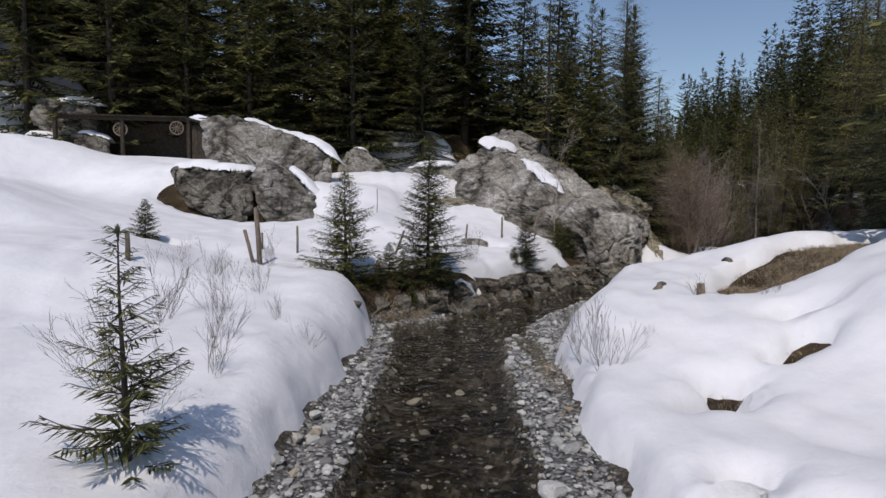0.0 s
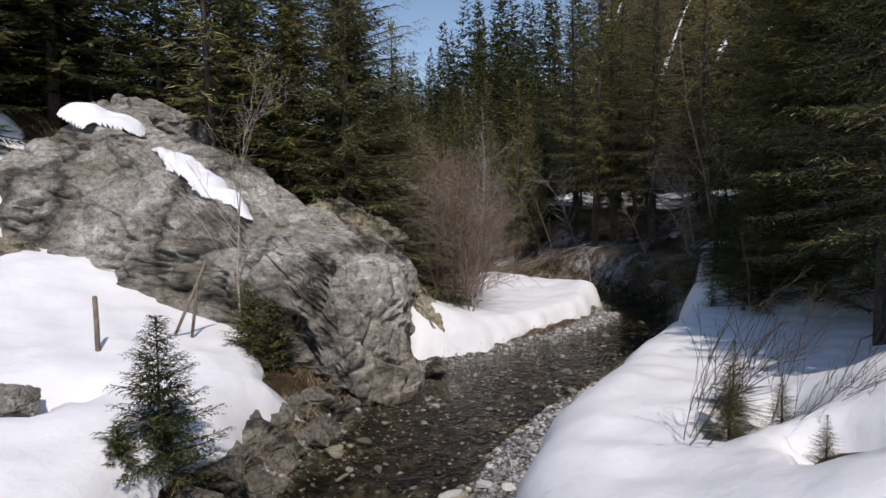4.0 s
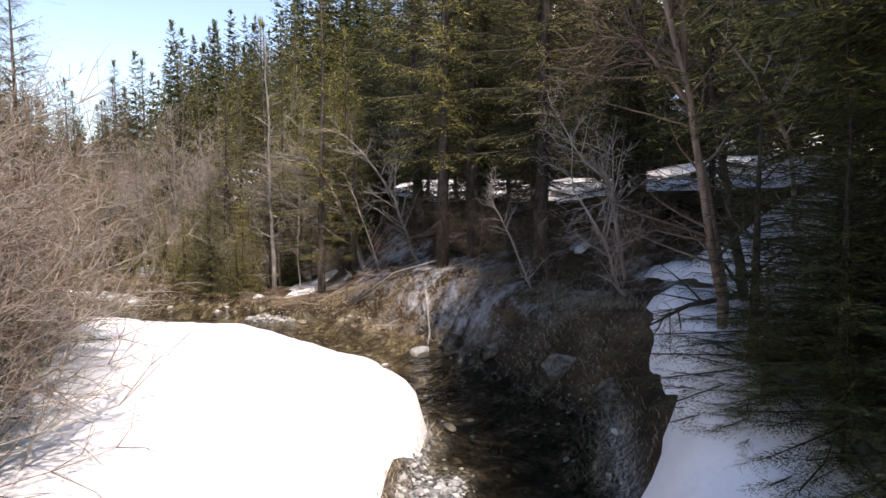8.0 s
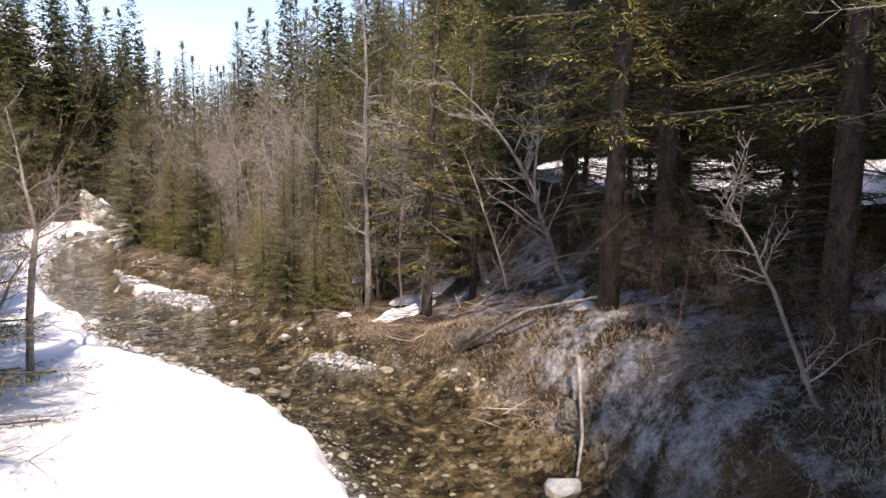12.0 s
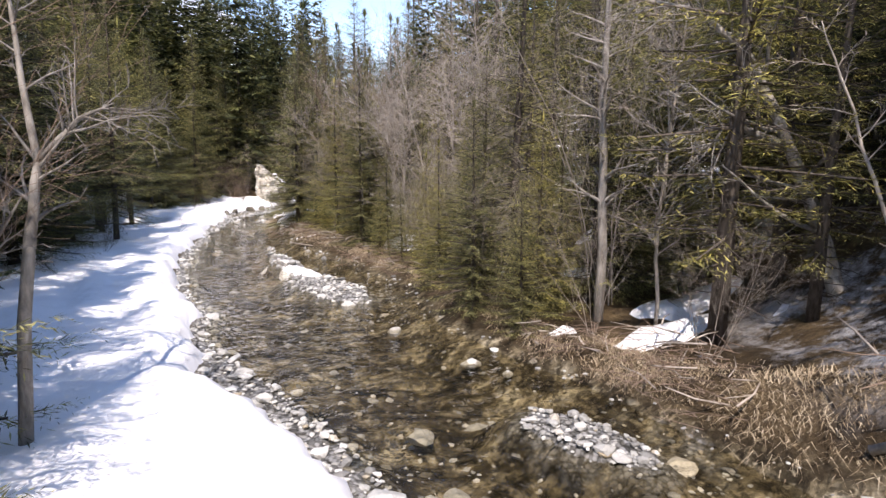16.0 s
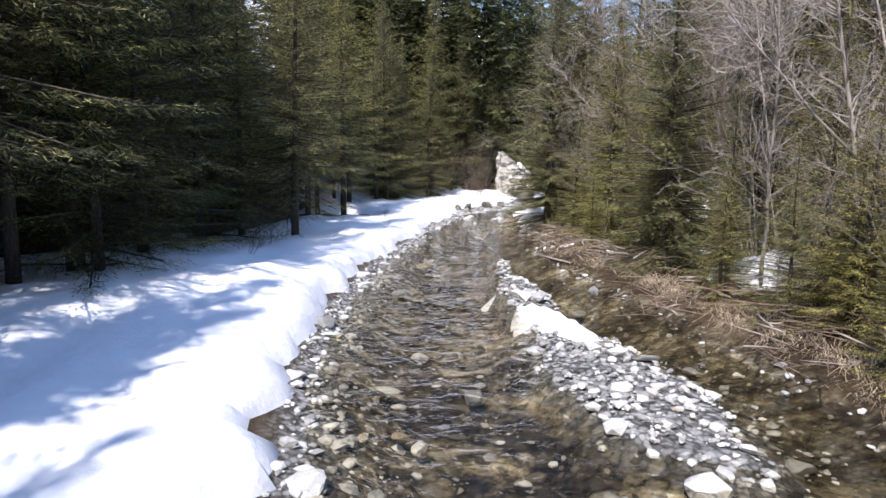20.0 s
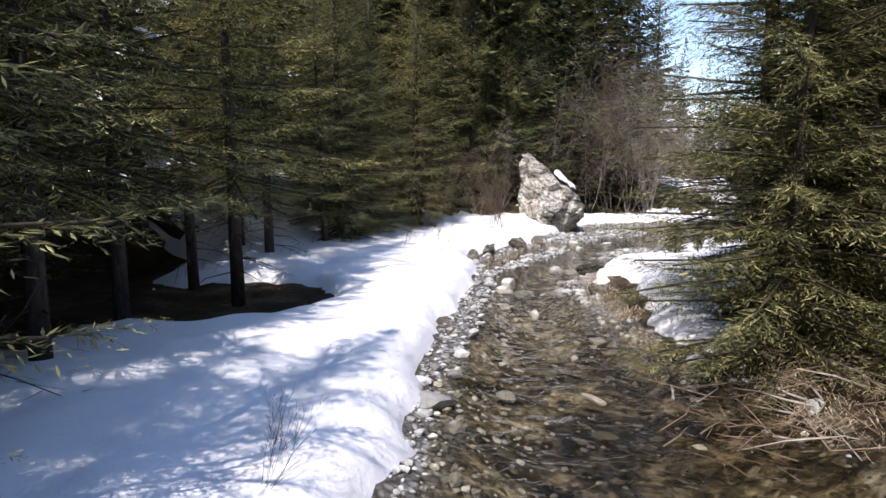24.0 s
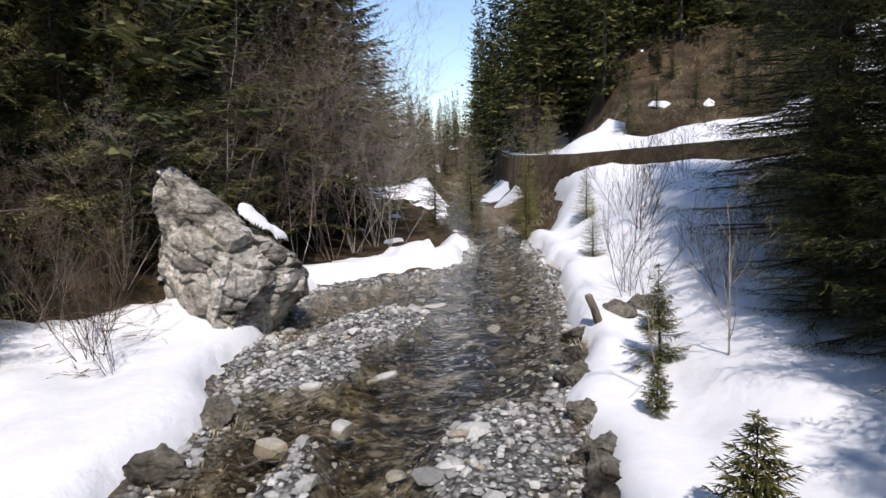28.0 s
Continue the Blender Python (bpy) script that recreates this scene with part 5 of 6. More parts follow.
def crooked(label, lines, r0, bark, seed, twigs=16, ln=1.3, droop=0.0, name="bare_tree", group=""):
    """A leafless tree whose stems follow given lines, with side branches and twigs."""
    rnd = random.Random(seed)
    ob = new(name)
    x0, y0, z0 = lines[0][0]
    foot = Vector((x0, y0, height_at(x0, y0, False)))
    ob.matrix_world = pose(*foot)
    fine = Shape()
    for k, line in enumerate(lines):
        pts = [Vector(p) - foot for p in line]
        if k == 0:
            pts[0].z = -0.2
        pts2 = []
        for a, b in zip(pts, pts[1:]):
            for i in range(3):
                wob = Vector((rnd.uniform(-1, 1), rnd.uniform(-1, 1), 0)) * 0.022 * (b - a).length
                pts2.append(a.lerp(b, i / 3) + (wob if i else Vector()))
        pts2.append(pts[-1])
        n = len(pts2) - 1
        base = r0 if k == 0 else r0 * 0.55
        radii = [base * (1 - 0.86 * i / n) for i in range(n + 1)]
        stem = Shape()
        stem.tube(pts2, radii, 7)
        child("trunk" if k == 0 else "limb", stem.mesh("stem", bark), ob)
        total = sum((b - a).length for a, b in zip(pts2, pts2[1:]))
        for j in range(int(twigs * (1 if k == 0 else 0.6))):
            u = rnd.uniform(0.22, 1.0) * n
            i = min(int(u), n - 1)
            p = pts2[i].lerp(pts2[i + 1], u - i)
            way = (pts2[i + 1] - pts2[i]).normalized()
            side = Matrix.Rotation(rnd.uniform(0, 6.28), 3, way) @ way.orthogonal().normalized()
            w = (way * 0.55 + side * 0.8 + Vector((0, 0, 0.1 - droop))).normalized()
            length = ln * rnd.uniform(0.5, 1.2) * (1.15 - 0.6 * u / n)
            q = [p]
            for m in range(5):
                w = (w + Vector((rnd.uniform(-1, 1), rnd.uniform(-1, 1), rnd.uniform(-0.8, 0.8) - droop * 0.5)) * 0.2).normalized()
                q.append(q[-1] + w * length / 5)
                for _ in range(2):
                    s2 = Matrix.Rotation(rnd.uniform(0, 6.28), 3, w) @ w.orthogonal().normalized()
                    v2 = (w * 0.7 + s2 * 0.7).normalized()
                    l2 = length * rnd.uniform(0.15, 0.4)
                    e = q[-1] + v2 * l2 * 0.5
                    e2 = e + (v2 + Vector((rnd.uniform(-0.5, 0.5), rnd.uniform(-0.5, 0.5), rnd.uniform(-0.3, 0.3) - droop))).normalized() * l2 * 0.5
                    fine.tube([q[-1], e, e2], [0.0045, 0.003, 0.0015], 3, False)
                    fine.tube([e, e + (v2 * 0.6 + s2.cross(w) * 0.7).normalized() * l2 * 0.35], [0.0028, 0.0013], 3, False)
            fine.tube(q, [max(radii[i] * 0.42, 0.006) * (1 - 0.8 * m / 5) + 0.001 for m in range(6)], 4, False)
    tagged(child("twig_crown", fine.mesh("twig_crown", bark), ob), kind="stuff")
    return tagged(ob, label, "tree", group)


# Both birches take the darker twig bark to stand for the shade on them
crooked("tall pale leafless birch with drooping twigs on the shaded bank", [[(18.5, 24.4, 0.4), (18.6, 24.44, 2.0), (18.48, 24.73, 3.8), (18.31, 25.02, 5.3), (18.17, 25.24, 6.3), (18.1, 25.5, 8.6)], [(18.45, 24.8, 4.2), (18.1, 25.2, 4.9), (17.8, 25.6, 5.0)]], 0.062, TWIG_BARK, 500, 34, 1.4, 0.12)
crooked("second pale leafless birch stem beside the first", [[(19.1, 24.6, 0.6), (19.16, 24.65, 2.0), (18.96, 25.01, 4.0), (18.97, 25.14, 5.3), (18.96, 25.3, 6.5), (19.0, 25.4, 8.2)]], 0.055, TWIG_BARK, 501, 26, 1.2, 0.1)
crooked("thin curved leafless tree over the snow", [[(18.8, 23.5, 0.6), (18.79, 23.58, 1.6), (18.74, 23.75, 2.8), (18.73, 23.85, 3.7), (18.49, 24.11, 4.4), (18.2, 24.4, 4.9)]], 0.045, GREY_TWIG, 502, 16, 0.9)
crooked("dark leafless tree with a long low branch on the bank", [[(19.87, 24.4, 0.4), (19.87, 24.72, 1.87), (19.88, 24.94, 3.2), (19.84, 25.15, 4.2), (19.9, 25.3, 6.4)], [(19.85, 24.7, 1.9), (19.14, 25.08, 1.8), (18.66, 25.45, 1.5)]], 0.09, DARK_TWIG, 503, 18, 1.3, 0.1)
crooked("thin forked leafless tree on the steep bank", [[(20.96, 26.92, 0.6), (20.85, 27.17, 1.6), (20.75, 27.38, 2.4), (20.44, 27.82, 3.3), (20.45, 27.92, 4.3)], [(20.75, 27.4, 2.4), (21.0, 27.4, 3.2), (21.1, 27.5, 4.2)]], 0.04, GREY_TWIG, 504, 22, 1.1)
crooked("thin leafless tree leaning from the dark slope", [[(21.2, 29.2, 0.5), (21.12, 29.37, 1.4), (20.87, 29.67, 2.4), (20.65, 29.9, 3.0), (20.46, 30.06, 3.3)]], 0.035, GREY_TWIG, 505, 18, 0.8)
crooked("leafless tree with pale twigs over the dark slope", [[(21.8, 27.6, 1.4), (21.75, 27.8, 2.6), (21.68, 27.99, 3.5), (21.32, 28.27, 3.9), (21.17, 28.41, 4.2), (20.9, 28.7, 4.9)], [(21.7, 27.9, 3.3), (21.2, 27.7, 3.1), (20.8, 27.7, 2.6)]], 0.045, GREY_TWIG, 506, 26, 1.3)
crooked("bent pale birch arching towards the stream", [[(22.8, 37.75, 0.7), (22.7, 37.84, 1.3), (22.48, 38.04, 2.2), (22.09, 38.32, 3.3), (21.85, 38.49, 3.9), (21.28, 38.76, 4.5), (20.43, 39.07, 4.7)], [(22.25, 38.2, 2.8), (21.6, 38.2, 3.0), (21.0, 38.3, 3.0)]], 0.115, PALE_BARK, 507, 30, 1.5, 0.1)
crooked("thin birch beside the bent one", [[(22.7, 36.5, 0.5), (22.61, 36.64, 0.9), (22.28, 36.96, 2.4), (21.98, 37.22, 3.5), (21.81, 37.36, 4.1)]], 0.035, GREY_TWIG, 508, 16, 0.9)
crooked("pale birch leaning out of the dark slope", [[(22.9, 35.0, 0.4), (22.79, 35.33, 1.75), (22.46, 35.65, 3.2), (22.03, 35.9, 4.0), (21.61, 36.12, 4.6), (21.0, 36.4, 5.2)], [(22.46, 35.65, 3.2), (22.7, 35.9, 4.2), (22.8, 36.1, 5.2)]], 0.06, PALE_BARK, 509, 30, 1.4)
crooked("straight pale trunk with short dead branches", [[(20.65, 39.95, 0.2), (20.66, 39.97, 2.0), (20.64, 40.0, 4.0), (20.66, 40.0, 6.5), (20.6, 40.0, 8.5)]], 0.085, PALE_BARK, 510, 40, 0.8, 0.2)
crooked("thin crooked pale tree at the snow's edge", [[(14.13, 36.7, 0.2), (14.24, 36.92, 2.0), (14.32, 36.98, 2.57), (14.16, 37.17, 3.53), (14.0, 37.35, 4.4)], [(14.32, 36.98, 2.57), (14.66, 36.92, 2.91), (14.94, 36.85, 3.03)]], 0.06, PALE_BARK, 511, 20, 0.9)
crooked("thin bare tree leaning over the snow", [[(13.7, 36.6, 0.2), (13.75, 36.7, 1.2), (14.0, 36.8, 1.9), (14.25, 36.8, 2.3)]], 0.04, PALE_BARK, 512, 12, 0.7)
n = 0
for x, y, h in ((21.3, 39.4, 6.0), (19.7, 42.0, 5.5), (20.0, 44.2, 6.0), (19.4, 46.0, 5.5), (18.8, 47.6, 5.5), (18.9, 50.4, 6.0), (18.0, 53.0, 5.5), (21.0, 44.8, 7.0), (20.2, 47.6, 7.0)):
    a = random.Random(900 + n).uniform(-0.5, 0.1)
    crooked("grey leafless tree with many dead twigs on the sunny bank", [[(x, y, 0.3), (x + a * 0.5, y + 0.1, h * 0.3), (x + a * 1.4, y - 0.1, h * 0.62), (x + a * 2.6, y - 0.3, h)], [(x + a * 0.6, y, h * 0.35), (x + a * 3, y + 0.3, h * 0.6), (x + a * 4.4, y + 0.3, h * 0.75)]], 0.0055 * h, GREY_TWIG, 520 + n, 46, 1.3, 0.05, "bare_tree", "grey trees on the sunny bank")
    n += 1
n = 0
for x, y, h in ((10.75, 26.2, 4.4), (11.2, 26.9, 4.8), (11.7, 27.9, 4.6), (12.35, 28.3, 3.6), (11.1, 28.6, 5.2), (11.9, 29.6, 4.8), (12.6, 30.6, 4.6), (11.6, 31.4, 5.2), (13.2, 32.4, 4.4), (12.6, 33.6, 5.0), (10.5, 27.6, 5.0)):
    rr = random.Random(950 + n)
    a, b = rr.uniform(-0.3, 0.5), rr.uniform(-0.3, 0.3)
    crooked("tall dense leafless alder with pinkish grey twigs", [[(x, y, 0.3), (x + a * 0.4, y + b * 0.5, h * 0.3), (x + a, y + b, h * 0.65), (x + a * 1.5, y + b, h)], [(x + a * 0.3, y + b * 0.3, h * 0.22), (x - a * 1.5 - 0.5, y + b, h * 0.55), (x - a * 2 - 0.8, y + b * 2, h * 0.85)], [(x, y, h * 0.1), (x + 0.5, y - b, h * 0.4), (x + 0.8, y - b * 2, h * 0.75)]], 0.0075 * h, GREY_TWIG if n % 2 else TWIG_BARK, 560 + n, 46, 1.7, 0.05, "bare_tree", "alders beside the snow tongue")
    n += 1
for x, y, h in ((10.95, 27.3, 3.6), (11.5, 29.0, 5.0), (10.6, 29.8, 7.0), (12.4, 31.8, 6.0), (13.2, 34.4, 7.0), (12.6, 36.4, 8.0)):
    spruce("near", x, y, h, "green spruce among the leafless alders", "spruces among the alders")
for x, y, h in ((15.45, 22.35, 0.8), (16.0, 22.25, 1.2), (15.75, 21.6, 0.9)):
    spruce("sparse", x, y, h, "tiny dark fir standing in the shaded snow", "tiny firs in the shaded snow", sink=-0.3)
for n, (x, y, h) in enumerate(((16.2, 74.6, 6.0), (17.4, 75.6, 6.0), (18.4, 77.0, 6.0), (19.2, 78.8, 5.5), (17.0, 77.6, 7.0), (18.4, 80.4, 6.0), (20.2, 81.4, 5.0), (16.0, 76.4, 7.0), (20.8, 83.8, 5.0), (14.6, 71.4, 5.0), (13.4, 70.4, 5.5), (24.6, 78.4, 3.0), (27.4, 82.6, 3.0), (29.6, 86.4, 3.5), (25.8, 86.8, 4.0))):
    bare((("alder", "brown")[n % 2], n % 3), x, y, h, "dense leafless alder beside the upper stream", "bare_shrub", "shrub", "alders along the upper stream")
for n, (x, y, h) in enumerate(((11.0, 27.4, 3.8), (11.6, 29.6, 4.6), (12.6, 32.2, 4.4), (13.6, 34.6, 4.2), (13.2, 36.0, 4.8), (11.2, 33.0, 5.2), (10.4, 27.0, 3.4), (12.4, 30.6, 3.6))):
    bare((("brown", "alder")[n % 2], n % 3), x, y, h, "dense leafless reddish shrub behind the snow tongue", "bare_shrub", "shrub", "shrubs behind the snow tongue")
for n, (x, y, h) in enumerate(((18.6, 51.6, 6.0), (20.2, 50.0, 7.0), (19.6, 53.0, 7.0), (19.2, 49.4, 6.5))):
    bare((("brown", "alder")[n % 2], n % 3), x, y, h, "tall leafless grey-brown shrub by the stream", "bare_shrub", "shrub", "tall shrubs on the sunny bank")
for n, (x, y, h) in enumerate(((19.3, 41.2, 2.6), (18.9, 43.0, 2.4), (19.0, 44.8, 3.0), (18.5, 46.0, 2.6), (17.0, 51.8, 3.0), (16.9, 53.2, 3.4), (20.3, 39.4, 2.4), (20.9, 37.6, 1.8), (19.9, 45.8, 4.2), (19.0, 48.2, 4.4), (18.4, 51.8, 4.6))):
    bare(("alder", n % 3), x, y, h, "grey leafless bush with fine twigs at the water's edge", "bare_shrub", "shrub", "grey bushes on the sunny bank")
for n, (x, y, h) in enumerate(((20.5, 27.2, 1.6), (20.8, 28.6, 1.8), (21.2, 30.0, 1.6), (20.1, 26.5, 1.2), (21.6, 31.4, 1.8), (21.9, 33.0, 1.6), (21.3, 27.4, 2.2), (22.3, 34.6, 2.0), (21.7, 35.4, 1.6))):
    bare(("brown", n % 3), x, y, h, "brown leafless scrub on the shaded slope", "bare_shrub", "shrub", "scrub on the shaded slope")
for n, (x, y, h) in enumerate(((21.2, 40.8, 6.0), (21.6, 42.0, 6.5))):
    bare((("alder", "birch")[n % 2], n % 3), x, y, h, "leafless grey tree among the spruces", "bare_tree", "tree", "leafless trees among the spruces")
for n, (x, y, h) in enumerate(((11.5, 67.5, 1.5), (12.3, 67.9, 1.4), (12.4, 68.6, 3.0), (11.8, 67.6, 2.4), (15.4, 72.5, 4.6), (16.4, 73.4, 5.2), (17.2, 74.2, 5.0), (15.0, 73.6, 5.0), (18.0, 75.0, 4.6), (9.6, 64.2, 3.0), (17.8, 73.2, 3.6), (10.6, 65.6, 2.4))):
    bare((("alder", "brown")[n % 2], n % 3), x, y, h, "leafless tangled alder beside the leaning boulder", "bare_shrub", "shrub", "alders around the leaning boulder")
for n, (x, y, h) in enumerate(((21.8, 69.0, 2.4), (19.4, 66.2, 1.9), (22.6, 70.4, 2.0), (20.6, 65.2, 1.7), (24.0, 70.0, 1.8), (19.6, 64.6, 1.4))):
    bare(("twig", n % 3), x, y, h, "leafless twiggy shrub on the snow slope", "bare_shrub", "shrub", "shrubs on the snow slope", lift=0.25)
bare(("sapling", 0), 17.95, 63.05, 1.9, "dark leaning sapling on the snowy bank", turn=70, lift=0.2)
bare(("sapling", 1), 17.35, 63.2, 1.7, "thin leafless sapling bent on the snowy bank", turn=170, lift=0.2, tilt=(0, -16))
bare(("sapling", 2), 4.4, 23.75, 4.3, "thin leafless sapling before the boulder", turn=30)
bare(("twig", 1), 4.9, 23.2, 1.8, "leafless twigs growing at the boulder", "bare_shrub", "shrub", "bank twigs")
for n, (x, y, h) in enumerate(((-3.4, 6.2, 1.2), (-2.9, 5.6, 1.0), (-4.1, 8.6, 1.3), (-2.6, 6.6, 0.9), (-3.6, 9.6, 1.1), (2.3, 8.2, 1.2), (12.6, 66.0, 1.3), (12.3, 66.6, 1.8), (-4.4, 11.5, 0.9), (-2.96, 7.93, 0.85), (-3.3, 10.7, 0.9), (-1.95, 8.6, 0.6), (-2.5, 9.2, 0.6), (2.15, 9.0, 1.15), (-5.6, 12.6, 0.7), (-3.9, 13.9, 1.0), (0.9, 18.2, 1.2), (0.5, 17.8, 0.9), (4.6, 10.6, 0.5), (5.5, 10.0, 0.6), (3.2, 9.0, 0.4))):
    bare(("twig", n % 3), x, y, h, "thin leafless twigs sticking out of the snow", "bare_shrub", "shrub", "twigs in the snow", lift=0.2)
for n, (x, y, h) in enumerate(((7.3, 16.7, 1.9), (7.9, 16.2, 1.6), (10.9, 49.2, 0.9), (11.4, 47.4, 0.8), (9.8, 52.2, 1.6), (10.0, 50.0, 1.4), (12.2, 51.9, 0.5), (11.6, 60.9, 0.7), (10.8, 61.6, 0.8))):
    bare(("twig", n % 3), x, y, h, "bare twigs lying on the snow bank", "bare_shrub", "shrub", "twigs on the snow banks", lift=0.25, tilt=(20, 25))

# ---------------------------------------------------------------- stones of the stream


def stone_mesh(seed, flat=0.55, cuts=0):
    r = random.Random(seed)
    bm = bmesh.new()
    bmesh.ops.create_icosphere(bm, subdivisions=1 + cuts, radius=1.0)
    sx, sy, sz = r.uniform(0.75, 1.25), r.uniform(0.65, 1.0), flat * r.uniform(0.7, 1.3)
    planes = [(Vector((r.uniform(-1, 1), r.uniform(-1, 1), r.uniform(-0.6, 1))).normalized(), r.uniform(0.45, 0.8)) for _ in range(7)]
    for v in bm.verts:
        p = v.co * r.uniform(0.96, 1.05)
        for nrm, d in planes:
            k = p.dot(nrm) - d
            if k > 0:
                p = p - nrm * k * 0.97
        v.co = Vector((p.x * sx, p.y * sy, p.z * sz))
    me = bpy.data.meshes.new("stone")
    bm.to_mesh(me)
    bm.free()
    me.materials.append(GRAVEL)
    me.polygons.foreach_set("use_smooth", [False] * len(me.polygons))
    return me


STONES = [stone_mesh(300 + n) for n in range(8)]
ROUND = [stone_mesh(320 + n, 0.45, 1) for n in range(6)]


def joined_stones(name, spots, label):
    """Many small stones as one mesh: x, y, z, size, turn."""
    vs, fs, n = [], [], 0
    base = []
    for me in STONES:
        v = np.empty(len(me.vertices) * 3)
        me.vertices.foreach_get("co", v)
        base.append((v.reshape(-1, 3), np.array([p.vertices[:] for p in me.polygons])))
    for i, (x, y, z, s, a) in enumerate(spots):
        v, f = base[i % len(base)]
        c, sn = math.cos(a) * s, math.sin(a) * s
        vs.append(np.stack([v[:, 0] * c - v[:, 1] * sn + x, v[:, 0] * sn + v[:, 1] * c + y, v[:, 2] * s + z], -1))
        fs.append(f + n)
        n += len(v)
    ob = new(name, mesh_of(name, np.concatenate(vs), np.concatenate(fs), [GRAVEL], True))
    return tagged(ob, label, "gravel", kind="stuff")


rs = np.random.RandomState(77)
cand = np.stack([rs.uniform(-3, 24, 420000), rs.uniform(-2, 78, 420000)], -1)
cd = signed(cand[:, 0], cand[:, 1], BED_OUTLINE)
cz = ground_height(cand[:, 0], cand[:, 1], cd)
keep = (cd < 0.12) & (cd > -3.5)
cand, cd, cz = cand[keep], cd[keep], cz[keep]
chance = np.where(cz > -0.03, 1.0, np.where(cd > -0.8, 0.4, 0.14))
chance = np.where((cand[:, 1] < 30) & (cand[:, 0] > 16.3), 0.1 * chance, chance)
over = np.full(len(cd), 9.0)
for cx, cy, rx, ry, turn in BARS:
    over = np.minimum(over, blob(cand[:, 0], cand[:, 1], cx, cy, rx, ry, turn))
sunny = (cand[:, 1] > 28) & (cand[:, 1] < 56) & (over > 0.25)
middle = np.interp(cand[:, 1], [28, 33, 37, 41, 45, 49, 53, 56], [18.6, 19, 18.1, 16.6, 15.8, 14.8, 14, 13.6])
chance = np.where(sunny & (cand[:, 0] > middle), 0.12 * chance, chance)
keep = rs.uniform(0, 1, len(cd)) < chance
cand, cd, cz = cand[keep], cd[keep], cz[keep]
size = np.clip(rs.lognormal(-3.6, 0.55, len(cd)), 0.016, 0.15)
size = np.where(cz < -0.08, size * 0.95, size)
lift = np.where(cz < -0.08, -0.05, 0.25)
order = rs.permutation(len(cd))[:42000]
joined_stones("gravel", [(cand[i, 0], cand[i, 1], cz[i] + size[i] * lift[i], size[i], rs.uniform(0, 6.28)) for i in order], "pale grey gravel and cobbles along the stream")

stones = new("stream_stones")
tagged(stones, "larger loose stones lying in the shallow stream", kind="structure")
rnd = random.Random(5)
pick = rs.permutation(len(cd))[:4000]
count = 0
for i in pick:
    x, y = cand[i]
    if count >= 270 or y < 2:
        continue
    edge = -cd[i]
    if edge > 1.3 and rnd.random() < 0.35:
        continue
    s = rnd.uniform(0.06, 0.15) if rnd.random() < 0.88 else rnd.uniform(0.15, 0.24)
    if cz[i] > 0 and rnd.random() < 0.5:
        s *= 0.7
    ob = child("stone", rnd.choice(ROUND), stones, at=pose(x, y, max(cz[i], -0.15) + s * 0.12, rnd.uniform(-12, 12), rnd.uniform(-12, 12), rnd.uniform(0, 360)) @ Matrix.Diagonal((s, s, s, 1)))
    count += 1
for x, y, s in ((19.75, 31.2, 0.42), (18.55, 30.85, 0.16), (18.4, 39.0, 0.22), (18.75, 38.5, 0.14), (17.6, 40.7, 0.2), (17.0, 42.5, 0.3), (13.9, 58.9, 0.28), (13.0, 59.0, 0.26), (13.5, 57.3, 0.2), (13.05, 59.6, 0.3), (13.9, 61.0, 0.3),
                (15.3, 65.4, 0.3), (13.95, 64.2, 0.26), (14.6, 64.3, 0.24), (15.05, 62.9, 0.22), (4.2, 18.1, 0.14), (4.2, 16.1, 0.22), (11.4, 23.3, 0.14), (14.1, 50.4, 0.2), (14.6, 52.0, 0.17)):
    child("stone", rnd.choice(ROUND), stones, at=pose(x, y, -0.03, rnd.uniform(-14, 14), rnd.uniform(-14, 14), rnd.uniform(0, 360)) @ Matrix.Diagonal((s * 0.62, s * 0.62, s * 0.85, 1)))

# rocks that hold the bank in front of the meadow
BANK = [rock_mesh("bank_rock", block(1, 0.8, 0.75, 60 + n, 0.3), ROCK_WET, 3, 0.12, 60 + n) for n in range(6)]


def bank_rock(x, y, z, s, label, group, seed):
    r = random.Random(seed)
    ob = new("bank_rock", BANK[seed % 6])
    ob.matrix_world = pose(x, y, z, r.uniform(-20, 20), r.uniform(-20, 20), r.uniform(0, 360)) @ Matrix.Diagonal((s * r.uniform(0.8, 1.25), s, s * r.uniform(0.8, 1.15), 1))
    return tagged(ob, label, "rock", group)


line = [(-1.4, 13.7), (-0.1, 14.7), (1.0, 16.2), (2.4, 18.2), (4.4, 20.9), (6.4, 23.0)]
seed = 0
for (ax, ay), (bx, by) in zip(line, line[1:]):
    ln = math.hypot(bx - ax, by - ay)
    ox, oy = -(by - ay) / ln, (bx - ax) / ln
    steps = int(ln / 0.42)
    for i in range(steps):
        for row in range(2):
            k = (i + rnd.random() * 0.6) / steps
            s = rnd.uniform(0.24, 0.42)
            off = 0.05 + 0.3 * row + rnd.uniform(-0.1, 0.1)
            bank_rock(ax + (bx - ax) * k + ox * off, ay + (by - ay) * k + oy * off, 0.08 + 0.32 * row + rnd.uniform(-0.05, 0.06), s, "grey angular rock in the bank's stone edging", "rocks along the bank", seed)
            seed += 1
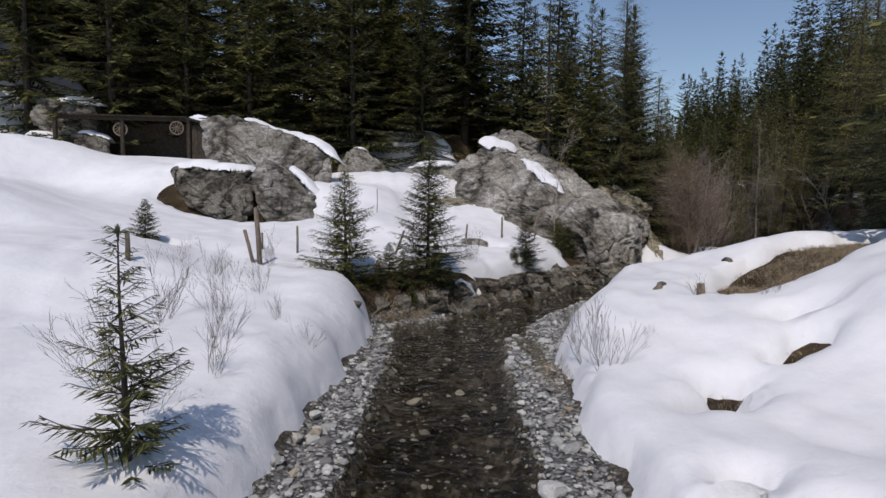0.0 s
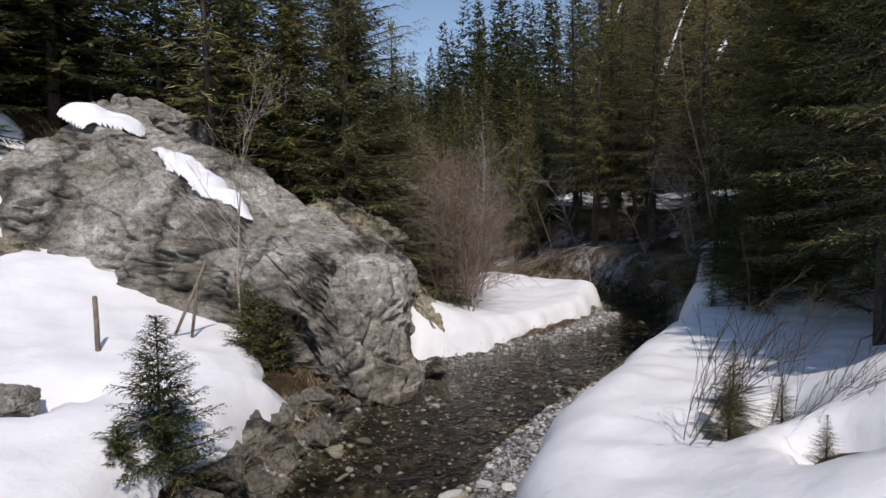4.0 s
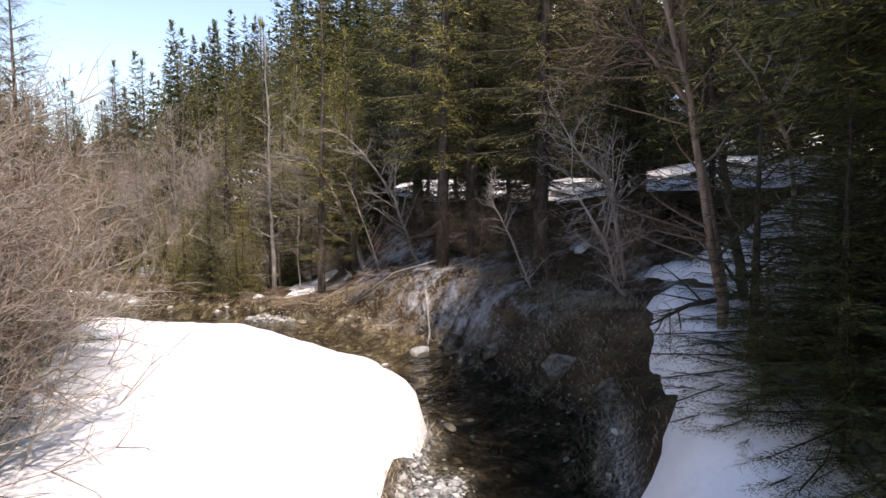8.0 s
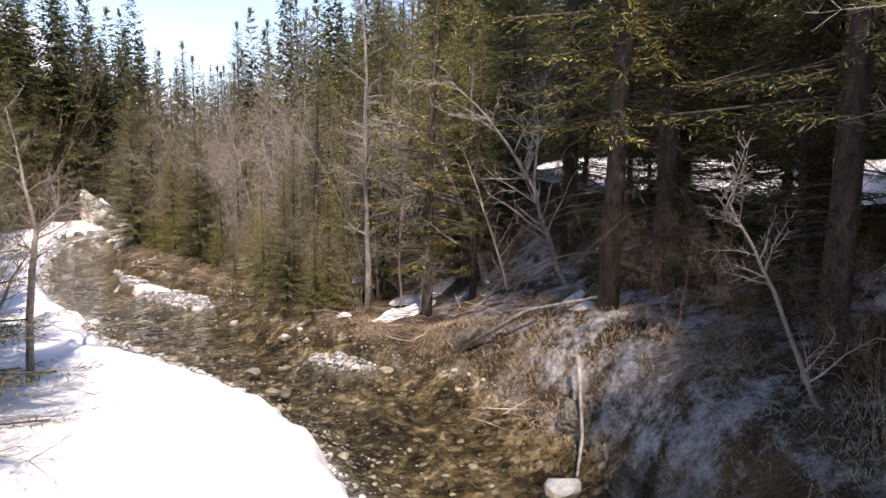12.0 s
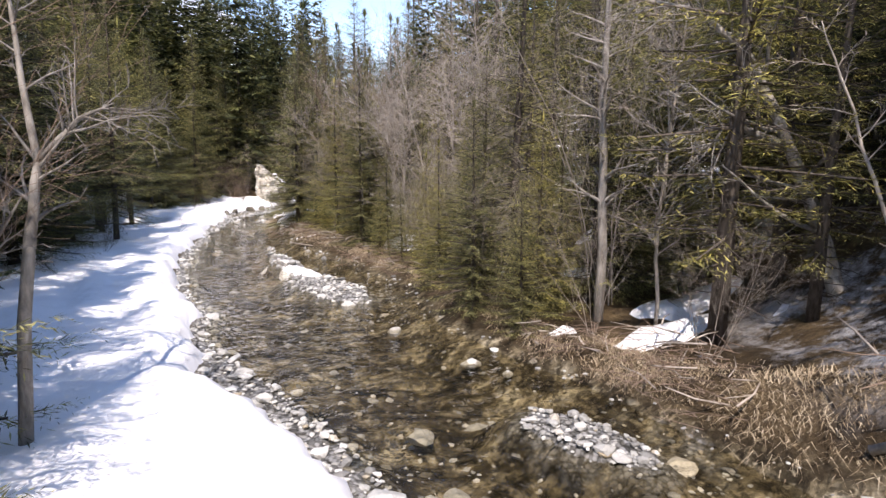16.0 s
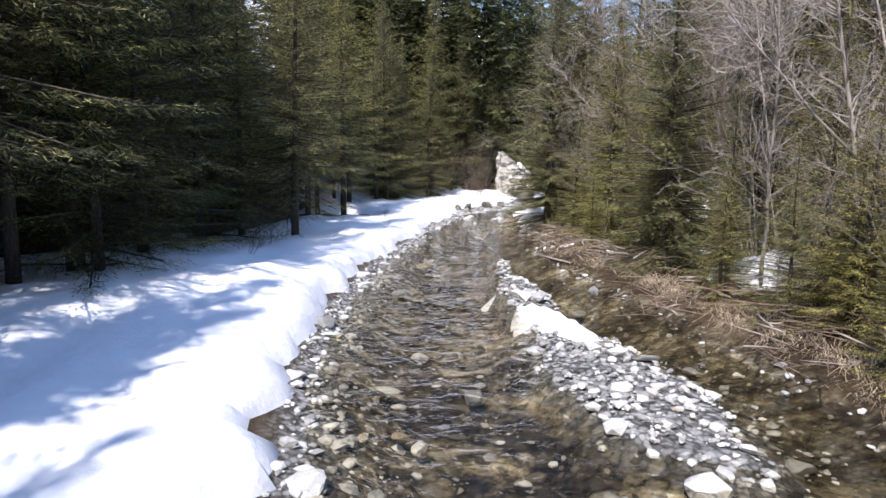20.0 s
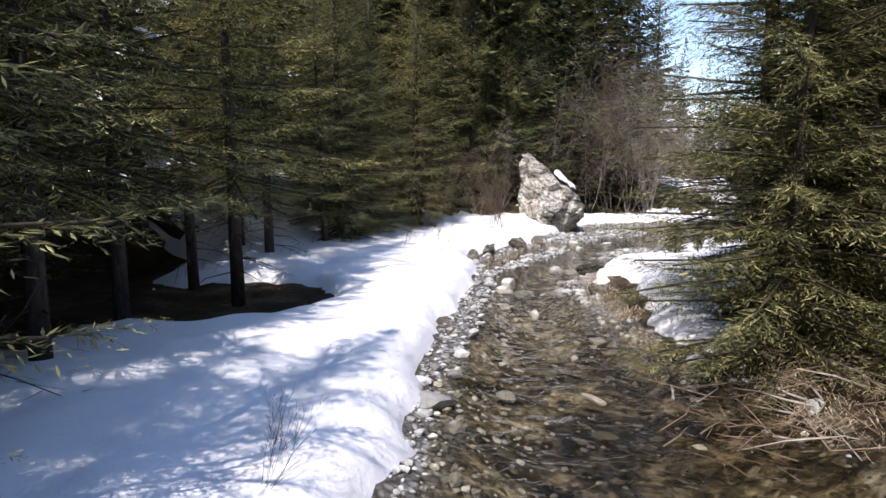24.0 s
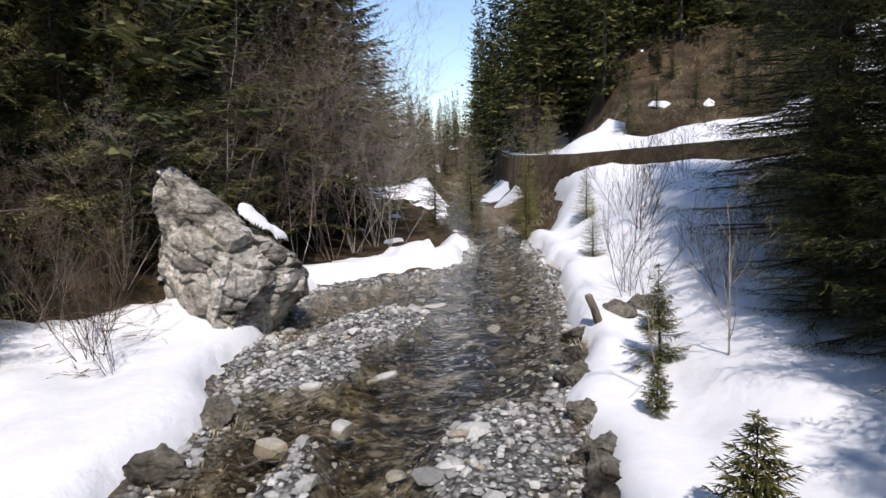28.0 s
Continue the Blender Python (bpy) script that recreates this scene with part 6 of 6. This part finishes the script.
for x, y, s in ((19.1, 26.2, 0.3), (19.5, 27.4, 0.35), (19.8, 29.2, 0.3), (20.1, 30.6, 0.35), (20.7, 32.2, 0.3), (15.7, 61.4, 0.26), (14.9, 60.9, 0.22), (15.3, 61.2, 0.2), (16.1, 62.4, 0.22), (16.6, 63.3, 0.24), (17.4, 64.7, 0.24), (17.9, 65.4, 0.22), (16.3, 62.7, 0.24), (17.0, 64.1, 0.3), (15.9, 62.2, 0.2), (13.1, 63.9, 0.26), (13.5, 64.9, 0.24), (12.5, 62.8, 0.22),
                (12.2, 61.9, 0.2), (14.55, 60.5, 0.24), (14.45, 58.4, 0.2), (8.3, 23.7, 0.3), (7.6, 23.8, 0.35)):
    bank_rock(x, y, max(height_at(x, y, False), 0) + 0.06, s, "brownish rock at the foot of the bank", "rocks at the water's edge", seed)
    seed += 1

# ---------------------------------------------------------------- dry grass, brush and dead wood


def grass(label, tufts, seed):
    """Dry grass: tufts of x, y, radius, blade length and count."""
    r = random.Random(seed)
    v, f, n = [], [], 0
    for x, y, rad, ln, count in tufts:
        for _ in range(count):
            a, k = r.uniform(0, 6.28), rad * math.sqrt(r.random())
            px, py = x + math.cos(a) * k, y + math.sin(a) * k
            z = height_at(px, py, False) - 0.02
            b = a + r.uniform(-1.2, 1.2)
            bend = r.uniform(0.75, 1.7)
            l1 = ln * r.uniform(0.5, 1.2)
            p0 = Vector((px, py, z))
            p1 = p0 + Vector((math.cos(b) * bend * 0.42, math.sin(b) * bend * 0.42, 0.45)) * l1
            p2 = p0 + Vector((math.cos(b) * bend, math.sin(b) * bend, 0.55 - 0.42 * bend)) * l1
            w = Vector((-math.sin(b), math.cos(b), 0)) * r.uniform(0.0015, 0.0042)
            v += [p0 - w, p0 + w, p1 + w * 0.8, p1 - w * 0.8, p2]
            f += [(n, n + 1, n + 2, n + 3), (n + 3, n + 2, n + 4)]
            n += 5
    ob = new("dry_grass", mesh_of("dry_grass", [tuple(p) for p in v], f, [GRASS]))
    return tagged(ob, label, "grass", kind="stuff")


def along(points, step, wide, rad, ln, count, seed):
    r = random.Random(seed)
    out = []
    for (ax, ay), (bx, by) in zip(points, points[1:]):
        d = math.hypot(bx - ax, by - ay)
        for i in range(max(1, int(d / step))):
            k = (i + r.random()) / max(1, int(d / step))
            out.append((ax + (bx - ax) * k + r.uniform(-wide, wide), ay + (by - ay) * k + r.uniform(-wide, wide), rad * r.uniform(0.6, 1.3), ln * r.uniform(0.7, 1.3), count))
    return out


grass("yellow-brown dry grass on the thawed bank", along([(5.4, 11.4), (6.8, 12.0), (8.4, 12.9), (9.6, 13.1), (10.8, 13.0)], 0.04, 0.9, 0.3, 0.2, 90, 1), 1)
grass("tufts of straw-coloured grass along the stone edging", along([(-1.0, 14.4), (0.4, 15.9), (1.6, 17.6), (3.0, 19.6), (5.0, 22.2), (7.0, 24.2)], 0.3, 0.25, 0.2, 0.32, 90, 2) + [(-1.3, 13.9, 0.25, 0.4, 260), (-0.7, 14.2, 0.2, 0.4, 200), (-1.0, 14.3, 0.3, 0.3, 160), (0.6, 16.2, 0.25, 0.35, 160)], 2)
grass("matted dry grass along the snow tongue", along([(9.0, 24.5), (11.4, 25.0), (13.4, 25.5), (15.4, 26.5), (16.8, 27.7)], 0.25, 0.15, 0.22, 0.2, 45, 3), 3)
grass("dry grass hanging from the right bank's edge", [(1.95, 9.6, 0.3, 0.4, 160), (1.85, 8.9, 0.2, 0.3, 80), (2.62, 4.95, 0.14, 0.2, 60), (3.75, 7.6, 0.22, 0.16, 80), (1.75, 5.0, 0.2, 0.25, 60), (5.6, 9.1, 0.2, 0.15, 40), (3.41, 7.06, 0.2, 0.14, 70), (2.34, 4.39, 0.2, 0.14, 70), (5.11, 8.31, 0.2, 0.14, 70), (2.88, 4.17, 0.2, 0.14, 70)], 4)
grass("pale dry grass on the undercut sunny bank", along([(20.9, 31.9), (21.0, 34.6), (20.7, 36.2), (20.2, 38.0), (19.6, 39.4)], 0.07, 0.45, 0.34, 0.15, 70, 5) + along([(19.6, 39.4), (19.1, 41), (18.75, 43.6), (18.4, 45.2), (17.7, 47.2), (16.9, 49.6)], 0.12, 0.2, 0.22, 0.16, 60, 45) + along([(17.0, 49.0), (16.5, 51.0), (16.3, 53.0), (16.0, 55.0), (15.5, 56.5)], 0.07, 0.5, 0.3, 0.13, 60, 35) + along([(14.75, 49.8), (15.1, 47.6), (15.45, 45.6)], 0.14, 0.22, 0.22, 0.12, 60, 15), 5)
grass("dark dead grass on the shaded slope", along([(19.3, 25.6), (20.0, 27.6), (20.6, 29.6), (21.4, 31.4), (21.6, 34)], 0.16, 0.8, 0.4, 0.18, 60, 6) + along([(17.2, 24.8), (18.6, 25.8), (19.6, 26.8), (20.1, 28.6)], 0.12, 0.3, 0.25, 0.2, 50, 26) + along([(20.4, 27.0), (21.2, 29.4), (21.8, 32.0), (22.2, 35.0)], 0.1, 0.7, 0.3, 0.24, 60, 27), 6)
grass("brown grass on the gravel bank beside the snow", along([(14.85, 55.6), (14.62, 57.0), (14.5, 58.6), (14.55, 59.8)], 0.1, 0.1, 0.16, 0.16, 50, 7), 7)
grass("brown grass tufts on the gravel bar", along([(14.2, 66.8), (15.4, 69.2), (16.6, 70.2), (18.6, 70.8)], 0.3, 0.4, 0.3, 0.2, 60, 8) + along([(16.2, 62.4), (17.2, 64.0), (18.4, 65.8), (20.6, 69.6), (23.2, 75)], 0.35, 0.15, 0.22, 0.25, 40, 9) + along([(12.4, 61.8), (13.1, 63.4), (13.8, 65.2)], 0.35, 0.1, 0.2, 0.18, 40, 10), 8)
grass("dry grass and brush on the hillside above the road", [(x, y, 0.7, 0.5, 110) for x, y in scatter(80, (28.8, 38, 70, 92), lambda x, y: gorge(x, y) > 4.5, 0.8, 73)] + [(x, y, 0.5, 0.35, 90) for x, y in scatter(40, (23.6, 27, 74, 86), lambda x, y: blob(x, y, 24.6, 79.6, 1.5, 6, -18) < 0, 0.4, 74)], 12)
grass("yellow grass at the huge boulder's foot", [(8.6, 25.2, 0.4, 0.3, 120), (7.4, 26.2, 0.6, 0.3, 160), (8.9, 26.0, 0.4, 0.3, 120), (4.6, 23.2, 0.4, 0.3, 80)], 11)


def brush_pile(x, y, wide, tall, count, label, seed, group="", bark=None):
    """Dead sticks heaped on one another."""
    r = random.Random(seed)
    ob = new("brush_pile")
    z0 = height_at(x, y, False)
    ob.matrix_world = pose(x, y, z0)
    rest = Shape()
    for n in range(count):
        a = r.uniform(0, 3.14)
        ln = wide * r.uniform(0.15, 0.6)
        c = Vector((r.uniform(-1, 1) * wide * 0.6, r.uniform(-1, 1) * wide * 0.6, r.uniform(0.0, tall)))
        way = Vector((math.cos(a), math.sin(a), r.uniform(-0.3, 0.3)))
        pts = [c - way * ln * 0.5, c + Vector((r.uniform(-0.1, 0.1), r.uniform(-0.1, 0.1), r.uniform(-0.03, 0.06))) * ln, c + way * ln * 0.5]
        rad = r.uniform(0.003, 0.007)
        if n < 14:
            s = Shape()
            s.tube(pts, [rad * 1.8, rad * 1.5, rad * 0.8], 5)
            child("stick", s.mesh("stick", bark or GREY_TWIG), ob)
        else:
            rest.tube(pts, [rad, rad * 0.8, rad * 0.3], 3, False)
    tagged(child("twig_litter", rest.mesh("twig_litter", bark or TWIG_BARK), ob), kind="stuff")
    return tagged(ob, label, "dead wood", group)


n = 0
for x, y, w, t in ((20.5, 32.9, 1.2, 0.35), (20.2, 36.9, 1.1, 0.3), (19.6, 38.9, 0.9, 0.3), (20.4, 37.8, 1.2, 0.35), (18.4, 44.6, 1.1, 0.4), (17.6, 46.4, 1.2, 0.45), (16.5, 50.4, 0.9, 0.3), (16.2, 51.6, 0.8, 0.25), (15.2, 53.9, 1.1, 0.35), (17.1, 48.6, 1.0, 0.4),
                   (21.0, 30.6, 1.0, 0.3), (1.2, 17.2, 0.8, 0.25), (12.3, 67.6, 1.2, 0.4), (19.0, 41.4, 1.0, 0.35), (21.3, 35.0, 1.2, 0.4), (16.3, 53.0, 0.9, 0.2), (16.0, 54.6, 0.9, 0.2), (12.2, 66.4, 0.7, 0.3)):
    brush_pile(x, y, w, t, 90, "heap of grey dead branches washed up on the bank", 400 + n, "heaps of dead branches")
    n += 1


def log(points, r0, r1, label, bark=None):
    s = Shape()
    pts = [Vector((x, y, height_at(x, y) + z)) for x, y, z in points]
    k = len(pts) - 1
    s.tube(pts, [r0 + (r1 - r0) * i / k for i in range(k + 1)], 8)
    return tagged(new("log", s.mesh("log", bark or PALE_BARK)), label, "log")


log([(15.6, 51.4, 0.02), (16.0, 50.4, 0.06), (16.3, 49.9, 0.05)], 0.02, 0.014, "grey driftwood pole at the water's edge", GREY_TWIG)
log([(20.9, 32.4, 0.5), (20.5, 31.8, 0.2), (20.0, 31.3, 0.1)], 0.03, 0.015, "grey fallen branch on the bank")
log([(0.25, 19.5, 0.0), (0.75, 19.9, 0.06)], 0.022, 0.018, "grey slanting broken rail in the snow", WOOD)
log([(20.6, 35.2, 0.1), (21.2, 34.0, 0.4), (21.9, 33.0, 0.2)], 0.04, 0.02, "dead branch lying on the dark slope")


def stump(x, y, h, r, label, tilt=(0, 0)):
    s = Shape()
    pts = [(0, 0, -0.2), (0.01, 0, h * 0.5), (0.0, 0.01, h)]
    s.tube(pts, [r * 1.25, r, r * 0.95], 10)
    ob = new("stump")
    ob.matrix_world = pose(x, y, height_at(x, y), tilt[0], tilt[1], 0)
    child("trunk", s.mesh("trunk", WOOD), ob)
    top = Shape()
    top.tube([(0.0, 0.01, h - 0.005), (0.0, 0.01, h + 0.012)], [r * 0.9, r * 0.85], 10)
    child("cut_face", top.mesh("cut_face", PALE_BARK), ob, "pale sawn top")
    return tagged(ob, label, "stump")


stump(4.69, 10.88, 0.2, 0.07, "sawn grey stump beside the dry grass")
stump(3.99, 11.14, 0.1, 0.06, "short broken stump in the snow", (20, 30))
stump(18.08, 65.18, 0.38, 0.05, "leaning broken stump on the snowy bank", (0, -22))
stump(5.02, 11.81, 0.08, 0.07, "brown stump end poking out of the snow", (30, 0))
for n, (x, y, s, lab) in enumerate(((-1.71, 11.85, 0.13, "dark stone showing through the snow edge"), (4.22, 11.5, 0.11, "brown stone on the snow"), (6.3, 13.3, 0.12, "brown stone in a melted hollow of the snow"), (3.95, 15.5, 0.18, "dark stone under the snow's edge"), (18.6, 65.4, 0.3, "dark earth clod under the snow lip"), (19.0, 65.5, 0.28, "brown earth clod under the snow lip"))):
    bank_rock(x, y, height_at(x, y), s, lab, "", 500 + n)

# ---------------------------------------------------------------- fence posts, shed and wheels


def post(x, y, h, r, label, tilt=(0, 0), bark=None):
    s = Shape()
    s.tube([(0, 0, -0.3), (0.005, 0.004, h * 0.5), (0, 0, h - 0.02), (0, 0, h)], [r * 1.05, r, r * 0.96, r * 0.6], 8)
    ob = new("fence_post", s.mesh("fence_post", bark or WOOD))
    ob.matrix_world = pose(x, y, height_at(x, y), tilt[0], tilt[1], 0)
    return tagged(ob, label, "post", "old fence posts")


post(2.17, 22.55, 0.78, 0.035, "dark rusty-brown fence post in the snow")
post(0.75, 21.35, 0.88, 0.032, "grey leaning fence post in the snow", (0, 5))
post(-1.33, 16.5, 0.72, 0.03, "thin fence post leaning over the snow", (0, 20))
post(-3.9, 16.0, 0.72, 0.03, "thin upright fence post in the snow")
post(-4.9, 16.2, 0.45, 0.03, "short fence post in the snow")
post(-4.35, 14.2, 1.35, 0.06, "thick weathered old fence post", (-4, -5))
post(-4.55, 14.3, 0.8, 0.045, "broken dark post leaning on the old post", (0, -14))
post(-5.8, 11.0, 0.5, 0.045, "short brown post with a metal hook")
post(-2.35, 21.1, 0.85, 0.012, "thin pale blue marker rod in the snow")
post(3.25, 23.3, 1.3, 0.025, "slanting stake before the boulder", (0, 24))
post(3.5, 23.3, 1.0, 0.025, "second stake before the boulder", (0, 8))


def cart_wheel(x, y, z, r, label):
    ob = new("cart_wheel")
    ob.matrix_world = pose(x, y, z, 90, 0, 12)
    rim = Shape()
    ring = [(math.cos(a) * r, math.sin(a) * r, 0) for a in (6.2832 * i / 24 for i in range(25))]
    rim.tube(ring, [0.035] * 25, 6, False)
    child("rim", rim.mesh("rim", WOOD), ob)
    hub = Shape()
    hub.tube([(0, 0, -0.09), (0, 0, 0), (0, 0, 0.09)], [0.06, 0.085, 0.06], 10)
    child("hub", hub.mesh("hub", WOOD), ob)
    spoke = Shape()
    spoke.tube([(0.05, 0, 0), (r, 0, 0)], [0.022, 0.018], 6)
    me = spoke.mesh("spoke", WOOD)
    for i in range(10):
        child("spoke", me, ob, at=pose(0, 0, 0, 0, 0, 36 * i))
    return tagged(ob, label, "wheel", "old cart wheels")


def plank_mesh(name, sx, sy, sz, material, seed=0):
    """A sawn board with slightly worn edges."""
    bm = bmesh.new()
    bmesh.ops.create_cube(bm, size=1.0)
    for v in bm.verts:
        v.co = Vector((v.co.x * sx, v.co.y * sy, v.co.z * sz))
    bmesh.ops.bevel(bm, geom=bm.edges[:], offset=min(sx, sy, sz) * 0.15, segments=1, affect="EDGES")
    me = bpy.data.meshes.new(name)
    bm.to_mesh(me)
    bm.free()
    me.materials.append(material)
    return me


shed = new("shed")
shed.matrix_world = pose(-12.4, 29.4, 4.22, 0, 0, 4)
for x in (-6.2, -3.1, 0.0, 2.6):
    child("corner_post", plank_mesh("corner_post", 0.17, 0.17, 2.5, DARK_WOOD), shed, at=pose(x, 0, 1.15))
for i in range(6):
    child("plank", plank_mesh("plank", 0.27, 0.04, 1.75, DARK_WOOD), shed, at=pose(0.28 + i * 0.285, 0.02, 1.2))
for i in range(30):
    child("roof_board", plank_mesh("roof_board", 0.29, 2.8, 0.05, DARK_WOOD), shed, at=pose(-6.5 + i * 0.3, 1.1, 2.52 - max(0, i - 21) * 0.09, 3, -3 if i < 22 else 16, 0))
child("beam", plank_mesh("beam", 9.0, 0.16, 0.2, DARK_WOOD), shed, at=pose(-1.9, 0, 2.36))
child("back_wall", plank_mesh("back_wall", 9.2, 0.12, 2.5, DARK_WOOD), shed, at=pose(-1.9, 2.3, 1.15))
tagged(shed, "dark open wooden shed with plank wall under the rocks", "shed")
roof_snow = rock_mesh("roof_snow", [(0.2, 0, 0), (3.2, 0, -0.75), (3.2, 2.4, -0.7), (0.2, 2.4, 0), (0.5, 0.2, 0.2), (3.0, 0.2, -0.5), (3.0, 2.2, -0.45), (0.5, 2.2, 0.22)], SNOW, 4, 0.02, 7)
ob = new("roof_snow", roof_snow)
ob.matrix_world = pose(-12.6, 29.2, 6.68, 0, 0, 4)
tagged(ob, "thick snow sliding off the shed roof", "snow")
cart_wheel(-12.9, 29.2, 6.15, 0.3, "old wooden cart wheel hung on the shed post")
cart_wheel(-15.6, 29.2, 6.05, 0.3, "old wooden cart wheel leaning by the shed")

# ---------------------------------------------------------------- road above the stream
road = Shape()
line = [(27, 10), (25.5, 22), (25.4, 30), (25.8, 38), (27, 48), (27.6, 58), (27.6, 66), (27.0, 71), (26.4, 76), (28.0, 82), (31.4, 90), (38.5, 106)]
pts = []
for (ax, ay), (bx, by) in zip(line, line[1:]):
    for i in range(8):
        pts.append((ax + (bx - ax) * i / 8, ay + (by - ay) * i / 8))
vs, fs = [], []
for i, (x, y) in enumerate(pts):
    z = float(land(np.array([x]), np.array([y]))[0]) + 0.06
    if y > 62:
        z = float(np.interp(y, [62, 66, 71, 76, 82, 90, 106], [2.9, 2.8, 2.65, 2.5, 2.55, 2.7, 3.5]))
    for k, off in enumerate((-1.45, -1.15, 1.3, 1.9)):
        edge_z = min(z - 0.15, height_at(x + off, y - off * 0.1) - 0.06) if k in (0, 3) else z - 0.03
        vs.append((x + off, y - off * 0.1, edge_z))
    if i:
        for k in range(3):
            a = (i - 1) * 4 + k
            fs.append((a, a + 1, a + 5, a + 4))
sides = [1 if n % 3 == 0 else 0 for n in range(len(fs))]
tagged(new("road", mesh_of("road", vs, fs, [SNOW, EARTH], pick=sides)), "snow-covered forest road above the stream", kind="structure")
